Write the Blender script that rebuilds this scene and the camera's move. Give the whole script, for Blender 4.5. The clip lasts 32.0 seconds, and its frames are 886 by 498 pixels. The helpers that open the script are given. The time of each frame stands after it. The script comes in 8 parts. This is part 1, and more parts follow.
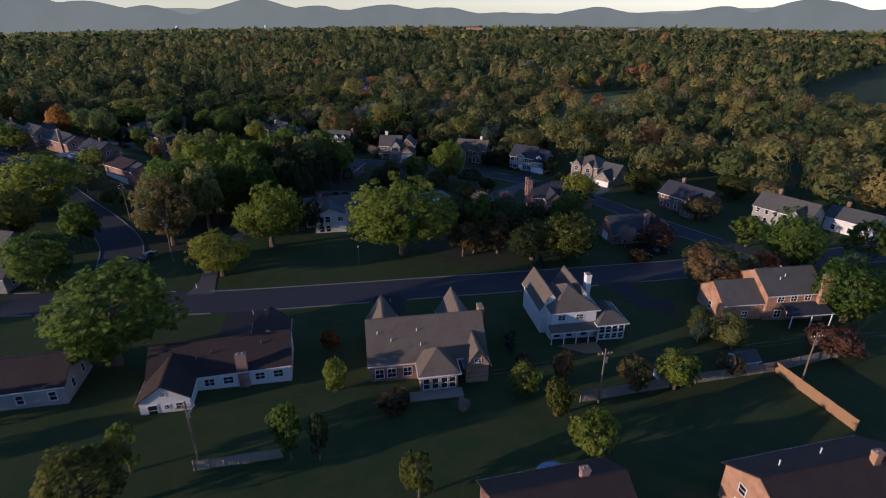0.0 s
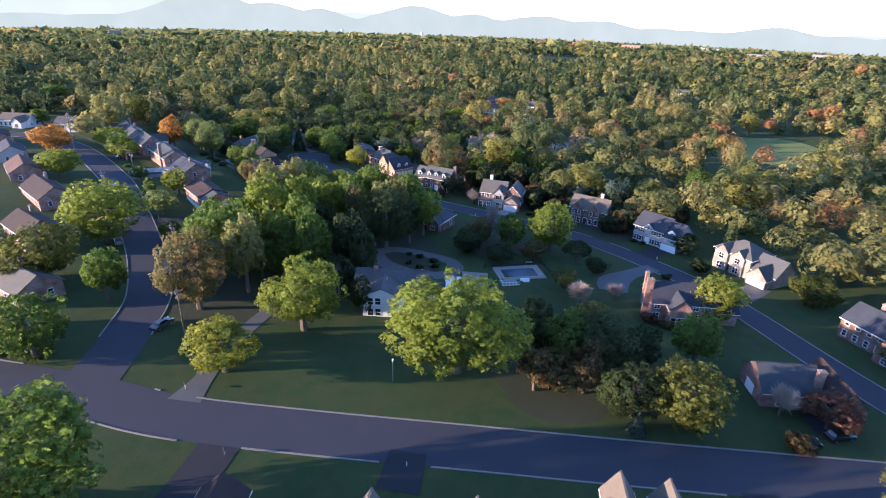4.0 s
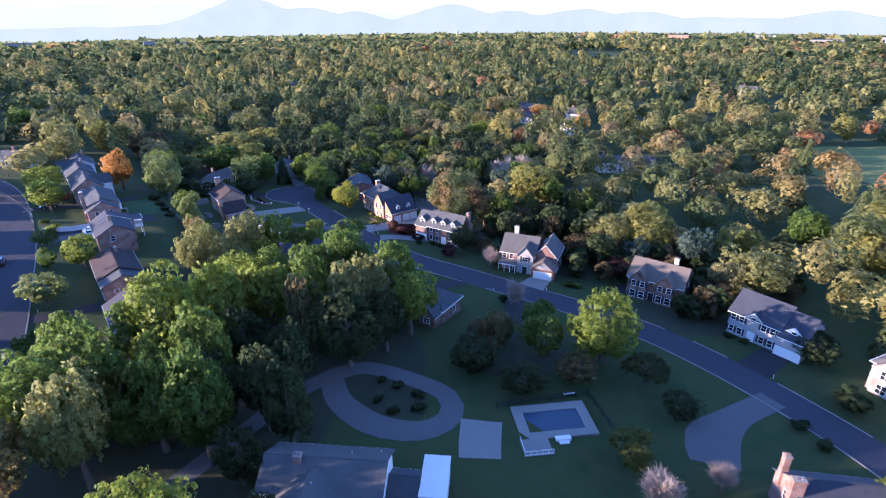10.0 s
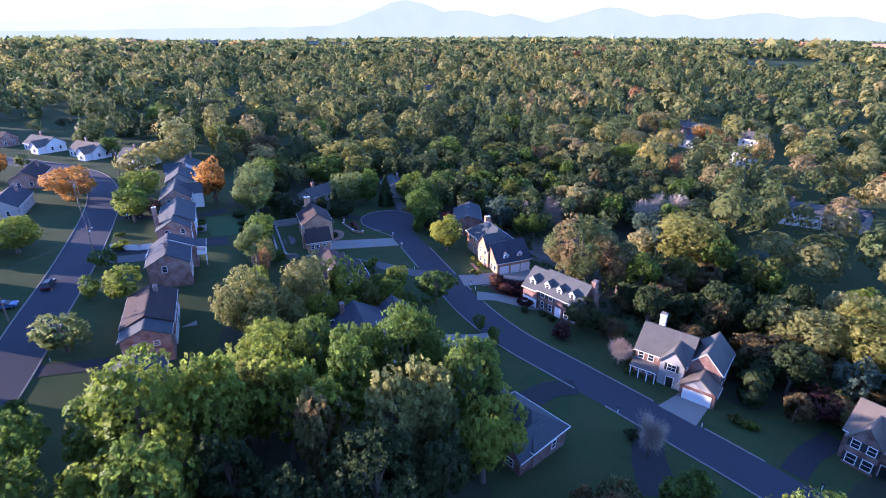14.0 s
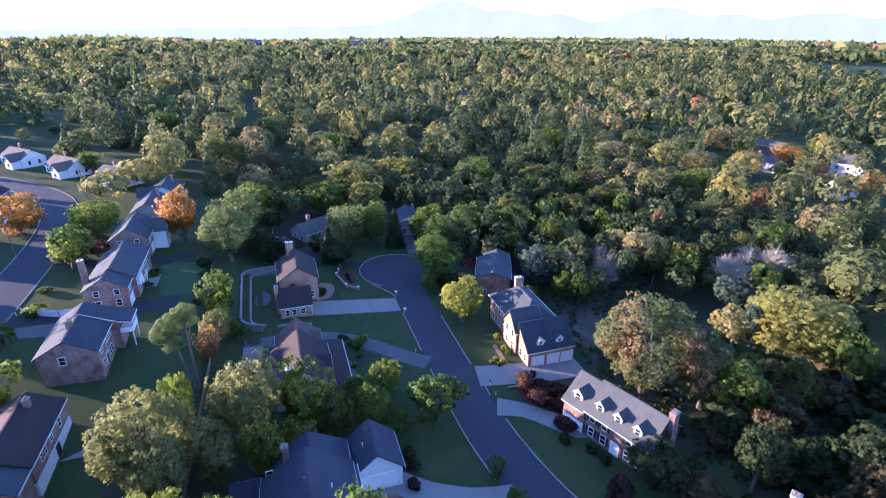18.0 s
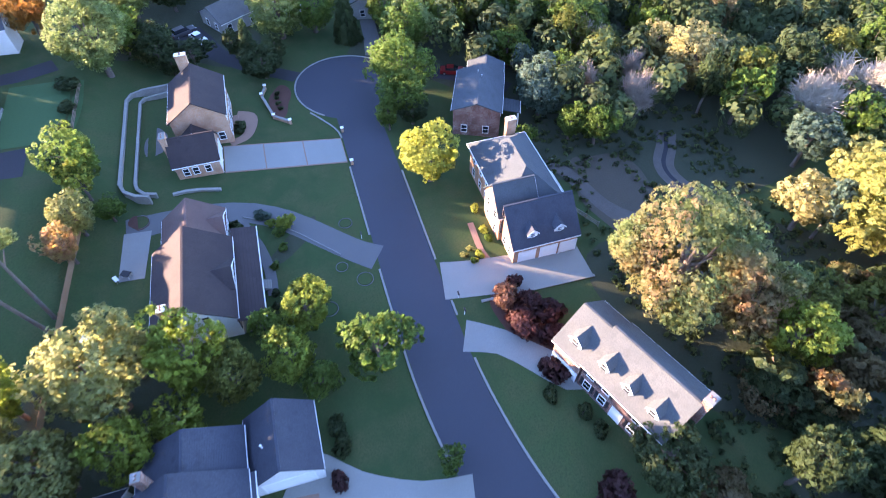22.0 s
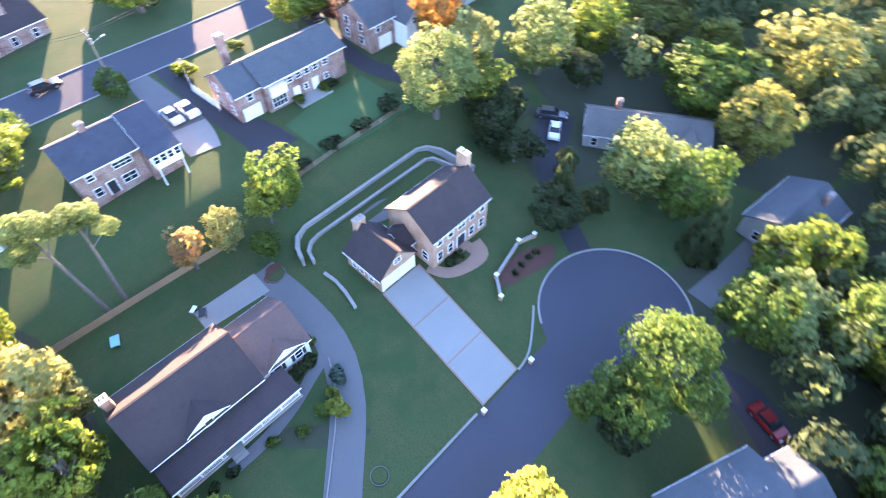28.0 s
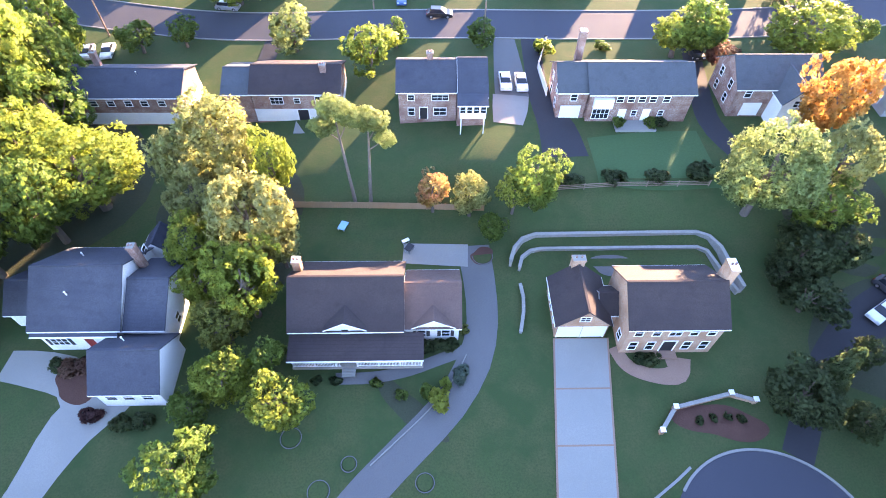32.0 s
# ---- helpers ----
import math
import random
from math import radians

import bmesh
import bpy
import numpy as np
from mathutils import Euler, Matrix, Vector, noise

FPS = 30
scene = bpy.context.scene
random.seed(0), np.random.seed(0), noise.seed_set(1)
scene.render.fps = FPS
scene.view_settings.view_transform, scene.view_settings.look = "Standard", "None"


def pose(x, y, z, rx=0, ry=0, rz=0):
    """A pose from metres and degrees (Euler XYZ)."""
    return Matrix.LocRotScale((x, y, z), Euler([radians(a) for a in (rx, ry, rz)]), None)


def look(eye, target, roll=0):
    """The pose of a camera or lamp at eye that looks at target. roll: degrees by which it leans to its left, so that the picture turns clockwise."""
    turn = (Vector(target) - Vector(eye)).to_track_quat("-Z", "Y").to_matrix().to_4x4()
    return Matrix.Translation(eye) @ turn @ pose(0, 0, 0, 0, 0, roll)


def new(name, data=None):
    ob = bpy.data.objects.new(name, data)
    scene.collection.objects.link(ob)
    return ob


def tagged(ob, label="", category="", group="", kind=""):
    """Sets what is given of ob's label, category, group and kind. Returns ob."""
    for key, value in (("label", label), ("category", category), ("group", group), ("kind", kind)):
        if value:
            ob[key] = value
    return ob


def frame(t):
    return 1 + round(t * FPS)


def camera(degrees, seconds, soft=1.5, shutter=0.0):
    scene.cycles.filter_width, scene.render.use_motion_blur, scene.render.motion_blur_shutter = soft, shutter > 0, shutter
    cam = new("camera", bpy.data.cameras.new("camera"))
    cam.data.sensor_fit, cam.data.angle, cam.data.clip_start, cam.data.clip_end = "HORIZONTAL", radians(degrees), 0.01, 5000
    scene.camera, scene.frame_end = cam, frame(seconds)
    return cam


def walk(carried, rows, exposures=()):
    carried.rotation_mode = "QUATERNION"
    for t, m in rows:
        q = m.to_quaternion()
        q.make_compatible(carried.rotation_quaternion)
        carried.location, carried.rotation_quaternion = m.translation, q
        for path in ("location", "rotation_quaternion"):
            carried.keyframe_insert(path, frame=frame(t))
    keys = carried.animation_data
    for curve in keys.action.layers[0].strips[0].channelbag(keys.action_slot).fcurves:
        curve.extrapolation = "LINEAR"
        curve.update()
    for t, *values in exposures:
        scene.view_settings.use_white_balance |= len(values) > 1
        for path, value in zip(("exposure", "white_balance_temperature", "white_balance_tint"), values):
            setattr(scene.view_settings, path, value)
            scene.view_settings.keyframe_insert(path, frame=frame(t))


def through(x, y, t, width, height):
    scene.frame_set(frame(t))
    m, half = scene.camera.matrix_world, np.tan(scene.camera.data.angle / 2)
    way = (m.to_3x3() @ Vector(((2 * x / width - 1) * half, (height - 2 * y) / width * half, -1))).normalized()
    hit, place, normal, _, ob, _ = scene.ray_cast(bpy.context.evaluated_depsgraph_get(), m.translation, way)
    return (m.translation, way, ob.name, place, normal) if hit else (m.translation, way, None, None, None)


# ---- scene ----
cam = camera(78.8, 32.0, 0.95, 0.5)
METRES, EYE, TILT, LEAN, TURN = 277.0, 48.75, 0.0, 0.0, 33.6
ROWS = [
    (0.0, 0.0, 0.0, 0.0, 0.5, -21.69, -1.26),
    (0.5, 0.0043, 0.0174, 0.0073, 0.35, -21.51, -1.29),
    (1.0, 0.0072, 0.0351, 0.015, 0.49, -21.36, -1.41),
    (1.5, 0.0131, 0.0516, 0.0209, 3.74, -21.3, -1.72),
    (2.0, 0.0164, 0.0686, 0.0232, 4.43, -21.21, -2.07),
    (2.5, 0.0205, 0.0852, 0.0243, 10.81, -21.31, -2.6),
    (3.0, 0.0237, 0.1021, 0.0251, 12.26, -21.3, -3.05),
    (3.5, 0.0252, 0.1189, 0.0258, 12.82, -21.24, -3.4),
    (4.0, 0.0257, 0.1355, 0.0264, 15.66, -21.47, -3.86),
    (4.5, 0.0256, 0.1523, 0.0267, 16.47, -21.72, -4.02),
    (6.5, 0.0182, 0.219, 0.0289, 18.71, -21.95, -3.27),
    (7.0, 0.0161, 0.2365, 0.0292, 18.91, -21.99, -2.99),
    (7.5, 0.0138, 0.254, 0.0297, 19.04, -22.05, -2.64),
    (8.0, 0.0115, 0.2718, 0.03, 19.04, -22.14, -2.41),
    (8.5, 0.009, 0.2895, 0.0305, 18.95, -22.19, -2.23),
    (9.0, 0.0061, 0.3075, 0.031, 18.89, -22.18, -2.11),
    (9.5, 0.0032, 0.3251, 0.0315, 18.78, -22.01, -1.94),
    (10.0, 0.0004, 0.3426, 0.0321, 19.37, -21.84, -1.71),
    (10.5, -0.0029, 0.3598, 0.0326, 22.74, -21.87, -1.73),
    (11.0, -0.007, 0.3768, 0.033, 25.81, -21.9, -1.96),
    (11.5, -0.0106, 0.3941, 0.0333, 28.07, -21.96, -2.08),
    (12.0, -0.0149, 0.4114, 0.0334, 31.94, -22.08, -2.26),
    (12.5, -0.0198, 0.4284, 0.0332, 33.04, -22.1, -2.29),
    (13.0, -0.0255, 0.4452, 0.033, 33.7, -22.09, -2.37),
    (13.5, -0.0318, 0.4617, 0.0329, 34.11, -22.08, -2.42),
    (14.0, -0.0384, 0.4782, 0.0327, 34.42, -22.11, -2.44),
    (14.5, -0.0453, 0.4948, 0.0327, 34.67, -22.12, -2.45),
    (16.5, -0.0772, 0.5579, 0.0336, 38.24, -22.32, -2.6),
    (17.0, -0.0866, 0.5738, 0.0338, 38.49, -22.34, -2.63),
    (17.5, -0.0961, 0.5895, 0.0341, 38.69, -22.31, -2.63),
    (18.0, -0.1058, 0.6053, 0.0339, 38.86, -22.28, -2.6),
    (18.5, -0.1149, 0.6199, 0.033, 38.99, -27.11, -2.57),
    (19.0, -0.1243, 0.6357, 0.0333, 39.08, -31.33, -2.54),
    (19.5, -0.1336, 0.6511, 0.0331, 39.14, -35.61, -2.57),
    (20.0, -0.1427, 0.6671, 0.0338, 39.19, -37.96, -2.57),
    (20.5, -0.1507, 0.6826, 0.0335, 39.25, -38.32, -2.55),
    (21.0, -0.1592, 0.6981, 0.0334, 39.26, -39.8, -2.55),
    (21.5, -0.1663, 0.7134, 0.0329, 39.32, -42.7, -2.49),
    (22.0, -0.1742, 0.7292, 0.0333, 39.3, -49.98, -2.46),
    (22.5, -0.1813, 0.7451, 0.0331, 39.39, -49.99, -2.45),
    (23.0, -0.1882, 0.7608, 0.0327, 41.13, -50.06, -2.5),
    (23.5, -0.1951, 0.7761, 0.0325, 48.28, -50.37, -2.75),
    (24.0, -0.2018, 0.7918, 0.0328, 54.95, -50.74, -2.79),
    (24.5, -0.2094, 0.8064, 0.0331, 59.41, -50.94, -2.82),
    (25.0, -0.2176, 0.8191, 0.0334, 64.26, -51.09, -2.91),
    (25.5, -0.2265, 0.8315, 0.0339, 69.89, -51.43, -2.94),
    (27.5, -0.2664, 0.8678, 0.0345, 87.4, -52.15, -2.79),
    (28.0, -0.2769, 0.8729, 0.0343, 99.6, -52.7, -2.72),
    (28.5, -0.2889, 0.8784, 0.0348, 106.86, -53.19, -2.35),
    (29.0, -0.2999, 0.8816, 0.0347, 107.76, -53.11, -2.24),
    (29.5, -0.3072, 0.8844, 0.0354, 114.6, -53.33, -2.11),
    (30.0, -0.307, 0.8861, 0.0352, 128.25, -53.72, -1.72),
    (30.5, -0.3062, 0.8874, 0.0345, 138.68, -54.0, -1.32),
    (31.0, -0.3051, 0.8884, 0.034, 143.15, -54.05, -1.12),
    (31.5, -0.3044, 0.8893, 0.0338, 144.87, -54.07, -1.05),
    (32.0, -0.3039, 0.8904, 0.0332, 145.37, -54.05, -1.03),
]
EXPOSURES = [(0.0, 0.0, 6500, 30), (1.0, 0.75, 6500, 30), (2.0, 1.4, 6800, 30), (3.0, 1.72, 6600, 29), (4.0, 1.95, 6500, 29), (9.0, 2.12, 6000, 37), (14.0, 2.15, 5750, 40), (18.0, 2.3, 5850, 39), (20.0, 3.08, 7000, 36), (22.0, 3.45, 7200, 33), (24.0, 3.7, 7000, 33), (25.0, 3.8, 6750, 29), (28.0, 4.02, 7750, 31), (32.0, 3.97, 8400, 33)]
# the gardens lie on a hillside that falls to the north: the path is given square to it
FALL = Vector((-0.00605, 0.05325))
HILLSIDE = Matrix.Translation((0, 0, 5)) @ Matrix.Rotation(math.atan(FALL.length), 4, Vector((-FALL.y, FALL.x, 0))) @ Matrix.Translation((0, 0, -5))
walk(cam, [(t, HILLSIDE @ pose(0, 0, EYE, TILT, LEAN, TURN) @ pose(METRES * x, METRES * y, METRES * z, 90 + pitch, roll, yaw)) for t, x, y, z, yaw, pitch, roll in ROWS], EXPOSURES)

# ---- world and sun: low late-afternoon sun beyond the west street ----
SUN_EL, SUN_ROT = radians(10.3), radians(210.5)
world = bpy.data.worlds.new("sky")
scene.world = world
world.use_nodes = True
wn = world.node_tree.nodes
sky = wn.new("ShaderNodeTexSky")
sky.sky_type, sky.sun_disc = "NISHITA", False
sky.sun_elevation, sky.sun_rotation = SUN_EL, SUN_ROT
sky.air_density, sky.dust_density, sky.ozone_density = 0.75, 0.0, 3.5
wn["Background"].inputs["Strength"].default_value = 0.175
world.node_tree.links.new(sky.outputs["Color"], wn["Background"].inputs["Color"])
sun = new("sun", bpy.data.lights.new("sun", "SUN"))
sun.data.energy, sun.data.angle, sun.data.color = 3.9, radians(0.6), (1.0, 0.84, 0.62)
sun_way = Vector((math.sin(SUN_ROT) * math.cos(SUN_EL), math.cos(SUN_ROT) * math.cos(SUN_EL), math.sin(SUN_EL)))
sun.matrix_world = look(sun_way * 300, (0, 0, 0))


# ---- the lie of the land ----
def ease(t):
    t = min(1.0, max(0.0, t))
    return t * t * (3 - 2 * t)


def tilt(x, y):
    """The hillside, levelling out in the woods, and the valley beyond them."""
    w = FALL.x * x + FALL.y * y
    w = -4 + math.log1p(math.exp((w + 4) / 1.5)) * 1.5
    w = 14 - math.log1p(math.exp((14 - w) / 1.5)) * 1.5
    return -w - 0.038 * max(0.0, math.hypot(x + 110, y - 110) - 900)


def terrace(x, y):
    return 3.9 * ease((-x - 160) / 60) * ease((115 + 5 * ease((-x - 215) / 4) - y) / (12 + 2 * ease((-x - 215) / 4)))


def land(x, y):
    return tilt(x, y) + terrace(x, y)


# ---- materials ----
def shader(name, rough=0.8, metal=0.0, spec=0.3):
    m = bpy.data.materials.new(name)
    m.use_nodes = True
    b = m.node_tree.nodes["Principled BSDF"]
    b.inputs["Roughness"].default_value = rough
    b.inputs["Metallic"].default_value = metal
    b.inputs["Specular IOR Level"].default_value = spec
    return m, m.node_tree.nodes, m.node_tree.links, b


def mixed(n, l, fac, a, b, kind="MIX"):
    x = n.new("ShaderNodeMix")
    x.data_type, x.blend_type = "RGBA", kind
    for socket, value in ((x.inputs[0], fac), (x.inputs[6], a), (x.inputs[7], b)):
        if isinstance(value, (int, float)):
            socket.default_value = value
        elif isinstance(value, tuple):
            socket.default_value = (*value[:3], 1)
        else:
            l.new(value, socket)
    return x.outputs[2]


def noisy(n, l, scale, detail=4.0, low=0.35, high=0.65, vec=None, rough=0.55):
    t = n.new("ShaderNodeTexNoise")
    t.inputs["Scale"].default_value, t.inputs["Detail"].default_value, t.inputs["Roughness"].default_value = scale, detail, rough
    if vec is None:
        g = n.new("ShaderNodeNewGeometry")
        vec = g.outputs["Position"]
    l.new(vec, t.inputs["Vector"])
    r = n.new("ShaderNodeMapRange")
    r.inputs["From Min"].default_value, r.inputs["From Max"].default_value = low, high
    l.new(t.outputs["Fac"], r.inputs["Value"])
    return r.outputs["Result"]


def bumped(n, l, b, height, strength=0.3, dist=0.05):
    x = n.new("ShaderNodeBump")
    x.inputs["Strength"].default_value, x.inputs["Distance"].default_value = strength, dist
    l.new(height, x.inputs["Height"])
    l.new(x.outputs["Normal"], b.inputs["Normal"])


def surface(name, base, alt, coarse=0.4, fine=6.0, rough=0.85, relief=0.3, alt2=None, spec=0.3):
    """Two-scale mottled surface."""
    m, n, l, b = shader(name, rough, 0.0, spec)
    c = mixed(n, l, noisy(n, l, coarse), base, alt)
    f = noisy(n, l, fine, 6.0, 0.3, 0.7)
    c = mixed(n, l, f, c, alt2 or tuple(v * 0.7 for v in base))
    c = mixed(n, l, 0.55, c, base)
    l.new(c, b.inputs["Base Color"])
    bumped(n, l, b, f, relief)
    return m


def coursed(name, base, alt, pitch, rough=0.85, lines=0.75, spec=0.3, stain=0.3):
    """Shingle courses or lapped boards: level lines by height, mottled."""
    m, n, l, b = shader(name, rough, 0.0, spec)
    g = n.new("ShaderNodeNewGeometry")
    s = n.new("ShaderNodeSeparateXYZ")
    l.new(g.outputs["Position"], s.inputs[0])
    w = n.new("ShaderNodeMath")
    w.operation = "FRACT"
    d = n.new("ShaderNodeMath")
    d.operation, d.inputs[1].default_value = "DIVIDE", pitch
    l.new(s.outputs["Z"], d.inputs[0])
    l.new(d.outputs[0], w.inputs[0])
    c = mixed(n, l, noisy(n, l, 0.35, 5.0), base, alt)
    c = mixed(n, l, noisy(n, l, 7.0, 3.0, 0.35, 0.9), c, tuple(v * 0.72 for v in base))
    k = n.new("ShaderNodeMapRange")
    k.inputs["From Min"].default_value, k.inputs["From Max"].default_value = 0.0, 0.25
    k.inputs["To Min"].default_value, k.inputs["To Max"].default_value = lines, 1.0
    l.new(w.outputs[0], k.inputs["Value"])
    c = mixed(n, l, 1.0, c, k.outputs[0], "MULTIPLY")
    c = mixed(n, l, noisy(n, l, 0.9, 6.0, 0.55, 0.8), c, tuple(v * (1 - stain) for v in base))
    l.new(c, b.inputs["Base Color"])
    bumped(n, l, b, w.outputs[0], 0.4, 0.03)
    return m


def brickwork(name, base, alt, mortar):
    m, n, l, b = shader(name, 0.9)
    tc = n.new("ShaderNodeTexCoord")
    s = n.new("ShaderNodeSeparateXYZ")
    l.new(tc.outputs["Object"], s.inputs[0])
    a = n.new("ShaderNodeMath")
    a.operation = "ADD"
    l.new(s.outputs["X"], a.inputs[0])
    l.new(s.outputs["Y"], a.inputs[1])
    v = n.new("ShaderNodeCombineXYZ")
    l.new(a.outputs[0], v.inputs["X"])
    l.new(s.outputs["Z"], v.inputs["Y"])
    t = n.new("ShaderNodeTexBrick")
    t.inputs["Scale"].default_value = 1.0
    t.inputs["Brick Width"].default_value, t.inputs["Row Height"].default_value = 0.22, 0.075
    t.inputs["Mortar Size"].default_value = 0.01
    t.inputs["Color1"].default_value, t.inputs["Color2"].default_value, t.inputs["Mortar"].default_value = (*base, 1), (*alt, 1), (*mortar, 1)
    l.new(v.outputs[0], t.inputs["Vector"])
    c = mixed(n, l, noisy(n, l, 0.6, 5.0, 0.4, 0.7), t.outputs["Color"], tuple(x * 0.72 for x in base))
    l.new(c, b.inputs["Base Color"])
    bumped(n, l, b, t.outputs["Fac"], -0.4, 0.02)
    return m


def leafy(n, l, closed, scale):
    """Breaks a spray of leaves into single leaves with gaps between them."""
    gap = n.new("ShaderNodeBsdfTransparent")
    out = n.new("ShaderNodeMixShader")
    l.new(noisy(n, l, scale, 2.0, 0.44, 0.47), out.inputs[0])
    l.new(gap.outputs[0], out.inputs[1])
    l.new(closed, out.inputs[2])
    return out.outputs[0]


def foliage(name, base, alt, tips, through=0.6, patch_low=0.4, patch_size=0.45):
    """Leaves: a tone for each tree, patches within the crown, a tone for each leaf."""
    m, n, l, b = shader(name, 0.6, 0.0, 0.25)
    o = n.new("ShaderNodeObjectInfo")
    g = n.new("ShaderNodeNewGeometry")
    c = mixed(n, l, noisy(n, l, patch_size, 3.0, patch_low, patch_low + 0.22), base, alt)
    c = mixed(n, l, o.outputs["Random"], c, mixed(n, l, 0.35, c, tips))
    f = n.new("ShaderNodeMapRange")
    f.inputs["From Min"].default_value, f.inputs["From Max"].default_value = 0.45, 1.0
    f.inputs["To Min"].default_value, f.inputs["To Max"].default_value = 0.0, 0.5
    l.new(g.outputs["Random Per Island"], f.inputs["Value"])
    c = mixed(n, l, f.outputs[0], c, tips)
    l.new(c, b.inputs["Base Color"])
    tr = n.new("ShaderNodeBsdfTranslucent")
    l.new(c, tr.inputs["Color"])
    mx = n.new("ShaderNodeMixShader")
    mx.inputs[0].default_value = through
    l.new(b.outputs[0], mx.inputs[1])
    l.new(tr.outputs[0], mx.inputs[2])
    l.new(leafy(n, l, mx.outputs[0], 4.6) if through > 0 else mx.outputs[0], n["Material Output"].inputs["Surface"])
    return m


LEAF = {
    "green": foliage("leaf_green", (0.085, 0.165, 0.034), (0.120, 0.205, 0.040), (0.207, 0.285, 0.062)),
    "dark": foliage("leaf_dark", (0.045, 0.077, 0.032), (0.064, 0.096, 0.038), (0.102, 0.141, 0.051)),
    "olive": foliage("leaf_olive", (0.107, 0.141, 0.031), (0.154, 0.166, 0.039), (0.226, 0.243, 0.061)),
    "yg": foliage("leaf_yellow_green", (0.163, 0.235, 0.038), (0.214, 0.287, 0.048), (0.307, 0.365, 0.071)),
    "pale": foliage("leaf_pale", (0.161, 0.230, 0.082), (0.219, 0.282, 0.092), (0.346, 0.410, 0.154)),
    "gold": foliage("leaf_gold", (0.215, 0.235, 0.075), (0.275, 0.285, 0.095), (0.400, 0.400, 0.165)),
    "yellow": foliage("leaf_yellow", (0.255, 0.255, 0.060), (0.315, 0.305, 0.075), (0.420, 0.415, 0.150)),
    "lemon": foliage("leaf_lemon", (0.237, 0.275, 0.041), (0.316, 0.350, 0.058), (0.446, 0.475, 0.102)),
    "wheat": foliage("leaf_wheat", (0.315, 0.276, 0.120), (0.383, 0.346, 0.141), (0.518, 0.484, 0.229)),
    "brown": foliage("leaf_brown", (0.141, 0.109, 0.051), (0.192, 0.141, 0.064), (0.256, 0.205, 0.102)),
    "rust": foliage("leaf_rust", (0.115, 0.145, 0.055), (0.330, 0.140, 0.070), (0.300, 0.250, 0.110), 0.6, 0.47, 0.3),
    "orange": foliage("leaf_orange", (0.470, 0.214, 0.056), (0.520, 0.271, 0.072), (0.600, 0.361, 0.112)),
    "coral": foliage("leaf_coral", (0.410, 0.192, 0.102), (0.461, 0.358, 0.102), (0.600, 0.410, 0.192)),
    "red": foliage("leaf_red", (0.333, 0.077, 0.038), (0.384, 0.154, 0.051), (0.538, 0.230, 0.090)),
    "redbrown": foliage("leaf_red_brown", (0.179, 0.077, 0.058), (0.230, 0.115, 0.077), (0.333, 0.192, 0.128)),
    "maroon": foliage("leaf_maroon", (0.070, 0.028, 0.032), (0.102, 0.038, 0.038), (0.166, 0.077, 0.064)),
    "autumn": foliage("leaf_autumn", (0.110, 0.180, 0.062), (0.400, 0.200, 0.115), (0.250, 0.270, 0.110), 0.6, 0.43, 0.12),
    "blue": foliage("leaf_blue_green", (0.070, 0.128, 0.096), (0.102, 0.160, 0.115), (0.166, 0.243, 0.179)),
    "twig": foliage("bare_twig", (0.256, 0.192, 0.154), (0.333, 0.256, 0.205), (0.461, 0.384, 0.320), 0.0),
    "twig_pale": foliage("bare_twig_pale", (0.300, 0.250, 0.190), (0.360, 0.300, 0.230), (0.450, 0.390, 0.310), 0.0),
}
BARK = surface("bark", (0.13, 0.10, 0.08), (0.20, 0.17, 0.14), 1.5, 9.0, 0.95, 0.8)
ASPHALT = surface("asphalt", (0.050, 0.054, 0.066), (0.066, 0.070, 0.082), 0.12, 14.0, 0.9, 0.2)
ASPHALT_DARK = surface("fresh_and_shaded_asphalt", (0.032, 0.032, 0.036), (0.045, 0.045, 0.05), 0.2, 14.0, 0.85, 0.2)
ASPHALT_OLD = surface("worn_asphalt", (0.118, 0.118, 0.116), (0.150, 0.148, 0.142), 0.25, 10.0, 0.92, 0.25)
CONCRETE = surface("concrete", (0.235, 0.232, 0.208), (0.29, 0.284, 0.255), 0.3, 8.0, 0.9, 0.2, (0.20, 0.196, 0.175))
CONCRETE_OLD = surface("stained_concrete", (0.235, 0.23, 0.21), (0.30, 0.295, 0.265), 0.3, 8.0, 0.9, 0.25)
STONE = surface("retaining_block", (0.25, 0.24, 0.215), (0.36, 0.345, 0.31), 1.2, 5.0, 0.9, 0.6)
MULCH = surface("mulch", (0.10, 0.042, 0.03), (0.135, 0.06, 0.042), 0.8, 9.0, 0.95, 0.7)
SOIL = surface("leaf_litter", (0.040, 0.050, 0.027), (0.062, 0.058, 0.036), 0.35, 5.0, 0.95, 0.7)
EARTH = surface("bare_earth", (0.078, 0.058, 0.046), (0.104, 0.080, 0.062), 0.5, 6.0, 0.95, 0.7, (0.06, 0.075, 0.04))
STREAM_STONE = surface("worn_gravel", (0.095, 0.080, 0.068), (0.150, 0.130, 0.112), 0.7, 7.0, 0.95, 0.7, (0.09, 0.085, 0.07))
PAVER = surface("brick_paving", (0.30, 0.17, 0.12), (0.36, 0.22, 0.16), 0.8, 9.0, 0.9, 0.4)
FIELD = surface("meadow", (0.15, 0.19, 0.05), (0.20, 0.22, 0.07), 0.03, 0.8, 0.95, 0.3)
LUSH = surface("lush_grass", (0.036, 0.094, 0.033), (0.046, 0.104, 0.037), 0.15, 4.0, 0.95, 0.3)
ROOF_BROWN = coursed("brown_shingles", (0.043, 0.030, 0.030), (0.056, 0.039, 0.037), 0.07)
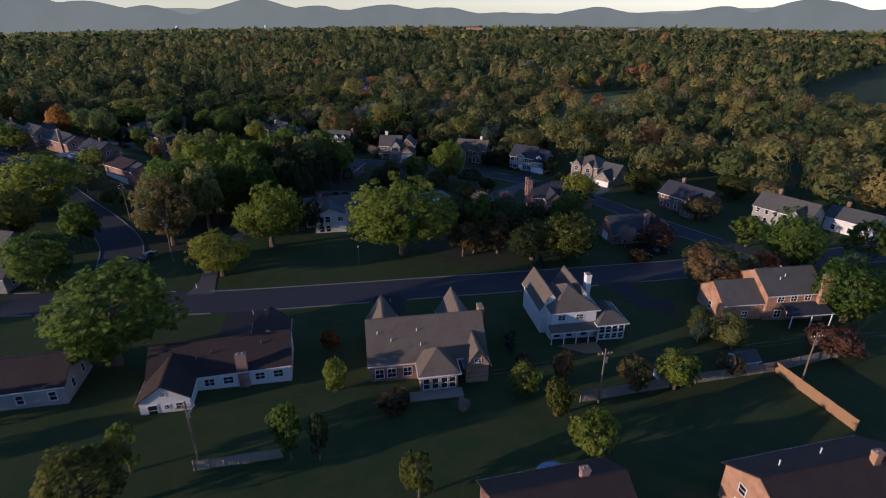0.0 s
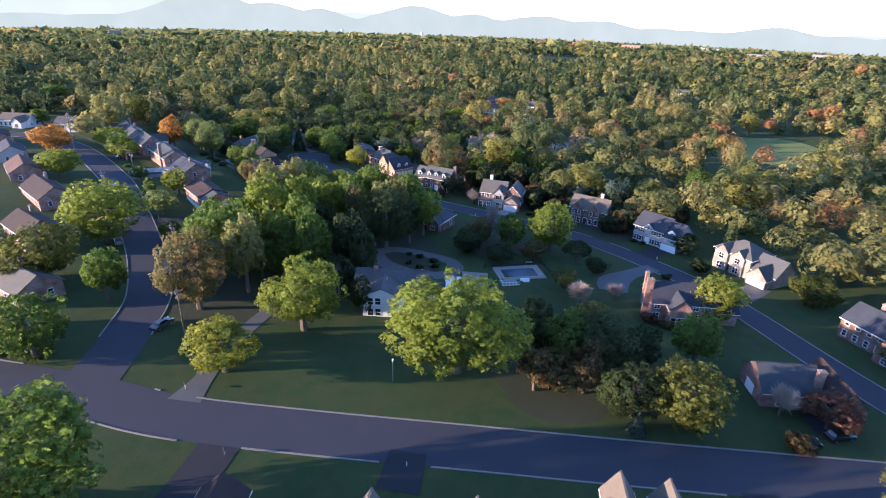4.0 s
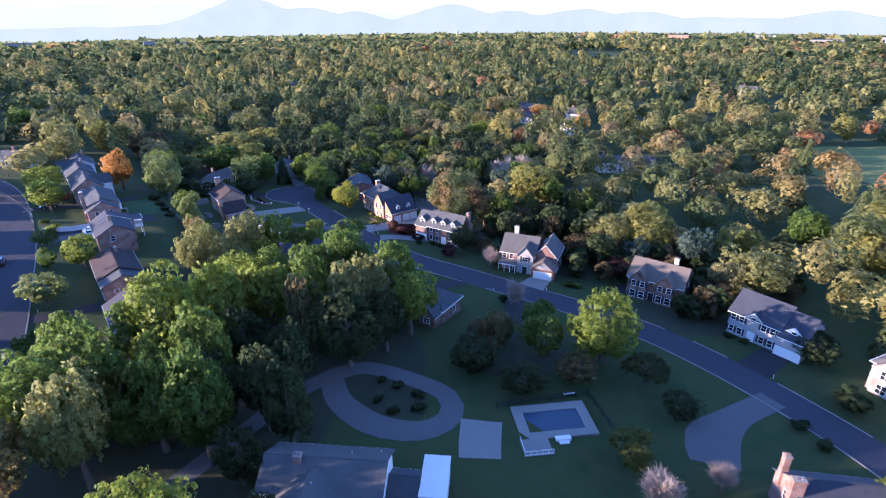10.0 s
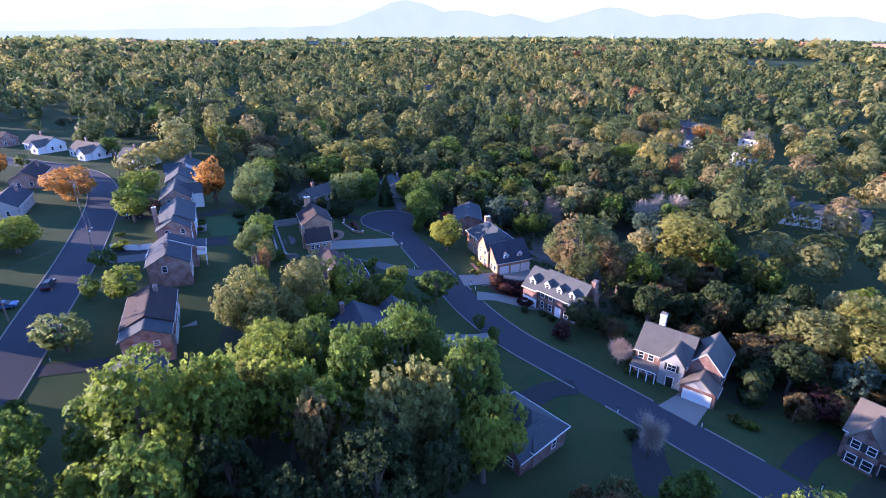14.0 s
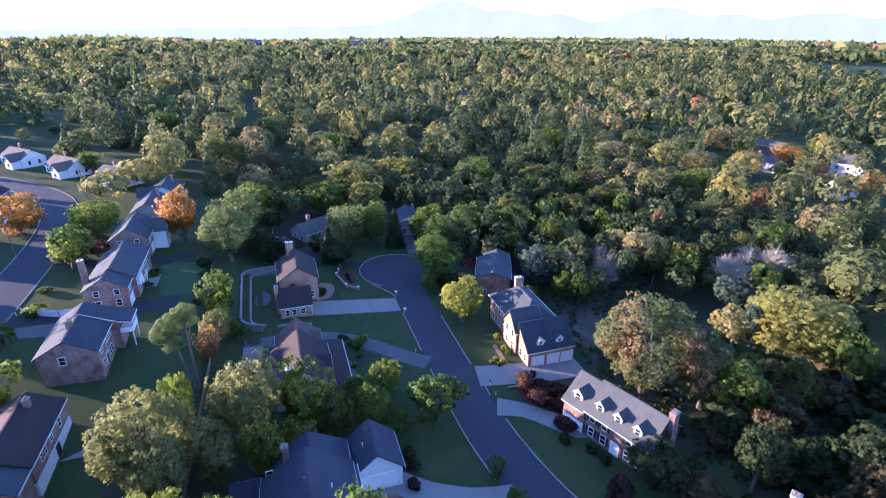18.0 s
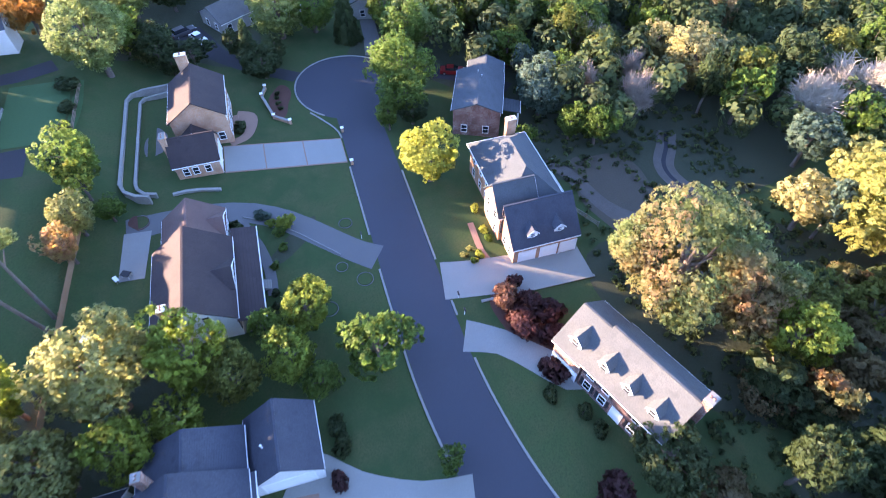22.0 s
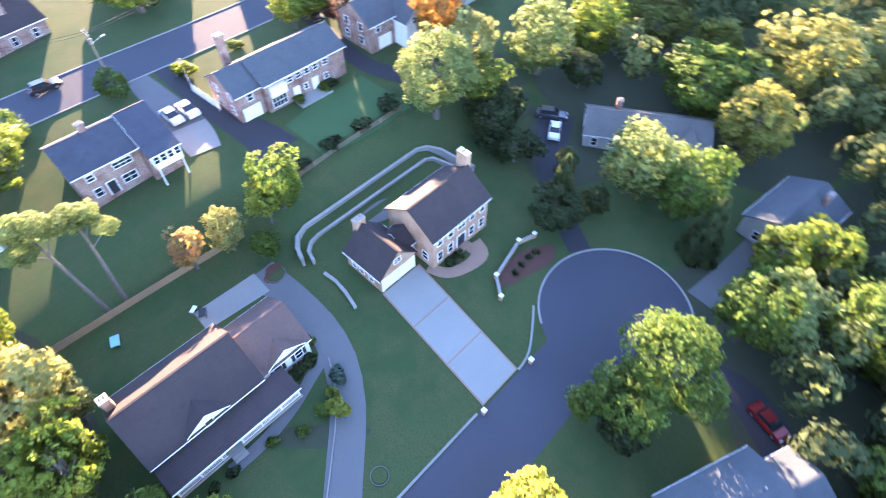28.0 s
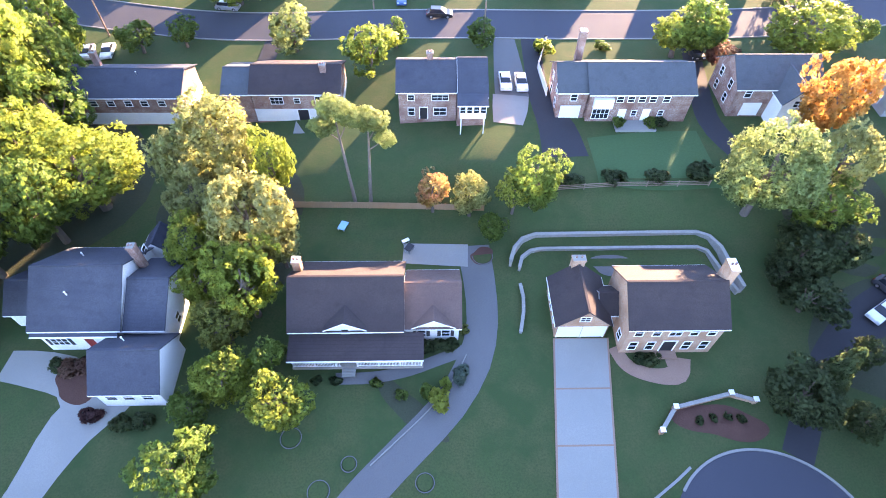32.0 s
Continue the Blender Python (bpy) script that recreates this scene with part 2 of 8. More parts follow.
ROOF_RUST = coursed("rust_shingles", (0.12, 0.07, 0.06), (0.14, 0.085, 0.07), 0.07)
ROOF_NAVY = coursed("navy_shingles", (0.043, 0.050, 0.066), (0.055, 0.062, 0.078), 0.07)
ROOF_BLUE = coursed("blue_grey_shingles", (0.060, 0.072, 0.080), (0.074, 0.086, 0.094), 0.07)
ROOF_GREY = coursed("grey_shingles", (0.105, 0.102, 0.096), (0.130, 0.126, 0.116), 0.07)
ROOF_TAN = coursed("tan_shingles", (0.150, 0.125, 0.100), (0.180, 0.150, 0.120), 0.07)
ROOF_PALE = coursed("pale_shingles", (0.085, 0.092, 0.094), (0.108, 0.114, 0.112), 0.07)
SIDING = coursed("white_siding", (0.74, 0.74, 0.72), (0.78, 0.78, 0.76), 0.14, 0.6, 0.8, 0.4, 0.12)
SIDING_GREY = coursed("grey_siding", (0.34, 0.34, 0.33), (0.38, 0.38, 0.37), 0.14, 0.6, 0.8, 0.4, 0.15)
BRICK = brickwork("red_brick", (0.25, 0.115, 0.085), (0.30, 0.15, 0.115), (0.42, 0.38, 0.34))
BRICK_TAN = brickwork("tan_brick", (0.43, 0.215, 0.125), (0.48, 0.255, 0.155), (0.45, 0.33, 0.25))
BRICK_GREY = brickwork("grey_brick", (0.27, 0.22, 0.19), (0.33, 0.27, 0.23), (0.40, 0.37, 0.33))
BRICK_DARK = brickwork("dark_brick", (0.17, 0.075, 0.055), (0.22, 0.10, 0.075), (0.32, 0.29, 0.26))
WHITE = surface("white_paint", (0.80, 0.80, 0.78), (0.76, 0.76, 0.74), 1.0, 10.0, 0.5, 0.05, (0.72, 0.72, 0.70), 0.4)
BLACK = surface("black_paint", (0.02, 0.02, 0.022), (0.03, 0.03, 0.032), 1.0, 10.0, 0.5, 0.05, None, 0.4)
RED_PAINT = surface("red_paint", (0.25, 0.03, 0.025), (0.28, 0.04, 0.03), 1.0, 10.0, 0.45, 0.05, None, 0.4)
WOOD = surface("weathered_fence_wood", (0.28, 0.25, 0.21), (0.36, 0.32, 0.27), 1.0, 8.0, 0.9, 0.4)
CEDAR = surface("cedar_boards", (0.34, 0.20, 0.11), (0.42, 0.26, 0.15), 1.0, 8.0, 0.85, 0.4)
POLEWOOD = surface("pole_wood", (0.20, 0.14, 0.10), (0.27, 0.20, 0.15), 1.0, 8.0, 0.9, 0.5)
RUBBER = surface("rubber", (0.02, 0.02, 0.02), (0.03, 0.03, 0.03), 2.0, 12.0, 0.8, 0.1)
STEEL = shader("steel", 0.35, 0.9)[0]
STEEL.node_tree.nodes["Principled BSDF"].inputs["Base Color"].default_value = (0.5, 0.5, 0.5, 1)
GLASS = shader("window_glass", 0.05, 0.0, 0.6)[0]
GLASS.node_tree.nodes["Principled BSDF"].inputs["Base Color"].default_value = (0.018, 0.022, 0.028, 1)
WATER = shader("pool_cover", 0.25, 0.0, 0.5)[0]
WATER.node_tree.nodes["Principled BSDF"].inputs["Base Color"].default_value = (0.03, 0.07, 0.11, 1)
BLUE_TARP = surface("blue_tarp", (0.05, 0.16, 0.42), (0.07, 0.20, 0.48), 1.0, 6.0, 0.6, 0.3)
LIGHT_BLUE = surface("light_blue_plastic", (0.18, 0.50, 0.72), (0.22, 0.55, 0.76), 1.0, 6.0, 0.5, 0.1)


def paint(name, colour, metal=0.3):
    m, n, l, b = shader(name, 0.28, metal, 0.5)
    l.new(mixed(n, l, noisy(n, l, 2.0, 3.0, 0.4, 0.7), colour, tuple(v * 0.85 for v in colour)), b.inputs["Base Color"])
    b.inputs["Coat Weight"].default_value = 0.6
    return m


CAR_WHITE, CAR_BLACK, CAR_SILVER = paint("car_white", (0.75, 0.75, 0.74), 0.0), paint("car_black", (0.02, 0.02, 0.022)), paint("car_silver", (0.45, 0.46, 0.47), 0.6)
CAR_BLUE, CAR_RED, CAR_GREY = paint("car_blue", (0.04, 0.12, 0.28)), paint("car_red", (0.30, 0.02, 0.02)), paint("car_grey", (0.10, 0.10, 0.11), 0.5)
LAMP_CLEAR = shader("lamp_clear", 0.1, 0.0, 0.6)[0]
LAMP_CLEAR.node_tree.nodes["Principled BSDF"].inputs["Base Color"].default_value = (0.6, 0.6, 0.58, 1)
LAMP_RED = shader("lamp_red", 0.15, 0.0, 0.6)[0]
LAMP_RED.node_tree.nodes["Principled BSDF"].inputs["Base Color"].default_value = (0.25, 0.01, 0.01, 1)


# ---- building blocks ----
class Shape:
    """Collects faces of one mesh."""

    def __init__(self):
        self.v, self.f = [], []

    def add(self, verts, faces):
        k = len(self.v)
        self.v += [tuple(p) for p in verts]
        self.f += [tuple(i + k for i in f) for f in faces]
        return self

    def box(self, x0, x1, y0, y1, z0, z1):
        return self.add([(x, y, z) for z in (z0, z1) for y in (y0, y1) for x in (x0, x1)],
                        [(0, 2, 3, 1), (4, 5, 7, 6), (0, 1, 5, 4), (2, 6, 7, 3), (0, 4, 6, 2), (1, 3, 7, 5)])

    def bar(self, a, b, w, t):
        """A beam from a to b, w wide and t thick."""
        a, b = Vector(a), Vector(b)
        d = (b - a).normalized()
        s = d.cross(Vector((0, 0, 1)))
        s = s.normalized() if s.length > 1e-4 else Vector((1, 0, 0))
        u = s.cross(d)
        ring = [(-w / 2, -t / 2), (w / 2, -t / 2), (w / 2, t / 2), (-w / 2, t / 2)]
        vs = [p + s * i + u * j for p in (a, b) for i, j in ring]
        return self.add(vs, [(3, 2, 1, 0), (4, 5, 6, 7)] + [(i, (i + 1) % 4, (i + 1) % 4 + 4, i + 4) for i in range(4)])

    def prism(self, pts, axis, lo, hi):
        """A section given in the two other axes, drawn out along axis from lo to hi."""
        n = len(pts)
        put = {"x": lambda a, p: (a, p[0], p[1]), "y": lambda a, p: (p[0], a, p[1]), "z": lambda a, p: (p[0], p[1], a)}[axis]
        vs = [put(lo, p) for p in pts] + [put(hi, p) for p in pts]
        return self.add(vs, [tuple(range(n))[::-1], tuple(range(n, 2 * n))] + [(i, (i + 1) % n, (i + 1) % n + n, i + n) for i in range(n)])

    def tube(self, a, b, r0, r1, sides=8):
        a, b = Vector(a), Vector(b)
        d = (b - a).normalized()
        s = d.orthogonal().normalized()
        u = d.cross(s)
        vs = [p + (s * math.cos(i * math.tau / sides) + u * math.sin(i * math.tau / sides)) * r for p, r in ((a, r0), (b, r1)) for i in range(sides)]
        return self.add(vs, [tuple(range(sides))[::-1], tuple(range(sides, 2 * sides))] + [(i, (i + 1) % sides, (i + 1) % sides + sides, i + sides) for i in range(sides)])

    def mesh(self, name):
        me = bpy.data.meshes.new(name)
        me.from_pydata(self.v, [], self.f)
        bm = bmesh.new()
        bm.from_mesh(me)
        bmesh.ops.recalc_face_normals(bm, faces=bm.faces)
        bm.to_mesh(me)
        bm.free()
        return me


def part(name, shape, material, parent=None, label="", at=None):
    """One mesh object, under a thing or a part; shape may be a Shape or a finished mesh."""
    me = shape.mesh(name) if isinstance(shape, Shape) else shape
    if not me.materials:
        me.materials.append(material)
    ob = new(name, me)
    if parent is not None:
        ob.parent = parent
    if at is not None:
        ob.matrix_basis = at
    return tagged(ob, label)


def fast_mesh(name, co, quads, material, normals=None):
    """A mesh of quads from arrays; leaves may carry the rounded normals of their bough."""
    me = bpy.data.meshes.new(name)
    me.vertices.add(len(co))
    me.vertices.foreach_set("co", np.asarray(co, dtype=np.float32).ravel())
    me.loops.add(quads.size)
    me.loops.foreach_set("vertex_index", quads.astype(np.int32).ravel())
    me.polygons.add(len(quads))
    me.polygons.foreach_set("loop_start", np.arange(0, quads.size, 4, dtype=np.int32))
    me.polygons.foreach_set("loop_total", np.full(len(quads), 4, dtype=np.int32))
    me.update(calc_edges=True)
    if normals is not None:
        a = me.attributes.new("custom_normal", "FLOAT_VECTOR", "POINT")
        a.data.foreach_set("vector", np.repeat(normals, 4, axis=0).astype(np.float32).ravel())
    if material:
        me.materials.append(material)
    return me


# ---- ground ----
def ground_lines(lo, hi, step, far):
    inner = np.arange(lo, hi + 0.1, step)
    out = np.array([10, 30, 80, 200, 500, 1200, 2500, far])
    return np.concatenate([lo - out[::-1], inner, hi + out])


gx, gy = ground_lines(-420, 60, 2.5, 4900), ground_lines(-20, 280, 2.5, 4900)
gv = np.array([(x, y, land(x, y)) for y in gy for x in gx])
gi = np.arange(len(gx) * len(gy)).reshape(len(gy), len(gx))
gq = np.stack([gi[:-1, :-1], gi[:-1, 1:], gi[1:, 1:], gi[1:, :-1]], -1).reshape(-1, 4)
m, n, l, b = shader("lawn", 0.95, 0.0, 0.15)
c = mixed(n, l, noisy(n, l, 0.09, 6.0, 0.42, 0.6), (0.030, 0.064, 0.022), (0.048, 0.080, 0.028))
c = mixed(n, l, noisy(n, l, 0.3, 7.0, 0.40, 0.66), c, (0.066, 0.076, 0.030))
c = mixed(n, l, noisy(n, l, 5.0, 5.0, 0.4, 0.7), c, (0.034, 0.060, 0.022))
l.new(c, b.inputs["Base Color"])
bumped(n, l, b, noisy(n, l, 9.0, 6.0, 0.3, 0.7), 0.25, 0.05)
LAWN = m
tagged(new("ground", fast_mesh("ground", gv, gq, LAWN)), "mown green lawn ground rolling across the suburb", "ground", kind="structure")


def curve_points(pts, step=2.0):
    """Catmull-Rom through rows of numbers, about step apart."""
    p = [np.array(q, float) for q in pts]
    p = [2 * p[0] - p[1]] + p + [2 * p[-1] - p[-2]]
    out = []
    for i in range(1, len(p) - 2):
        k = max(2, int(np.linalg.norm(p[i + 1][:2] - p[i][:2]) / step))
        for j in range(k):
            t = j / k
            out.append(0.5 * (2 * p[i] + (p[i + 1] - p[i - 1]) * t + (2 * p[i - 1] - 5 * p[i] + 4 * p[i + 1] - p[i + 2]) * t * t + (3 * p[i] - p[i - 1] - 3 * p[i + 1] + p[i + 2]) * t ** 3))
    out.append(p[-2])
    return np.array(out)


def ribbon(name, rows, material, lift, label, category, across=4, step=2.0, thick=0.0, kind="structure"):
    """A strip of paving along rows of (x, y, width), laid on the land."""
    c = curve_points(rows, step)
    d = np.gradient(c[:, :2], axis=0)
    d /= np.linalg.norm(d, axis=1)[:, None] + 1e-9
    nrm = np.stack([-d[:, 1], d[:, 0]], 1)
    v, k = [], across + 1
    for p, q in zip(c, nrm):
        for i in range(k):
            s = (i / across - 0.5) * p[2]
            x, y = p[0] + q[0] * s, p[1] + q[1] * s
            v.append((x, y, land(x, y) + lift))
    idx = np.arange(len(v)).reshape(-1, k)
    quads = np.stack([idx[:-1, :-1], idx[1:, :-1], idx[1:, 1:], idx[:-1, 1:]], -1).reshape(-1, 4)
    ob = new(name, fast_mesh(name, np.array(v), quads[:, ::-1], material))
    return tagged(ob, label, category, kind=kind)


def patch(name, x, y, rx, ry, turn, material, lift, label, category, seed=0, wobble=0.12, kind="structure"):
    """A rounded bed of ground cover."""
    rnd, nseg, rings = random.Random(seed), 36, 4
    ph = [rnd.uniform(0, 6.28) for _ in range(3)]
    v = [(x, y, land(x, y) + lift)]
    ct, st = math.cos(radians(turn)), math.sin(radians(turn))
    for j in range(1, rings + 1):
        for i in range(nseg):
            a = i * math.tau / nseg
            k = j / rings * (1 + wobble * (math.sin(2 * a + ph[0]) + 0.6 * math.sin(3 * a + ph[1]) + 0.4 * math.sin(5 * a + ph[2])))
            u, w = rx * k * math.cos(a), ry * k * math.sin(a)
            px, py = x + u * ct - w * st, y + u * st + w * ct
            v.append((px, py, land(px, py) + lift))
    f = [(0, 1 + i, 1 + (i + 1) % nseg) for i in range(nseg)]
    for j in range(rings - 1):
        o = 1 + j * nseg
        f += [(o + i, o + i + nseg, o + (i + 1) % nseg + nseg, o + (i + 1) % nseg) for i in range(nseg)]
    s = Shape()
    s.add(v, f)
    return tagged(part(name, s, material), label, category, kind=kind)


def kerb(rows, gaps=(), label="pale concrete kerb and gutter along the street", w=0.27, hgt=0.13, name="kerb"):
    """A raised concrete edge along rows of (x, y), open at gaps of (x, y, radius)."""
    c = curve_points(rows, 1.0)
    d = np.gradient(c, axis=0)
    d /= np.linalg.norm(d, axis=1)[:, None] + 1e-9
    s, run = Shape(), []

    def flush():
        if len(run) > 1:
            vs, fs = [], []
            for p, q in run:
                nx, ny = -q[1], q[0]
                for side, z in ((-w / 2, 0.0), (-w / 2, hgt), (w / 2, hgt), (w / 2, 0.0)):
                    px, py = p[0] + nx * side, p[1] + ny * side
                    vs.append((px, py, land(px, py) + z + 0.01))
            for i in range(len(run) - 1):
                fs += [(4 * i + j, 4 * i + j + 1, 4 * i + j + 5, 4 * i + j + 4) for j in range(3)]
            fs += [(0, 1, 2, 3), tuple(range(len(vs) - 4, len(vs)))]
            s.add(vs, fs)
        run.clear()

    for p, q in zip(c, d):
        if any(math.hypot(p[0] - a, p[1] - b) < r for a, b, r in gaps):
            flush()
        else:
            run.append((p, q))
    flush()
    return tagged(part(name, s, CONCRETE_OLD), label, "kerb", kind="structure")


def offset_line(rows, dist):
    c = curve_points([(r[0], r[1]) for r in rows], 4.0)
    d = np.gradient(c, axis=0)
    d /= np.linalg.norm(d, axis=1)[:, None] + 1e-9
    return [(p[0] - q[1] * dist, p[1] + q[0] * dist) for p, q in zip(c, d)]


# streets
LANE = [(-238, 152.3, 7.4), (-215, 152.3, 7.4), (-190, 152.3, 7.4), (-176, 152.8, 7.4), (-163, 155.2, 7.6), (-150, 160, 7.8), (-135, 165.4, 7.8), (-118, 171.2, 7.8), (-104, 174.6, 7.8), (-90, 175, 7.8), (-76, 173.6, 7.8), (-62, 170.6, 8), (-48, 164.4, 8), (-32, 156.2, 8), (-16, 149, 8), (4, 141, 8)]
MAIN = [(-118, 28, 9.4), (-104, 40, 9.4), (-90, 50, 9.4), (-75, 64.5, 9.4), (-58, 82, 9.4), (-40, 100.5, 9.4), (-20, 121.5, 9.4), (4, 147, 9.4), (40, 186, 9.4)]
WEST = [(-372, -30, 8.8), (-348, 8, 8.8), (-327, 38, 8.8), (-311, 55, 8.8), (-294.6, 63.6, 8.8), (-266, 69.0, 8.8), (-220, 70, 8.8), (-195, 68, 8.8), (-170, 65.2, 8.8), (-150, 62, 8.8), (-132, 57.4, 8.8), (-118, 50, 8.8), (-104, 41, 8.8)]
ribbon("road_lane", LANE, ASPHALT, 0.03, "grey asphalt lane running into a cul-de-sac", "road")
ribbon("road_main", MAIN, ASPHALT, 0.035, "wide grey asphalt street with worn patches", "road")
ribbon("road_west", WEST, ASPHALT, 0.04, "long grey asphalt street along brick houses", "road")
patch("road_turning_circle", -240.2, 152.4, 10.2, 9.8, 0, ASPHALT, 0.037, "round asphalt turning circle at the end of the lane", "road", 3, 0.0)
DRIVE_GAPS = [(-221.9, 148.6, 3.3), (-199.8, 148.6, 2.3), (-166, 150, 2.4), (-192.4, 156, 3.3), (-183.5, 156, 2.6), (-134.2, 170, 3.6), (-250, 159.5, 3.0), (-245, 143, 2.0), (-85, 178, 4), (-60, 176, 4), (-93, 50, 4.0), (-24, 131, 4), (0, 144, 14), (-108, 42, 12), (-64, 78, 2), (-118, 175, 3), (-143, 160, 3), (-100, 178, 3), (-238, 161, 4)]
kerb(offset_line(LANE[1:], 3.9), DRIVE_GAPS)
kerb(offset_line(LANE[1:], -3.9), DRIVE_GAPS)
kerb([(-240.2 + 10.1 * math.cos(a), 152.4 + 9.7 * math.sin(a)) for a in np.linspace(radians(-20), radians(-338), 40)][2:-2], [(-230, 152.4, 5.5)])
kerb([(-214.5, 148.4), (-222, 148.4), (-227, 148.2), (-230.8, 146.2), (-233.4, 144.4)], DRIVE_GAPS)
kerb(offset_line(MAIN, 4.75), DRIVE_GAPS)
kerb(offset_line(MAIN, -4.75), DRIVE_GAPS + [(-80, 52, 4), (-60, 72, 3), (-27, 108, 4)])
kerb(offset_line(WEST[:-1], 4.45), DRIVE_GAPS)
kerb(offset_line(WEST[:-1], -4.45), DRIVE_GAPS + [(-219, 74, 3), (-224, 74, 3), (-179, 70, 3), (-252, 74, 3)])

# drives and paths
def slab_drive(x0, x1, xe0, xe1, y0, y1, joints):
    """Concrete slabs with dark joints, tapering from y0 to y1."""
    base = tagged(new("driveway"), "pale concrete slab driveway leading to a double garage", "driveway", kind="structure")
    e = Shape().prism([(x0 - 0.22, y0), (x1 + 0.22, y0), (xe1 + 0.22, y1), (xe0 - 0.22, y1)], "z", 0.0, 0.085)
    e.v = [(vx, vy, vz + land(vx, vy)) for vx, vy, vz in e.v]
    part("brick_edging", e, PAVER, base, "brown brick edging between concrete slabs")
    for i in range(joints):
        a, b2 = y0 + (y1 - y0) * i / joints + 0.1, y0 + (y1 - y0) * (i + 1) / joints - 0.1
        q = lambda y: (x0 + (xe0 - x0) * (y - y0) / (y1 - y0), x1 + (xe1 - x1) * (y - y0) / (y1 - y0))
        s = Shape()
        s.prism([(q(a)[0], a), (q(a)[1], a), (q(b2)[1], b2), (q(b2)[0], b2)], "z", 0.0, 0.10)
        s.v = [(vx, vy, vz + land(vx, vy)) for vx, vy, vz in s.v]
        part("slab", s, CONCRETE, base)


slab_drive(-227.6, -221.4, -225.0, -219.2, 129.6, 148.3, 3)
ribbon("driveway", [(-198.6, 148.6, 4.4), (-200.6, 145.9, 3.9), (-204.5, 141.9, 3.9), (-208.6, 137.6, 3.9), (-211.6, 132.6, 3.9), (-212.9, 127.4, 3.8), (-212.9, 122.0, 4.0), (-212.6, 118.6, 4.2), (-212.4, 115.9, 4.2)], ASPHALT_OLD, 0.05, "worn grey asphalt driveway curving round a house", "driveway")
ribbon("driveway", [(-211.6, 117.5, 3.6), (-207, 117.3, 3.4), (-203.1, 117.1, 3.2)], CONCRETE_OLD, 0.075, "grey concrete parking pad behind a house", "driveway")
kerb([(-210.8, 131.6), (-209.2, 134.6), (-206.4, 138.1), (-203.3, 141.1), (-200.4, 143.8)], (), "thin stone edging between a garden bed and a driveway", 0.12, 0.2, "edging")
ribbon("driveway", [(-165.4, 151.2, 4.6), (-166.6, 146, 3.8), (-168.6, 139.6, 5.6), (-171.2, 136.0, 6.2), (-172.6, 133.8, 6.0)], CONCRETE, 0.05, "pale concrete driveway fanning out to a garage", "driveway")
ribbon("driveway", [(-169.5, 139.4, 3.0), (-167.4, 134.6, 4.4), (-163.0, 133.0, 4.4), (-158.6, 132.4, 3.6)], CONCRETE, 0.056, "pale concrete driveway branch before a white house", "driveway")
ribbon("driveway", [(-192.4, 156.0, 6.2), (-191.6, 161, 6.0), (-191.0, 168, 6.2), (-190.8, 176.2, 5.8)], CONCRETE, 0.08, "pale concrete driveway with a raised turning apron", "driveway")
ribbon("driveway", [(-183.6, 156.2, 4.6), (-181.6, 160.2, 3.6), (-178.2, 163.6, 3.8), (-175.4, 166.4, 4.4), (-175.4, 168.6, 4.8)], CONCRETE_OLD, 0.05, "curved grey concrete driveway to a dormered house", "driveway")
ribbon("driveway", [(-134.0, 169.4, 6.6), (-135.8, 174.4, 5.4), (-137.4, 178.2, 5.2)], CONCRETE, 0.05, "short pale concrete driveway to a gabled garage", "driveway")
# dark asphalt here: the evergreens' shade is put into the drive's colour
ribbon("driveway", [(-245, 143.6, 3.2), (-250.5, 135.5, 3.4), (-256, 130, 4.0), (-262, 126.5, 5.6), (-267, 124, 5.6)], ASPHALT_DARK, 0.05, "narrow asphalt driveway between evergreens", "driveway")
ribbon("driveway", [(-249.4, 159.6, 4.2), (-257, 160.2, 3.2), (-266, 161, 3.2)], ASPHALT_OLD, 0.05, "brown asphalt driveway into the trees", "driveway")
ribbon("driveway", [(-238.6, 161.6, 4.4), (-241, 168, 4.6), (-238.5, 174, 5), (-232, 181, 4)], ASPHALT_DARK, 0.05, "dark asphalt driveway shaded by trees", "driveway")
ribbon("driveway", [(-85, 178.6, 6.0), (-84.8, 184, 5.8), (-84.6, 188.6, 5.6)], ASPHALT_DARK, 0.05, "dark asphalt driveway to twin garage doors", "driveway")
ribbon("driveway", [(-56, 173, 6.0), (-55.4, 179, 5.8), (-55.2, 185.6, 5.6)], ASPHALT_OLD, 0.05, "asphalt driveway to a gabled garage", "driveway")
ribbon("driveway", [(-118, 176, 3.6), (-120, 182, 3.4), (-121, 190, 3.8)], ASPHALT_DARK, 0.05, "dark asphalt driveway beside a brick house", "driveway")
ribbon("driveway", [(-78.5, 172.4, 4.6), (-80, 162, 5), (-79.6, 154, 8), (-76.5, 149, 7)], ASPHALT_OLD, 0.05, "wide worn asphalt driveway behind a brick house", "driveway")
ribbon("driveway", [(-133, 162.6, 4), (-126.8, 157.4, 5.2), (-121.4, 155, 6)], ASPHALT_DARK, 0.05, "dark asphalt parking area under trees", "driveway")
ribbon("driveway", [(-146, 158, 4), (-147, 153, 4.2), (-145.6, 148, 4.6)], ASPHALT_DARK, 0.05, "dark asphalt driveway in deep shade", "driveway")
ribbon("driveway", [(-92.4, 52.6, 5.4), (-96.6, 57, 3.4), (-103, 63, 3.2), (-113, 76, 3.2), (-121, 92, 3.2), (-127, 106, 3.4), (-128.2, 113.6, 3.8)], ASPHALT_OLD, 0.05, "long worn driveway winding under trees", "driveway")
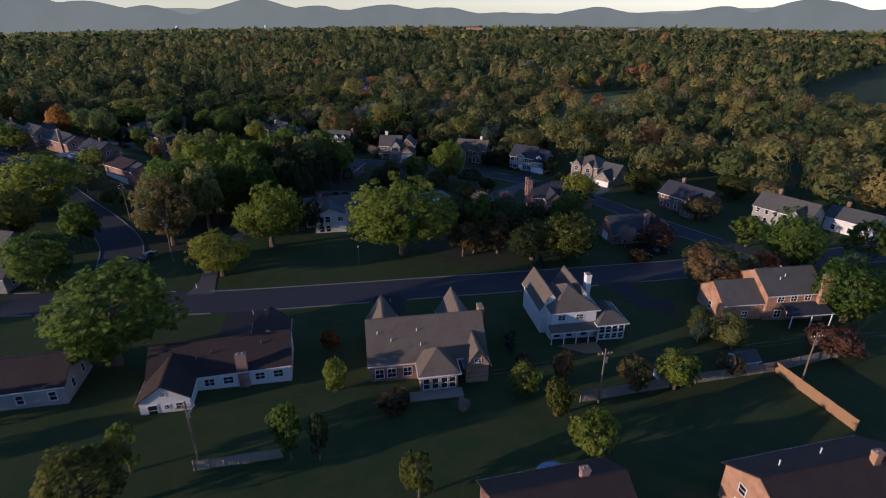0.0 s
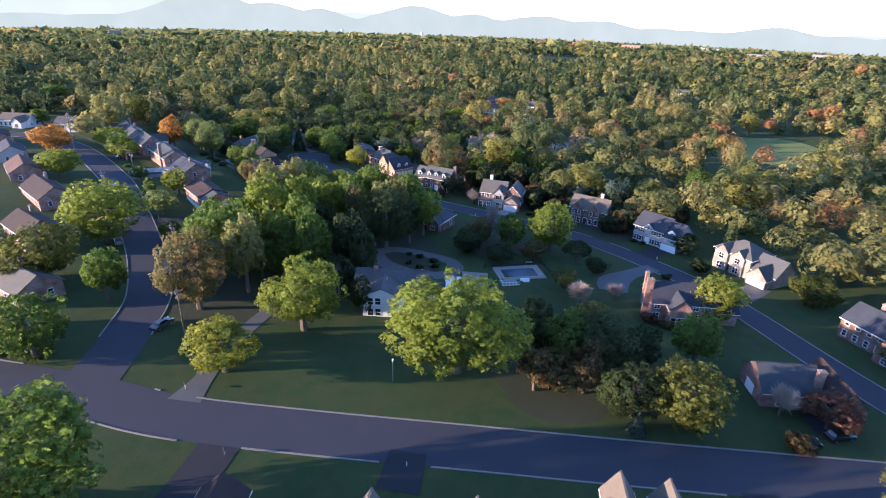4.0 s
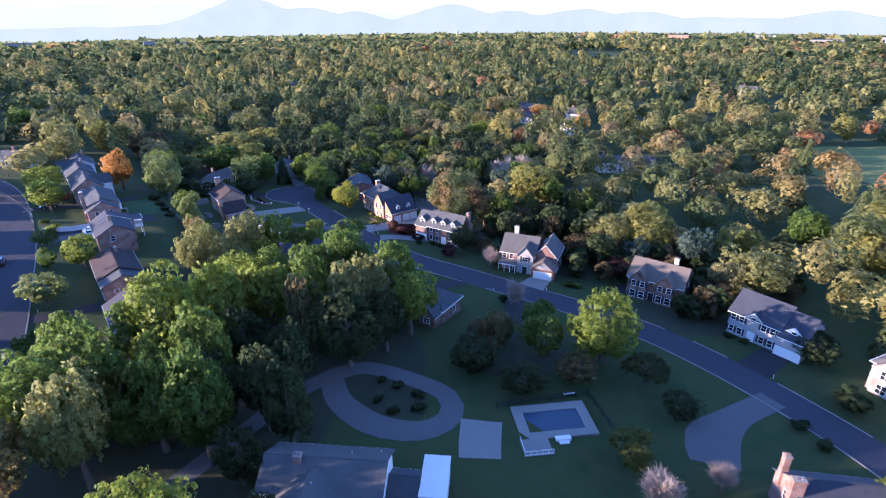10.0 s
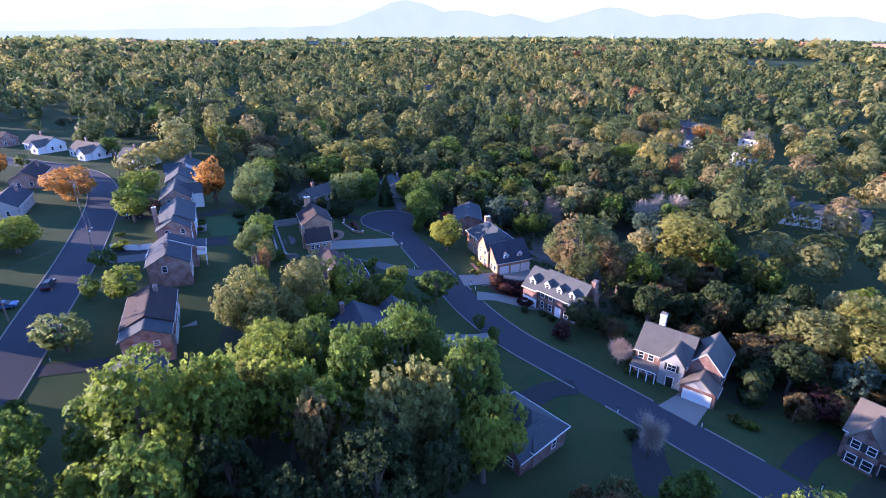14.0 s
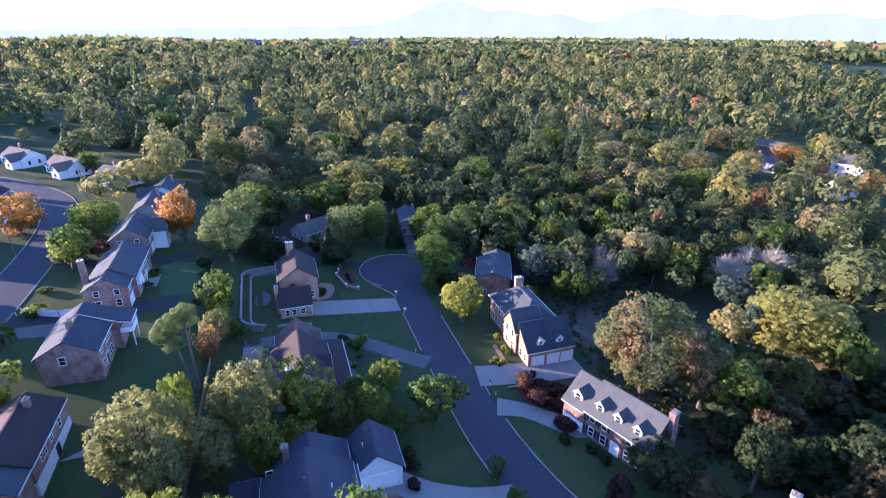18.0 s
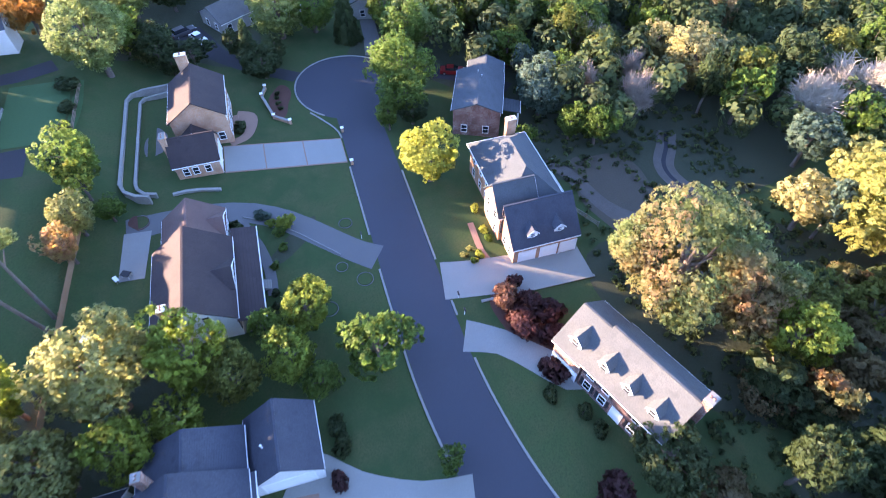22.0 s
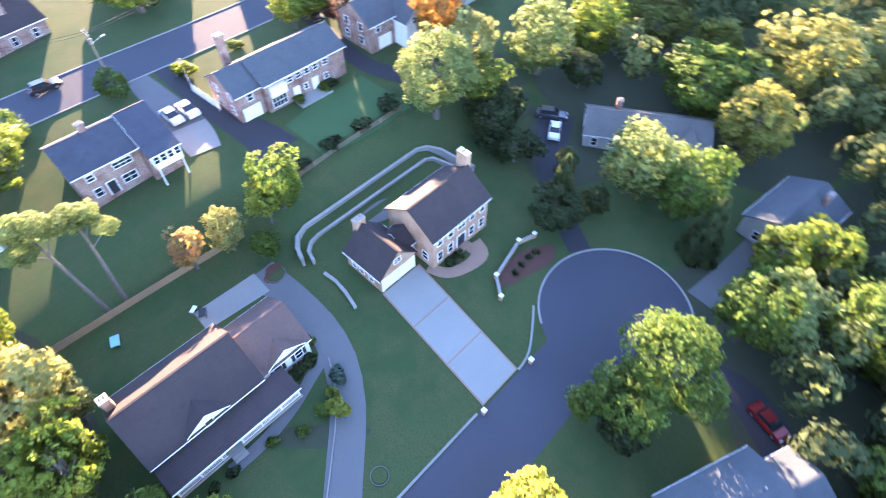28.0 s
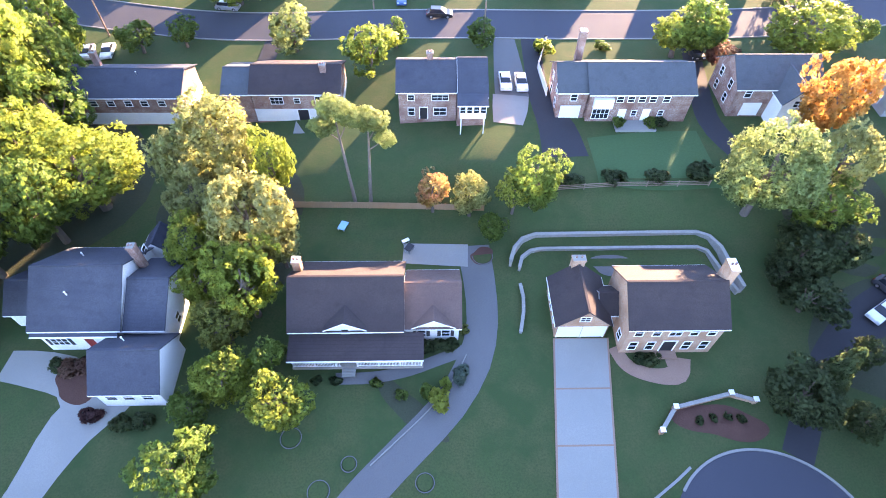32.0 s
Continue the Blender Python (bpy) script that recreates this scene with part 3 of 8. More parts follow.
ribbon("driveway", [(-128.4, 113.2, 4), (-127.0, 119.2, 3.8), (-120, 123.8, 3.8), (-112, 126.6, 3.8), (-107.2, 123.6, 4), (-107.4, 117.6, 4.4), (-113, 112.6, 5), (-121, 111, 4.4), (-127.6, 112.8, 4)], ASPHALT_OLD, 0.052, "oval asphalt turning drive round a planted island", "driveway")
patch("planting_island", -116.6, 118.4, 7.0, 3.9, 33, SOIL, 0.06, "dark planted island inside an oval drive", "planting bed", 5)
ribbon("driveway", [(-103.6, 127.2, 6.6), (-99.6, 123.4, 6.4), (-97.4, 121.6, 6.2)], CONCRETE_OLD, 0.055, "grey concrete parking pad with a white edge", "driveway")
ribbon("driveway", [(-24.4, 131.4, 4.6), (-27.6, 134.4, 4.0), (-31, 139, 4.4)], ASPHALT_DARK, 0.05, "asphalt driveway beside a brick gable", "driveway")
ribbon("driveway", [(-79.4, 53.4, 6), (-74.0, 47.4, 6), (-70, 42.6, 6.4)], ASPHALT_DARK, 0.05, "dark driveway to a white ranch house", "driveway")
ribbon("driveway", [(-62.4, 74.2, 5.4), (-57.5, 68.6, 6)], ASPHALT_DARK, 0.05, "dark driveway under a big brown roof", "driveway")
ribbon("driveway", [(-27, 108.4, 5), (-20, 102.4, 5.4), (-14.6, 103.6, 6)], ASPHALT_DARK, 0.05, "dark driveway to a brick house", "driveway")
ribbon("driveway", [(-224.2, 74.4, 3.4), (-223.9, 82, 3.2), (-224.0, 90, 3.6), (-225.6, 97, 5.6), (-226.0, 103.4, 6.6)], ASPHALT_DARK, 0.05, "fresh black asphalt driveway down to a garage court", "driveway")
ribbon("driveway", [(-219.6, 74.4, 3.6), (-219.6, 82, 4.6), (-219.6, 90, 5.4)], ASPHALT_OLD, 0.05, "asphalt driveway with two parked white cars", "driveway")
ribbon("driveway", [(-219.4, 89.8, 5.6), (-219.0, 93, 5.4), (-218.4, 96.4, 4.4)], CONCRETE_OLD, 0.056, "pale rounded concrete pad beside a house", "driveway")
ribbon("driveway", [(-179, 70.4, 3.4), (-178.4, 77, 3.2), (-178, 84, 3.4)], ASPHALT_DARK, 0.05, "asphalt driveway beside a low brick house", "driveway")
ribbon("driveway", [(-252, 74.4, 3.2), (-250.4, 84, 3.2), (-249, 96, 3.6), (-252, 104, 4)], ASPHALT_DARK, 0.05, "dark driveway between brick houses", "driveway")
ribbon("path", [(-211.0, 130.9, 1.5), (-207.6, 132.2, 1.4), (-204.1, 133.5, 1.4), (-200.0, 134.3, 1.4), (-195.9, 134.4, 1.4)], ASPHALT_OLD, 0.085, "grey front walk along a porch", "path", step=1.0)
ribbon("path", [(-228.2, 130.8, 1.6), (-229.4, 133.2, 1.7), (-232.2, 134.4, 1.8), (-234.8, 134.2, 2.4), (-235.4, 132.2, 3.0)], PAVER, 0.06, "curved brick front walk", "path", step=0.6)
ribbon("path", [(-169.6, 136.2, 1.3), (-169.8, 133.4, 1.3), (-169.6, 130.8, 1.4)], PAVER, 0.06, "straight brick front walk between shrubs", "path", step=0.6)
ribbon("path", [(-201.4, 163.0, 0.9), (-196.4, 162.8, 0.9), (-194.0, 163.2, 0.9)], PAVER, 0.05, "narrow brick path along a front wall", "path", step=0.6)
CREEK = [(-192, 200.4), (-197.8, 198.8), (-200.6, 198.1), (-203.3, 197.7), (-206.0, 198.5), (-209.2, 201.0), (-213, 203.4)]
ribbon("creek_bank", [(x, y, 3.4) for x, y in CREEK], STREAM_STONE, 0.055, "pale stony banks of a creek behind gardens", "bank", step=0.8)
# flat dark ribbon in place of the groove between the banks
ribbon("creek_bed", [(x, y, 0.7) for x, y in CREEK], ASPHALT_DARK, 0.065, "narrow dark creek channel between stony banks", "channel", step=0.8)
patch("bare_ground", -202.0, 187.2, 9.2, 6.4, 12, EARTH, 0.042, "bare brown earth and leaf litter behind a garden", "bare ground", 81, 0.16)
ribbon("path", [(-210.8, 179.2, 1.8), (-208.6, 181.2, 2.4), (-204.8, 182.5, 2.6), (-201.6, 183.4, 2.4), (-197.6, 185.0, 3.0), (-190, 191.4, 4), (-178, 194, 4)], STREAM_STONE, 0.05, "worn gravel track behind the gardens", "path")
patch("planting_bed", -238.0, 139.7, 4.8, 2.0, -8, MULCH, 0.04, "reddish mulch bed beside the turning circle", "planting bed", 7)
patch("planting_bed", -204.4, 138.0, 4.6, 1.5, 137, SOIL, 0.045, "dark planted bed along a driveway edge", "planting bed", 8)
patch("patio", -231.2, 119.4, 3.6, 1.7, 0, ASPHALT_OLD, 0.06, "dark grey oval patio behind a brick house", "patio", 12)
ribbon("lawn", [(-229.8, 104.0, 9.0), (-238, 103.8, 11.0), (-246.6, 103.4, 11.0)], LUSH, 0.06, "lush green mown back lawn below a brick house", "lawn")
patch("planting_bed", -183.4, 164.4, 6.6, 3.4, 15, MULCH, 0.045, "mulch bed of dark red shrubs", "planting bed", 9)
patch("planting_bed", -167.6, 134.6, 2.6, 2.2, 0, MULCH, 0.06, "mulch bed before a white house", "planting bed", 10)
for i, (x, y, a, b2) in enumerate(((-140, 108, 26, 24), (-128, 92, 18, 16), (-250, 200, 40, 30), (-176, 198, 26, 16), (-122, 72, 14, 10), (-215, 205, 26, 20), (-150, 200, 30, 14), (-262, 112, 9, 7), (-272, 172, 18, 12), (-290, 135, 24, 30), (-62, 105, 12, 10), (-180, 112, 10, 12), (-114, 146, 10, 8), (-102, 196, 20, 10), (-261, 130, 8, 9), (-252, 166, 12, 7))):
    patch("woodland_floor", x, y, a, b2, 20 * i, SOIL, 0.02 + 0.001 * i, "brown leaf litter under trees", "leaf litter", 20 + i, 0.1)
patch("meadow", -122, 385, 34, 46, 20, FIELD, 0.05, "sunlit pale green meadow among woods", "meadow", 60)

# ---- houses ----
FACE = {"N": 0.0, "W": 90.0, "S": 180.0, "E": 270.0}
SHARED = {}


def shared(key, make):
    if key not in SHARED:
        SHARED[key] = make()
    return SHARED[key]


def house(name, x, y, turn, label, category="house", base=None):
    ob = new(name)
    ob.matrix_basis = pose(x, y, land(x, y) if base is None else base + tilt(x, y), 0, 0, turn)
    return tagged(ob, label, category)


def on_wall(face, x, y, z):
    """The pose of something set on a wall: its own y points out of the wall."""
    return pose(x, y, z, 0, 0, FACE[face])


def lattice(xs, zs, solid, y0, y1):
    """One connected sheet of bars: cells of a grid that are solid, given depth."""
    v, f, key = [], [], {}

    def at(i, j, y):
        k = (i, j, y)
        if k not in key:
            key[k] = len(v)
            v.append((xs[i], y, zs[j]))
        return key[k]

    nx, nz = len(xs) - 1, len(zs) - 1
    full = lambda i, j: 0 <= i < nx and 0 <= j < nz and solid(i, j)
    for i in range(nx):
        for j in range(nz):
            if not full(i, j):
                continue
            f.append((at(i, j, y1), at(i, j + 1, y1), at(i + 1, j + 1, y1), at(i + 1, j, y1)))
            f.append((at(i, j, y0), at(i + 1, j, y0), at(i + 1, j + 1, y0), at(i, j + 1, y0)))
            for di, dj, a, b in ((-1, 0, (i, j), (i, j + 1)), (1, 0, (i + 1, j + 1), (i + 1, j)), (0, -1, (i + 1, j), (i, j)), (0, 1, (i, j + 1), (i + 1, j + 1))):
                if not full(i + di, j + dj):
                    f.append((at(*a, y0), at(*b, y0), at(*b, y1), at(*a, y1)))
    return Shape().add(v, f)


def window_mesh(w, h, cols, rows):
    t, m = 0.09, 0.05

    def lines(size, k):
        out = [-size / 2 - t, -size / 2]
        for i in range(1, k):
            c = -size / 2 + size * i / k
            out += [c - m / 2, c + m / 2]
        return out + [size / 2, size / 2 + t]

    me = lattice(lines(w, cols), lines(h, rows), lambda i, j: i % 2 == 0 or j % 2 == 0, -0.02, 0.07).mesh("window")
    me.materials.append(WHITE)
    return me


def window(H, face, x, y, z, w=0.9, h=1.35, shutters=None, cols=1, rows=2):
    at = on_wall(face, x, y, z)
    me = shared(("window", w, h, cols, rows), lambda: window_mesh(w, h, cols, rows))
    fr = part("window", me, WHITE, H, "", at)
    pm = shared(("pane", w, h), lambda: Shape().box(-w / 2, w / 2, -0.01, 0.025, -h / 2, h / 2).mesh("pane"))
    part("pane", pm, GLASS, fr)
    if shutters:
        def leaf():
            rows = [(0.0, -h / 2 - 0.05), (0.04, -h / 2 - 0.05)]
            for k in range(8):
                zz = -h / 2 + h * (k + 0.5) / 8
                rows += [(0.058, zz - 0.05), (0.036, zz + 0.05)]
            rows += [(0.04, h / 2 + 0.05), (0.0, h / 2 + 0.05)]
            return Shape().prism(rows, "x", -0.2, 0.2).mesh("shutter")
        sm = shared(("shutter", h, shutters.name), leaf)
        for side in (-1, 1):
            part("shutter", sm, shutters, fr, "", pose(side * (w / 2 + 0.32), 0, 0))
    return fr


def door(H, face, x, y, z0, w=1.0, h=2.1, material=None, label=""):
    s = Shape()
    s.box(-w / 2 - 0.12, -w / 2, -0.02, 0.09, 0, h + 0.12).box(w / 2, w / 2 + 0.12, -0.02, 0.09, 0, h + 0.12).box(-w / 2, w / 2, -0.02, 0.09, h, h + 0.12)
    fr = part("door", s, WHITE, H, label, on_wall(face, x, y, z0))
    p = Shape().box(-w / 2, w / 2, -0.01, 0.03, 0, h)
    for i in (-1, 1):
        for a, b in ((0.15, 0.9), (1.1, 1.9)):
            p.box(i * w / 4 - w * 0.17, i * w / 4 + w * 0.17, 0.03, 0.045, a, b)
    part("door_panel", p, material or BLACK, fr)
    return fr


def garage_door(H, face, x, y, z0, w=2.6, h=2.2):
    s = Shape()
    s.box(-w / 2 - 0.15, -w / 2, -0.02, 0.1, 0, h + 0.15).box(w / 2, w / 2 + 0.15, -0.02, 0.1, 0, h + 0.15).box(-w / 2, w / 2, -0.02, 0.1, h, h + 0.15)
    fr = part("garage_door", s, WHITE, H, "white panelled garage door", on_wall(face, x, y, z0))
    for i in range(4):
        q = Shape().box(-w / 2, w / 2, -0.01, 0.03, h * i / 4 + 0.01, h * (i + 1) / 4 - 0.01)
        for j in range(4):
            cx = -w / 2 + w * (j + 0.5) / 4
            q.box(cx - w * 0.1, cx + w * 0.1, 0.03, 0.045, h * i / 4 + 0.1, h * (i + 1) / 4 - 0.1)
        part("door_section", q, WHITE, fr)
    return fr


def slope(eave, ridge, lo, hi, axis, thick=0.16):
    """One roof slope: a slab whose section runs from eave to ridge, drawn out along axis."""
    (a, za), (b, zb) = eave, ridge
    return Shape().prism([(a, za), (b, zb), (b, zb + thick), (a, za + thick)], axis, lo, hi)


def gable(H, x0, x1, y0, y1, z0, ze, zr, axis, wall, roof, oh=0.35, ends=(0.3, 0.3), top=None, skip=(), gable_wall=None):
    """A block with a gable roof; its ridge runs along axis. top moves the ridge off the middle."""
    z0 = z0 - 1.2 if z0 < 0.05 else z0
    a0, a1, b0, b1 = (y0, y1, x0, x1) if axis == "x" else (x0, x1, y0, y1)
    mid = (a0 + a1) / 2 if top is None else top
    zt = zr - 0.02
    part("wall", Shape().prism([(a0, z0), (a1, z0), (a1, ze), (mid, zt), (a0, ze)], axis, b0, b1), wall, H)
    lo, hi = b0 - ends[0], b1 + ends[1]
    for i, a in enumerate((a0, a1)):
        if i in skip:
            continue
        k = (zr - ze) / abs(mid - a)
        out = a + (oh if a > mid else -oh)
        zo = ze - oh * k
        part("roof_slope", slope((out, zo + 0.01), (mid, zr + 0.01), lo - (0.05 if ends[0] else 0), hi + (0.05 if ends[1] else 0), axis), roof, H)
        g = Shape()
        e0, e1 = (out, out + 0.055) if a > mid else (out - 0.055, out)
        if axis == "x":
            g.box(lo, hi, e0, e1, zo - 0.02, zo + 0.13)
        else:
            g.box(e0, e1, lo, hi, zo - 0.02, zo + 0.13)
        part("gutter", g, WHITE, H)
        for e, sgn in ((lo, -1), (hi, 1)):
            q = Shape().prism([(out, zo + 0.0), (mid, zr + 0.0), (mid, zr + 0.14), (out, zo + 0.14)], axis, min(e, e + sgn * 0.03), max(e, e + sgn * 0.03))
            part("rake_board", q, WHITE, H)
    rc = Shape()
    if axis == "x":
        rc.box(lo, hi, mid - 0.13, mid + 0.13, zr + 0.10, zr + 0.20)
    else:
        rc.box(mid - 0.13, mid + 0.13, lo, hi, zr + 0.10, zr + 0.20)
    part("ridge_cap", rc, roof, H)


def hip(H, x0, x1, y0, y1, z0, ze, zr, wall, roof, oh=0.4, run=None):
    """A block with a hip roof; the ridge runs along the longer side."""
    part("wall", Shape().box(x0, x1, y0, y1, z0 - 1.2 if z0 < 0.05 else z0, ze), wall, H)
    X0, X1, Y0, Y1 = x0 - oh, x1 + oh, y0 - oh, y1 + oh
    w, d = X1 - X0, Y1 - Y0
    r = run if run is not None else min(w, d) / 2
    if w >= d:
        r0, r1 = (X0 + r, (Y0 + Y1) / 2, zr), (X1 - r, (Y0 + Y1) / 2, zr)
    else:
        r0, r1 = ((X0 + X1) / 2, Y0 + r, zr), ((X0 + X1) / 2, Y1 - r, zr)
    zb = ze - 0.05
    base = [(X0, Y0), (X1, Y0), (X1, Y1), (X0, Y1)]
    vs = [(a, b, zb) for a, b in base] + [(a, b, zb + 0.16) for a, b in base] + [r0, r1]
    fs = [(3, 2, 1, 0)] + [(i, (i + 1) % 4, (i + 1) % 4 + 4, i + 4) for i in range(4)]
    fs += [(4, 5, 9, 8), (6, 7, 8, 9), (5, 6, 9), (7, 4, 8)] if w >= d else [(5, 6, 9, 8), (7, 4, 8, 9), (4, 5, 8), (6, 7, 9)]
    part("roof", Shape().add(vs, fs), roof, H)
    part("gutter", Shape().box(X0 - 0.1, X1 + 0.1, Y0 - 0.11, Y0 - 0.005, zb, zb + 0.14), WHITE, H)
    part("gutter", Shape().box(X0 - 0.1, X1 + 0.1, Y1 + 0.005, Y1 + 0.11, zb, zb + 0.14), WHITE, H)
    part("gutter", Shape().box(X0 - 0.11, X0 - 0.005, Y0, Y1, zb, zb + 0.14), WHITE, H)
    part("gutter", Shape().box(X1 + 0.005, X1 + 0.11, Y0, Y1, zb, zb + 0.14), WHITE, H)


def chimney(H, x, y, z0, z1, material, w=0.9, d=0.7, cap=None):
    z0 = z0 - 1.2 if z0 < 0.05 else z0
    s = Shape().box(x - w / 2, x + w / 2, y - d / 2, y + d / 2, z0, z1 - 0.25).box(x - w / 2 - 0.07, x + w / 2 + 0.07, y - d / 2 - 0.07, y + d / 2 + 0.07, z1 - 0.25, z1)
    ch = part("chimney", s, material, H)
    part("chimney_cap", Shape().box(x - w / 2 - 0.02, x + w / 2 + 0.02, y - d / 2 - 0.02, y + d / 2 + 0.02, z1 + 0.003, z1 + 0.07), cap or CONCRETE, ch)
    for i in (-1, 1):
        part("flue", Shape().tube((x + i * w * 0.22, y, z1 + 0.07), (x + i * w * 0.22, y, z1 + 0.32), 0.13, 0.12, 10), BRICK, ch)


def vents(H, spots, material=None):
    for x, y, z in spots:
        part("roof_vent", Shape().tube((x, y, z - 0.3), (x, y, z + 0.35), 0.07, 0.07, 8).tube((x, y, z + 0.35), (x, y, z + 0.42), 0.11, 0.11, 8), material or STEEL, H)


def dormer(H, face, x, y, z0, w, wall_h, rise, depth, wall, roof, glass=(0.8, 1.1), cols=1):
    """A gabled dormer whose front stands at x, y and faces outwards; its body runs back by depth."""
    s = Shape().prism([(-w / 2, 0), (w / 2, 0), (w / 2, wall_h), (0, wall_h + rise), (-w / 2, wall_h)], "y", -depth, 0.0)
    at = on_wall(face, x, y, z0)
    d = part("dormer", s, wall, H, "", at)
    k = rise / (w / 2)
    for sg in (-1, 1):
        part("roof_slope", slope((sg * (w / 2 + 0.2), wall_h - 0.2 * k + 0.01), (0, wall_h + rise + 0.01), -depth, 0.2, "y", 0.1), roof, d)
        part("rake_board", Shape().prism([(sg * (w / 2 + 0.2), wall_h - 0.2 * k - 0.04), (0, wall_h + rise - 0.04), (0, wall_h + rise + 0.13), (sg * (w / 2 + 0.2), wall_h - 0.2 * k + 0.13)], "y", 0.2, 0.24), WHITE, d)
    if glass:
        m = at @ pose(0, 0.0, wall_h * 0.5 + 0.05)
        me = shared(("window", glass[0], glass[1], cols, 2), lambda: window_mesh(glass[0], glass[1], cols, 2))
        fr = part("window", me, WHITE, H, "", m)
        part("pane", shared(("pane", glass[0], glass[1]), lambda: Shape().box(-glass[0] / 2, glass[0] / 2, -0.01, 0.025, -glass[1] / 2, glass[1] / 2).mesh("pane")), GLASS, fr)


def lean_roof(H, x0, x1, y0, z0, y1, z1, roof, thick=0.14):
    part("porch_roof", Shape().prism([(y0, z0), (y1, z1), (y1, z1 + thick), (y0, z0 + thick)], "x", x0, x1), roof, H)
    part("gutter", Shape().box(x0, x1, (y1 if y1 > y0 else y1 - 0.1), (y1 + 0.1 if y1 > y0 else y1), z1 - 0.02, z1 + 0.12), WHITE, H)


def railing(H, a, b, z0, h=0.95, gap=0.16):
    """A white rail with balusters from a to b in the house's plan."""
    r = part("railing", Shape().bar((*a, z0 + h), (*b, z0 + h), 0.09, 0.07).bar((*a, z0 + 0.12), (*b, z0 + 0.12), 0.06, 0.06), WHITE, H)
    ln = math.hypot(b[0] - a[0], b[1] - a[1])
    k = max(2, int(ln / gap))
    me = shared(("baluster", h), lambda: Shape().box(-0.025, 0.025, -0.025, 0.025, 0.12, h).mesh("baluster"))
    for i in range(1, k):
        t = i / k
        part("baluster", me, WHITE, r, "", pose(a[0] + (b[0] - a[0]) * t, a[1] + (b[1] - a[1]) * t, z0))


def post(H, x, y, z0, z1, w=0.16):
    part("post", Shape().box(x - w / 2, x + w / 2, y - w / 2, y + w / 2, z0 - 0.8 if z0 < 0.05 else z0, z1), WHITE, H)


# -- brick house at the turning circle --
A = house("house", -233.9, 127.4, 0, "tan brick two-storey house with brown roof and front-gabled garage")
gable(A, -5.3, 5.3, -4.1, 4.1, 0, 5.5, 8.3, "x", BRICK_TAN, ROOF_BROWN)
gable(A, 6.6, 12.6, -4.4, 2.0, 0, 3.0, 5.7, "y", BRICK_TAN, ROOF_BROWN)
gable(A, 4.9, 7.6, -3.0, 0.6, 0, 3.0, 4.5, "x", BRICK_TAN, ROOF_BROWN, ends=(0, 0))
chimney(A, -5.75, -0.9, 0, 10.1, BRICK_TAN, 0.95, 1.7, WHITE)
chimney(A, 9.7, -4.75, 0, 6.6, BRICK_TAN, 1.5, 0.8)
for x in (-4.1, -2.1, 2.1, 4.1):
    window(A, "N", x, 4.1, 4.4, 0.85, 1.35)
    window(A, "N", x, 4.1, 1.5, 0.85, 1.6)
window(A, "N", 0, 4.1, 4.4, 1.3, 1.35, None, 2)
door(A, "N", 0, 4.1, 0.3, 1.5, 2.15, BLACK, "dark double front door with white surround")
for x in (8.15, 11.05):
    garage_door(A, "N", x, 2.0, 0.02, 2.5, 2.15)
window(A, "N", 9.6, 2.0, 3.9, 1.1, 0.8, None, 2)
for y in (-3.0, -1.6, 0.2):
    window(A, "E", 12.6, y, 1.5, 0.8, 1.2)
window(A, "E", 5.3, 2.6, 1.5), window(A, "S", -2, -4.1, 4.4), window(A, "S", 2, -4.1, 4.4), window(A, "S", 0, -4.1, 1.4, 1.6, 1.8, None, 2)
part("doorstep", Shape().box(-1.2, 1.2, 4.1, 5.1, 0, 0.28), PAVER, A)

# -- white-trimmed house with a long porch --
B = house("house", -200.5, 126, 0, "white house with brown shingle roof, front dormer and long porch")
gable(B, -2.9, 9.4, -4.7, 4.5, 0, 3.9, 7.4, "x", SIDING, ROOF_BROWN)
gable(B, -9.4, -3.2, -4.0, 3.7, 0, 3.0, 6.0, "x", SIDING, ROOF_RUST, ends=(0.3, 0))
dormer(B, "N", 3.3, 4.7, 3.3, 4.4, 0.9, 1.35, 3.6, SIDING, ROOF_BROWN, (0.8, 0.9))
dormer(B, "N", -6.5, 3.85, 2.3, 4.6, 0.8, 1.4, 3.2, SIDING, ROOF_RUST, None)
lean_roof(B, -5.4, 9.6, 4.5, 2.95, 7.7, 2.4, ROOF_BROWN)
part("porch_floor", Shape().box(-5.3, 9.4, 4.52, 7.4, 0, 0.45), WOOD, B)
for i in range(7):
    post(B, -5.1 + 14.3 * i / 6, 7.25, 0.45, 2.47)
railing(B, (-5.1, 7.3), (2.2, 7.3), 0.45), railing(B, (3.9, 7.3), (9.3, 7.3), 0.45), railing(B, (-5.2, 7.2), (-5.2, 4.6), 0.45)
for i in range(3):
    part("step", Shape().box(2.3, 3.8, 7.42 + 0.32 * i, 7.74 + 0.32 * i, 0, 0.42 - 0.14 * i), CONCRETE, B)
for x in (-1.9, 0.3, 6.4, 8.4):
    window(B, "N", x, 4.5, 1.6, 0.9, 1.4, BLACK)
for x in (-1.2, 0.2, 6.4, 8.0):
    window(B, "N", x, 4.5, 3.42, 0.8, 0.36)
door(B, "N", 3.2, 4.5, 0.45, 1.0, 2.05, BLACK)
for x in (-7.9, -5.1):
    window(B, "N", x, 3.7, 1.5, 0.9, 1.3, BLACK)
for y in (-2, 1.5):
    window(B, "W", -9.4, y, 1.5), window(B, "E", 9.4, y, 1.5), window(B, "E", 9.4, y, 4.5, 0.8, 1.1)
chimney(B, 9.0, -2.2, 3.5, 7.9, BRICK_TAN, 0.9, 0.9, WHITE)
garage_door(B, "S", -6.2, -4.0, 0.02, 2.6, 2.1)

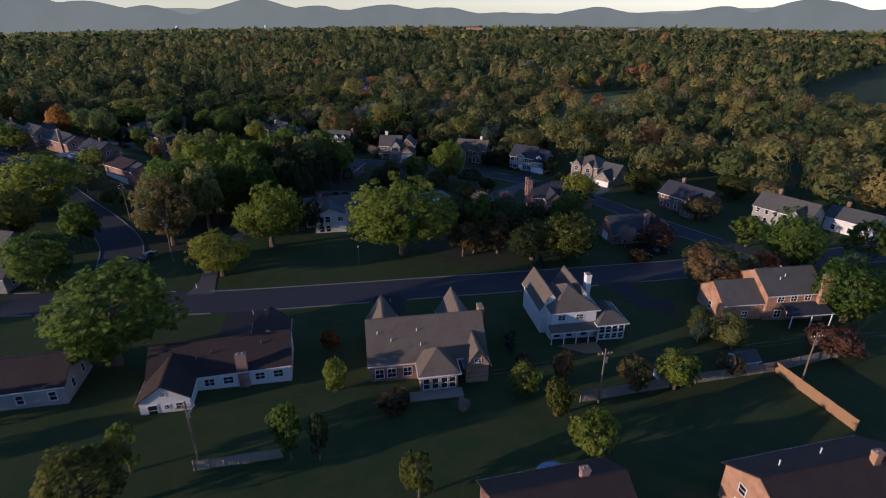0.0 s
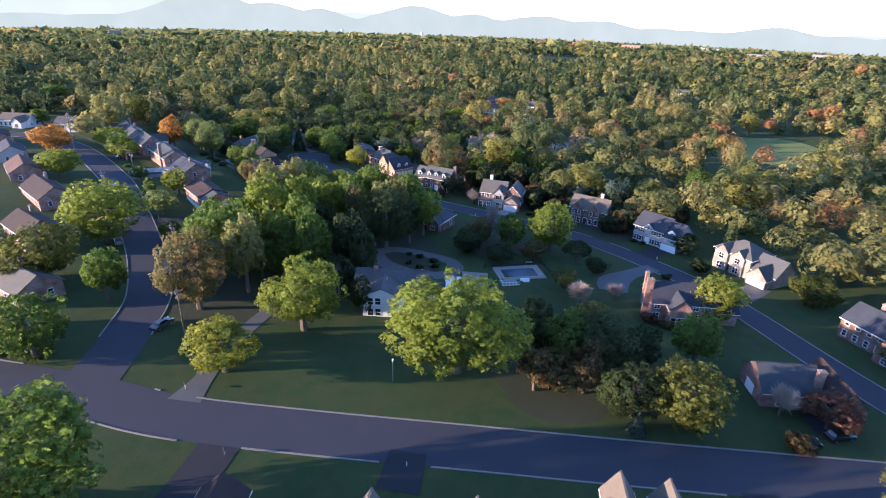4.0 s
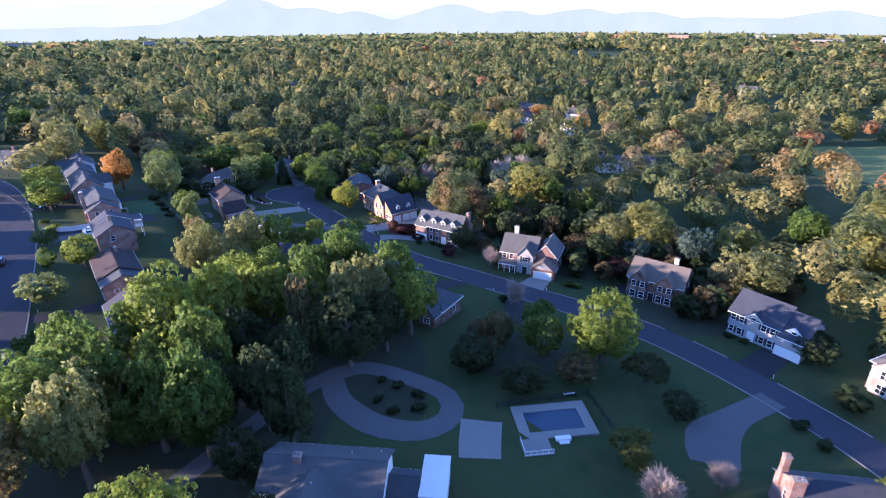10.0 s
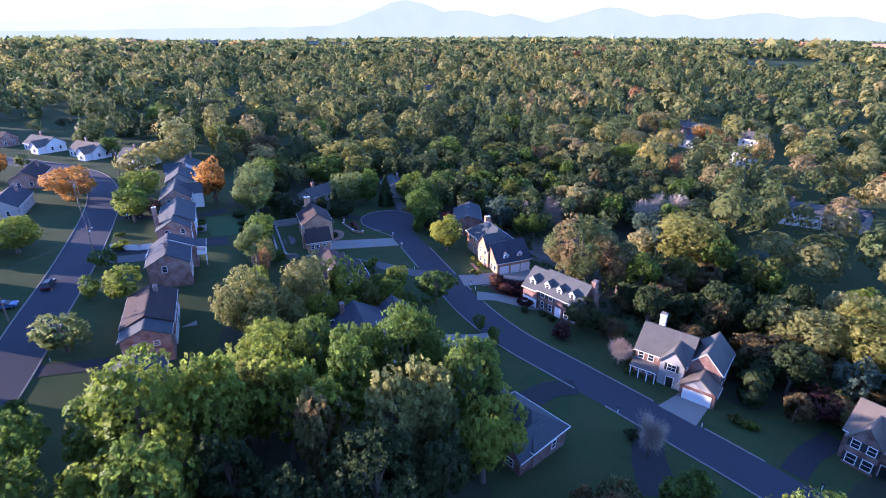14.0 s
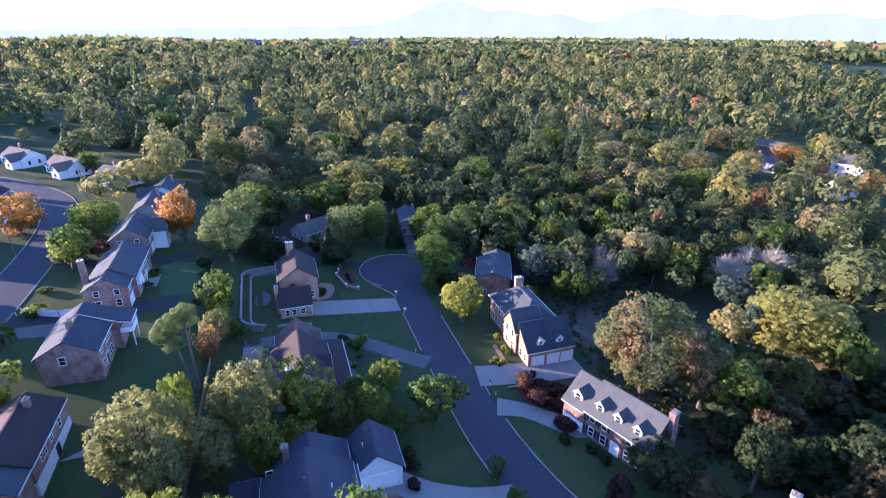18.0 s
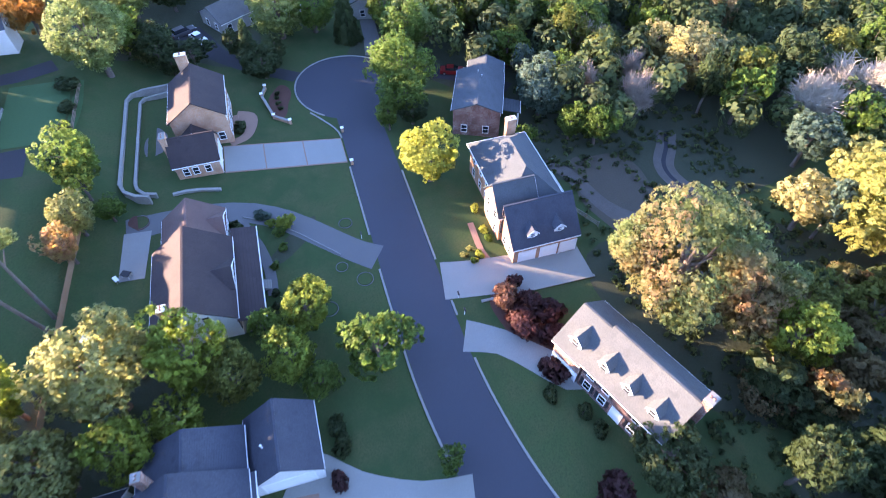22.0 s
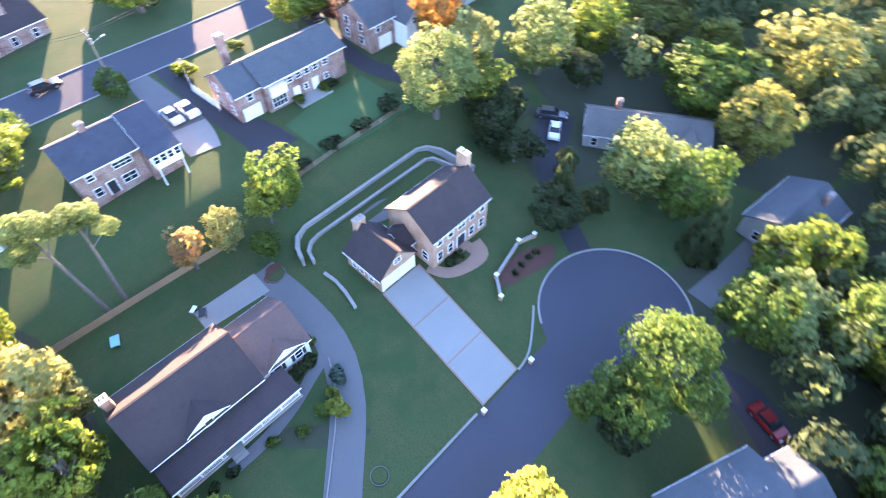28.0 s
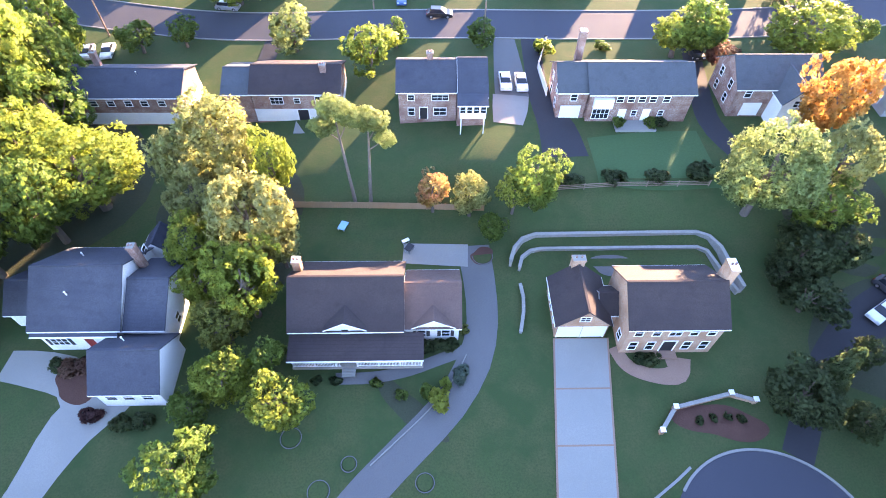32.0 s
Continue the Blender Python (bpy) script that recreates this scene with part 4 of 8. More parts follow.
# -- white house with navy roof and garage wing --
C = house("house", -168.6, 125, 0, "white clapboard house with dark navy roof and attached garage")
gable(C, -4.0, 5.4, -5.6, 5.5, 0, 4.4, 8.3, "x", SIDING, ROOF_NAVY)
gable(C, -8.6, -4.3, -4.2, 5.3, 0, 4.0, 6.6, "x", SIDING, ROOF_NAVY, ends=(0.3, 0))
gable(C, 5.7, 10.4, -3.6, 2.4, 0, 2.8, 4.9, "x", SIDING, ROOF_NAVY, ends=(0, 0.3))
gable(C, -9.7, -3.0, 5.6, 12.2, 0, 2.9, 5.6, "x", SIDING, ROOF_NAVY)
gable(C, -6.2, -2.2, -9.2, -5.8, 0, 2.8, 4.9, "y", SIDING, ROOF_NAVY, ends=(0.3, 0))
garage_door(C, "E", -3.0, 8.9, 0.02, 4.8, 2.1)
for x in (-3.2, 3.6):
    window(C, "N", x, 5.5, 1.6, 1.8, 1.3, BLACK, 3)
door(C, "N", 0.2, 5.5, 0.2, 1.1, 2.05, RED_PAINT, "dark red front door")
for y in (-2.6, 2.4):
    window(C, "E", 5.4, y, 1.6), window(C, "E", 5.4, y, 4.6, 0.9, 1.2), window(C, "W", -8.6, y, 1.6)
window(C, "W", -4.0, -4.6, 5.4, 0.8, 1.1)
for x in (-8.2, -6.2, -4.4):
    window(C, "N", x, 12.2, 1.5, 1.1, 1.1)
chimney(C, -4.6, -2.4, 4.0, 8.9, BRICK, 0.8, 0.8), vents(C, [(-5.6, 7.4, 5.3), (2, -3, 6.6), (1.5, 2.6, 6.8)], WHITE)
lean_roof(C, -4.0, 5.4, 5.5, 4.1, 6.3, 3.85, ROOF_NAVY)

# -- red brick house behind the lemon tree --
D = house("house", -225.4, 172.6, -23, "red brick house with blue-grey roof half hidden by trees")
gable(D, -5.5, 5.5, -3.9, 3.9, 0, 5.3, 6.7, "x", BRICK_DARK, ROOF_BLUE, oh=0.3)
gable(D, -9.6, -5.8, -2.2, 3.7, 0, 4.8, 6.0, "x", BRICK_DARK, ROOF_BLUE, ends=(0.3, 0))
lean_roof(D, -0.8, 2.6, 3.9, 3.6, 7.2, 3.1, ROOF_BLUE)
post(D, -0.6, 7.0, 0, 3.2), post(D, 2.4, 7.0, 0, 3.2), vents(D, [(-2, 0.3, 6.8), (-3.4, -0.4, 6.7)])
for y in (-2, 1.6):
    window(D, "E", 5.5, y, 1.6), window(D, "W", -9.6, y, 1.6)
for x in (-3.5, 0, 3.5):
    window(D, "S", x, -3.9, 3.9, 0.9, 1.3), window(D, "N", x, 3.9, 4.0, 0.9, 1.2)

# -- hip-roofed house with twin-dormered garage --
E_ = house("house", -202.6, 170.9, 0, "tan brick house with dark hip roof and dormered garage wing")
hip(E_, -9.6, 5.2, -4.3, 4.3, 0, 5.4, 9.2, BRICK_TAN, ROOF_BLUE)
gable(E_, -0.4, 5.4, -5.2, 0.6, 0, 5.4, 8.6, "y", BRICK_TAN, ROOF_BLUE, ends=(0.3, 0))
gable(E_, 5.5, 9.9, -4.7, 4.6, 0, 3.6, 7.4, "y", BRICK_TAN, ROOF_NAVY, top=5.7)
for y in (-2.0, 1.9):
    dormer(E_, "E", 9.3, y, 4.2, 1.4, 0.9, 0.7, 2.6, WHITE, ROOF_NAVY, (0.6, 0.6))
for y in (-2.7, 0.5, 3.4):
    garage_door(E_, "E", 9.9, y, 0.02, 2.3, 2.2)
chimney(E_, -10.1, 2.2, 0, 8.6, BRICK_TAN, 0.9, 1.5, WHITE)
part("deck", Shape().box(-2.4, 5.2, 4.35, 6.0, 2.3, 2.5).box(-2.3, -2.1, 5.7, 5.9, 0, 2.3).box(4.9, 5.1, 5.7, 5.9, 0, 2.3), WOOD, E_)
lean_roof(E_, -2.4, 5.2, 4.4, 3.9, 6.0, 3.5, ROOF_BLUE)
for x in (-7.6, -4.8, -2.2):
    window(E_, "S", x, -4.3, 4.3), window(E_, "S", x, -4.3, 1.6)
for x in (1.2, 3.8):
    window(E_, "S", x, -5.2, 4.2), window(E_, "S", x, -5.2, 1.6)
for x in (6.6, 8.6):
    window(E_, "S", x, -4.7, 1.6)
for x in (-7, -3, 1, 4):
    window(E_, "N", x, 4.3, 4.0)

# -- house with four dormers --
Fh = house("house", -172.2, 171.8, 20.5, "brick house with pale grey roof and four white dormers")
gable(Fh, -3.4, 7.2, -4.0, 4.0, 0, 5.0, 8.5, "x", BRICK_DARK, ROOF_PALE)
gable(Fh, -7.6, -3.6, -4.2, 4.0, 0, 4.7, 8.0, "x", BRICK_DARK, ROOF_PALE, ends=(0.3, 0))
for x in (-1.6, 1.6, 4.9):
    dormer(Fh, "S", x, -3.3, 5.5, 1.3, 1.2, 0.7, 2.6, WHITE, ROOF_PALE, (0.75, 1.0))
dormer(Fh, "S", -5.6, -3.4, 5.2, 1.6, 1.3, 0.8, 2.8, WHITE, ROOF_PALE, (0.9, 1.1))
chimney(Fh, 7.75, 0.6, 0, 9.6, BRICK_DARK, 0.9, 1.3)
garage_door(Fh, "S", -5.6, -4.2, 0.02, 3.6, 2.1)
for x in (-2.2, 0.0, 4.2, 6.2):
    window(Fh, "S", x, -4.0, 1.6, 0.9, 1.5, BLACK), window(Fh, "S", x, -4.0, 4.1, 0.9, 1.2, BLACK)
door(Fh, "S", 2.1, -4.0, 0.2, 1.3, 2.2, WHITE, "white front door with columns")
for y in (-2, 2):
    window(Fh, "E", 7.2, y, 1.6), window(Fh, "E", 7.2, y, 4.2)

# -- gabled house with front porch --
G = house("house", -143.0, 178.4, 30, "brick and siding house with crossed gables and front porch")
gable(G, -7.0, 2.0, -4.2, 4.2, 0, 5.4, 8.8, "x", BRICK_DARK, ROOF_GREY)
gable(G, 1.6, 7.4, -3.4, 5.2, 0, 5.2, 8.2, "y", BRICK_DARK, ROOF_GREY, ends=(0, 0.3))
# grey siding stands in for white siding lying in shade
gable(G, -2.4, 1.8, -5.0, 0.2, 0, 5.3, 7.8, "y", SIDING_GREY, ROOF_GREY, ends=(0.3, 0))
gable(G, 1.9, 7.6, -6.6, -3.2, 0, 3.0, 5.2, "y", BRICK_DARK, ROOF_TAN, ends=(0.3, 0))
garage_door(G, "S", 4.75, -6.6, 0.02, 4.4, 2.2)
part("gable_panel", Shape().prism([(2.4, 3.05), (7.1, 3.05), (4.75, 4.9)], "y", -6.66, -6.6), SIDING_GREY, G)
lean_roof(G, -7.2, -2.3, -4.2, 3.2, -6.2, 2.6, ROOF_GREY)
for x in (-7.0, -5.5, -4.0, -2.6):
    post(G, x, -6.0, 0, 2.66)
for x in (-6, -4.2):
    window(G, "S", x, -4.2, 4.3, 0.9, 1.3), window(G, "S", x, -4.2, 1.5, 0.9, 1.3)
window(G, "S", -0.3, -5.0, 4.3, 1.4, 1.3, BLACK, 2), door(G, "S", -0.3, -5.0, 0.2, 1.2, 2.1, BLACK)
chimney(G, -5.0, 3.4, 5.0, 9.8, WHITE, 1.0, 1.0)
for y in (-1, 2.5):
    window(G, "E", 7.4, y, 1.6), window(G, "E", 7.4, y, 4.2), window(G, "W", -7.0, y, 1.6)

# -- brick house with tan roof and white chimney --
Hh = house("house", -113.8, 192.2, 16, "dark brick house with tan gabled roof and bay windows")
gable(Hh, -6.2, 6.2, -4.4, 4.4, 0, 5.4, 8.6, "x", BRICK_DARK, ROOF_TAN)
gable(Hh, -5.4, -1.4, -5.4, 0.0, 0, 5.4, 7.8, "y", BRICK_DARK, ROOF_TAN, ends=(0.3, 0))
gable(Hh, 0.6, 4.6, -5.2, 0.0, 0, 5.4, 7.6, "y", BRICK_DARK, ROOF_TAN, ends=(0.3, 0))
chimney(Hh, 2.8, 1.6, 6.5, 9.9, WHITE, 0.9, 0.9)
for x in (-4.4, -2.4, 1.6, 3.6):
    window(Hh, "S", x, -5.4 if x < 0 else -5.2, 1.6, 1.2, 1.6, BLACK), window(Hh, "S", x, -5.4 if x < 0 else -5.2, 4.3, 1.0, 1.3, BLACK)
door(Hh, "S", -0.4, -4.4, 0.2, 1.2, 2.1, BLACK)
for y in (-2, 2):
    window(Hh, "E", 6.2, y, 4.2), window(Hh, "E", 6.2, y, 1.6)

# -- grey colonial with two garage doors --
I_ = house("house", -88.0, 193.8, 0, "grey two-storey colonial house with white windows and twin garage")
gable(I_, -7.3, 2.6, -4.8, 4.8, 0, 5.4, 8.8, "x", SIDING_GREY, ROOF_NAVY)
gable(I_, 2.6, 7.3, -5.6, 4.6, 0, 4.6, 8.2, "x", SIDING_GREY, ROOF_NAVY, ends=(0, 0.3))
dormer(I_, "S", -2.4, -5.0, 5.0, 3.2, 0.5, 1.3, 3.0, SIDING_GREY, ROOF_NAVY, (0.9, 0.9))
dormer(I_, "S", 5.0, -4.6, 4.9, 2.4, 1.0, 1.0, 3.0, WHITE, ROOF_NAVY, (0.9, 0.9))
for x in (3.8, 6.2):
    garage_door(I_, "S", x, -5.6, 0.02, 2.1, 2.2)
for x in (-6.4, -4.7, -0.3, 1.4):
    window(I_, "S", x, -4.8, 4.3, 0.9, 1.3, BLACK), window(I_, "S", x, -4.8, 1.5, 0.9, 1.4, BLACK)
door(I_, "S", -2.4, -4.8, 0.2, 1.2, 2.1, WHITE), window(I_, "E", 7.3, 0, 4.0), window(I_, "E", 7.3, -3, 2.0)

# -- pale brick house with two front gables --
J = house("house", -60.6, 193.0, -13, "grey-brown brick house with white arched windows and grey hip roof")
hip(J, -9.0, 2.0, -4.6, 5.0, 0, 5.6, 8.8, BRICK_GREY, ROOF_GREY)
gable(J, -8.2, -4.4, -5.4, 0, 0, 5.6, 7.6, "y", BRICK_GREY, ROOF_GREY, ends=(0.3, 0))
gable(J, -3.4, 0.4, -5.2, 0, 0, 5.6, 7.4, "y", BRICK_GREY, ROOF_GREY, ends=(0.3, 0))
gable(J, 1.8, 9.0, -4.2, 4.4, 0, 3.6, 7.2, "x", BRICK_GREY, ROOF_PALE, ends=(0, 0.3))
gable(J, 3.0, 8.4, -7.0, 0, 0, 3.2, 5.8, "y", BRICK_GREY, ROOF_PALE, ends=(0.3, 0))
garage_door(J, "S", 5.7, -7.0, 0.02, 4.6, 2.2)
for x in (-6.3, -1.5):
    window(J, "S", x, -5.4 if x < -4 else -5.2, 4.3, 1.5, 1.5, None, 2), window(J, "S", x, -5.4 if x < -4 else -5.2, 1.5, 1.6, 1.7, None, 2)
door(J, "S", -3.9, -4.6, 0.2, 1.1, 2.1, BLACK)
for y in (-2, 2):
    window(J, "W", -9.0, y, 4.3), window(J, "W", -9.0, y, 1.6)

# -- red brick house backing on the garden side --
K = house("house", -61.6, 150.6, 44, "long red brick house with dark roof and rear bay windows")
gable(K, -6.4, 7.4, -4.4, 4.4, 0, 4.8, 8.0, "x", BRICK, ROOF_NAVY)
gable(K, -3.2, 1.6, -6.6, -1, 0, 4.6, 6.8, "y", BRICK, ROOF_NAVY, ends=(0.3, 0))
gable(K, 7.4, 12.6, -3.6, 3.6, 0, 3.0, 5.4, "x", BRICK, ROOF_NAVY, ends=(0, 0.3))
chimney(K, -6.9, -1.4, 0, 9.2, BRICK, 1.5, 0.9), chimney(K, -6.4, 3.0, 4, 8.8, BRICK, 0.8, 0.8)
for x in (-5.4, 3.0, 5.6):
    window(K, "S", x, -4.4, 1.6, 1.4, 1.5, None, 2), window(K, "S", x, -4.4, 4.0, 1.2, 1.1, None, 2)
for x in (-2.2, -0.8, 0.6):
    window(K, "S", x, -6.6, 1.6, 1.0, 1.7)
window(K, "S", 9, -3.6, 1.6, 1.4, 1.3, None, 2), window(K, "W", -6.4, 1, 4), vents(K, [(2, -2, 6.6), (4, -2.4, 6.4)])

# -- brick house by the main street --
K2 = house("house", -32.0, 138.6, 44, "red brick gabled house with pale roof edge by the street")
gable(K2, -8.0, 1.6, -4.0, 4.6, 0, 3.4, 6.6, "x", BRICK, ROOF_BLUE)
gable(K2, 1.8, 7.6, -6.2, 3.6, 0, 3.2, 6.2, "y", BRICK, ROOF_BROWN)
chimney(K2, 1.2, -2.6, 2.5, 7.6, BRICK, 1.2, 0.8)
window(K2, "S", 3.4, -6.2, 1.5), window(K2, "S", 6, -6.2, 1.5), window(K2, "S", -2, -4, 1.5, 1.6, 1.3, None, 2), window(K2, "S", -5, -4, 1.5)
garage_door(K2, "W", -8.0, 0.6, 0.02, 2.6, 2.1)

# -- white house with the oval drive --
Mh = house("house", -101.0, 100.0, 47.7, "white siding house with pale grey roof and linked garage")
gable(Mh, -8.6, 6.7, -2.0, 5.9, 0, 5.3, 7.4, "x", SIDING, ROOF_PALE)
gable(Mh, -6.2, 1.6, -6.6, 0.4, 0, 5.2, 7.0, "y", SIDING, ROOF_PALE, ends=(0.3, 0))
gable(Mh, 6.8, 11.0, 0.6, 5.0, 0, 2.9, 4.2, "x", SIDING, ROOF_BLUE, ends=(0, 0))
part("garage_wing", Shape().box(11.0, 14.4, 0.4, 7.2, 0, 3.4).box(10.9, 14.5, 0.3, 7.3, 3.4, 3.65), SIDING, Mh, "white flat-roofed garage")
part("side_porch", Shape().box(6.8, 9.0, -1.4, 0.55, 0, 1.0).prism([(-1.6, 2.4), (0.6, 2.8), (0.6, 2.95), (-1.6, 2.55)], "x", 6.8, 9.2), WHITE, Mh)
chimney(Mh, -4.4, 1.4, 5, 8.2, BRICK, 0.9, 0.9), vents(Mh, [(5.6, 4.6, 6.0), (2, 3.6, 6.5), (-1.6, -2.0, 6.9)])
for x in (2.7, 3.6, 4.5, 5.4):
    window(Mh, "S", x, -2.0, 4.4, 0.7, 0.9)
for x in (3.0, 4.4):
    window(Mh, "S", x, -2.0, 1.6, 1.0, 1.7)
for y in (-5.4, -4.2):
    window(Mh, "E", 1.6, y, 4.2, 0.9, 1.1), window(Mh, "E", 1.6, y, 1.5, 0.9, 1.5)
for x in (-4.6, -3.0):
    window(Mh, "S", x, -6.6, 4.0, 1.1, 1.5), window(Mh, "S", x, -6.6, 1.4, 1.1, 1.6)
window(Mh, "S", 0.2, -6.6, 3.9, 1.2, 1.0, None, 2)
shed = house("shed", -87.6, 108.2, 47.7, "small dark-roofed garden shed on the lawn", "shed")
gable(shed, -2.4, 2.4, -2.0, 2.0, 0, 2.2, 3.2, "x", SIDING_GREY, ROOF_BLUE, oh=0.2)

# -- dark-roofed house in deep shade --
Nh = house("house", -137.6, 142.6, 20, "dark brick bungalow with hip roof in deep shade")
hip(Nh, -5.6, 4.6, -3.8, 3.8, 0, 3.2, 6.2, BRICK_DARK, ROOF_BLUE)
gable(Nh, 0.4, 4.4, -6.4, 0, 0, 3.1, 5.2, "y", BRICK_DARK, ROOF_BLUE, ends=(0.3, 0))
chimney(Nh, -3.6, -1.0, 4, 7.4, BRICK, 0.9, 0.8)
for x in (-4, -1.6):
    window(Nh, "S", x, -3.8, 1.6)
window(Nh, "E", 4.6, 1, 1.6), window(Nh, "S", 2.4, -6.4, 1.6, 1.4, 1.2, None, 2)

# -- the brick row on the west street (walk-out backs) --
R1 = house("house", -160.0, 88.0, 0, "long red brick ranch house with dark navy roof", base=0.0)
gable(R1, -9.2, 9.2, -4.2, 4.2, 0, 5.0, 7.0, "x", BRICK, ROOF_NAVY)
part("basement_band", Shape().box(-9.24, 9.24, -4.24, 4.24, 0, 2.1), SIDING, R1)
chimney(R1, 4.6, -2.4, 5, 8.4, BRICK), vents(R1, [(-2.6, 1, 6.8)])
for x in (-6.2, -3.6, -1.2, 1.4, 4.0):
    window(R1, "N", x, 4.2, 3.8, 1.0, 0.9)
window(R1, "N", 7.2, 4.2, 3.6, 3.0, 1.3, None, 5)
R2 = house("house", -184.4, 88.6, 0, "red brick ranch house with brown roof and carport wing", base=1.2)
gable(R2, -8.8, 4.2, -4.2, 4.2, 0, 5.0, 7.0, "x", BRICK, ROOF_BROWN)
gable(R2, 4.4, 8.4, -4.0, 4.0, 0, 4.8, 6.6, "x", BRICK, ROOF_BLUE, ends=(0, 0.3))
part("basement_band", Shape().box(-8.84, 4.24, -4.24, 4.24, 0, 2.2), SIDING, R2)
part("patio", Shape().box(-5.0, -1.6, 4.3, 7.4, -0.2, 0.12), CONCRETE, R2)
chimney(R2, -6.4, 1.0, 5.8, 7.8, BRICK)
window(R2, "N", 0.6, 4.2, 3.7, 1.8, 1.1, None, 3), window(R2, "N", -2.4, 4.2, 3.7, 0.8, 0.8), window(R2, "N", -5.6, 4.2, 3.7), door(R2, "N", -3, 4.24, 0.1, 1.6, 2.0, BLACK)
for y in (-1.6, 1.6):
    window(R2, "E", 8.4, y, 3.4, 0.9, 0.8)
R3 = house("house", -208.4, 91.4, 0, "red brick house with dark roof and white sunroom balcony", base=3.7)
gable(R3, -2.2, 6.2, -4.4, 4.0, 0, 4.9, 7.2, "x", BRICK, ROOF_NAVY)
gable(R3, -6.4, -2.3, -4.4, 5.2, 0, 4.9, 7.4, "x", BRICK, ROOF_NAVY, ends=(0.3, 0), top=-0.4)
chimney(R3, 1.6, -0.4, 6, 8.4, BRICK)
window(R3, "N", 4.4, 4.0, 3.8, 0.9, 0.9), window(R3, "N", 0.2, 4.0, 3.8, 2.4, 0.9, None, 3), window(R3, "N", 4.4, 4.0, 1.4, 0.9, 1.2), window(R3, "N", 0.2, 4.0, 1.4, 1.8, 1.2, None, 2), door(R3, "N", 2.6, 4.0, 0.1, 1.1, 2, BLACK)
part("sunroom", Shape().box(-6.3, -2.6, 5.2, 7.2, 2.5, 3.4).box(-6.3, -2.6, 5.2, 7.2, 4.5, 4.75), WHITE, R3, "white glazed sunroom on posts")
lean_roof(R3, -6.6, -2.2, 5.0, 5.1, 7.4, 4.7, ROOF_NAVY)
for i in range(4):
    window(R3, "N", -5.9 + 0.97 * i, 7.12, 3.95, 0.7, 1.0)
for x in (-6.1, -2.8):
    post(R3, x, 7.0, 0, 2.5)
window(R3, "E", 6.2, -1, 3.8), window(R3, "W", -6.4, -1, 3.8)
R4 = house("house", -235.6, 91.6, 0, "long red brick two-storey house with slate-blue roof", base=3.7)
gable(R4, -9.4, 5.6, -4.2, 4.2, 0, 4.9, 7.2, "x", BRICK, ROOF_BLUE)
gable(R4, 5.8, 10.0, -4.2, 3.4, 0, 4.7, 7.0, "x", BRICK, ROOF_BLUE, ends=(0, 0.3))
chimney(R4, 6.2, -4.3, 0, 9.8, BRICK, 1.0, 1.0, WHITE)
garage_door(R4, "N", 8.0, 3.4, 0.02, 2.7, 2.1), window(R4, "N", 7.8, 3.4, 3.7, 0.9, 1.1)
window(R4, "N", 3.6, 4.2, 1.4, 2.4, 1.7, None, 4), part("bay", Shape().box(2.2, 5.0, 4.2, 4.8, 2.6, 4.2), WHITE, R4)
for x in (-5.6, -3.6, -2.0, -0.4, 1.2):
    window(R4, "N", x, 4.2, 3.9, 0.9, 0.9)
for x in (-3.2, 0.4):
    door(R4, "N", x, 4.2, 0.1, 0.9, 2.0, WHITE)
for x in (-5.4, -1.4):
    window(R4, "N", x, 4.2, 1.5, 0.7, 0.9)
part("patio", Shape().box(-4.6, 1.4, 4.3, 6.6, -0.2, 0.22), CONCRETE_OLD, R4)
for y in (-2, 1.6):
    window(R4, "E", 10.0, y, 1.6), window(R4, "E", 10.0, y, 3.9, 0.9, 1.1)
R5 = house("house", -256.4, 90.6, 0, "red brick house with grey roof and white cross gable", base=3.9)
gable(R5, -7.6, 4.6, -4.2, 4.0, 0, 4.8, 7.6, "x", BRICK, ROOF_BLUE)
gable(R5, -5.4, -1.0, -1, 7.0, 0, 4.4, 6.8, "y", SIDING, ROOF_BLUE, ends=(0, 0.3))
for y in (-2, 1.6):
    window(R5, "E", 4.6, y, 1.6), window(R5, "E", 4.6, y, 3.9)
window(R5, "N", 2.8, 4.0, 3.9), window(R5, "N", -3.2, 7.0, 4.2, 1.4, 1.0, None, 2), garage_door(R5, "N", 1.4, 4.0, 0.02, 2.5, 2.1)


def plain_house(x, y, turn, w, d, eave, ridge, wall, roof, label, wing=0.0, base=None):
    """A simpler house for the streets further off: block, wing, chimney, windows, door."""
    o = house("house", x, y, turn, label, base=base)
    gable(o, -w / 2, w / 2, -d / 2, d / 2, 0, eave, ridge, "x", wall, roof)
    if wing:
        gable(o, w / 2 - 5.2, w / 2 - 0.6, -d / 2 - wing, 0, 0, eave * 0.92, ridge * 0.9, "y", wall, roof, ends=(0.3, 0))
        window(o, "S", w / 2 - 2.9, -d / 2 - wing, 1.5, 1.3, 1.2, None, 2)
    chimney(o, -w / 4, d * 0.2, eave, ridge + 1.2, BRICK)
    k = max(2, int(w / 3.4))
    for i in range(k):
        px = -w / 2 + (i + 0.6) * (w - (5.4 if wing else 0)) / k
        for f, py in (("S", -d / 2), ("N", d / 2)):
            window(o, f, px, py, 1.5)
            if eave > 4.4:
                window(o, f, px, py, 4.0, 0.9, 1.2)
    for f, px in (("E", w / 2), ("W", -w / 2)):
        window(o, f, px, -d / 5, 1.5), window(o, f, px, d / 5, 1.5)
    return o


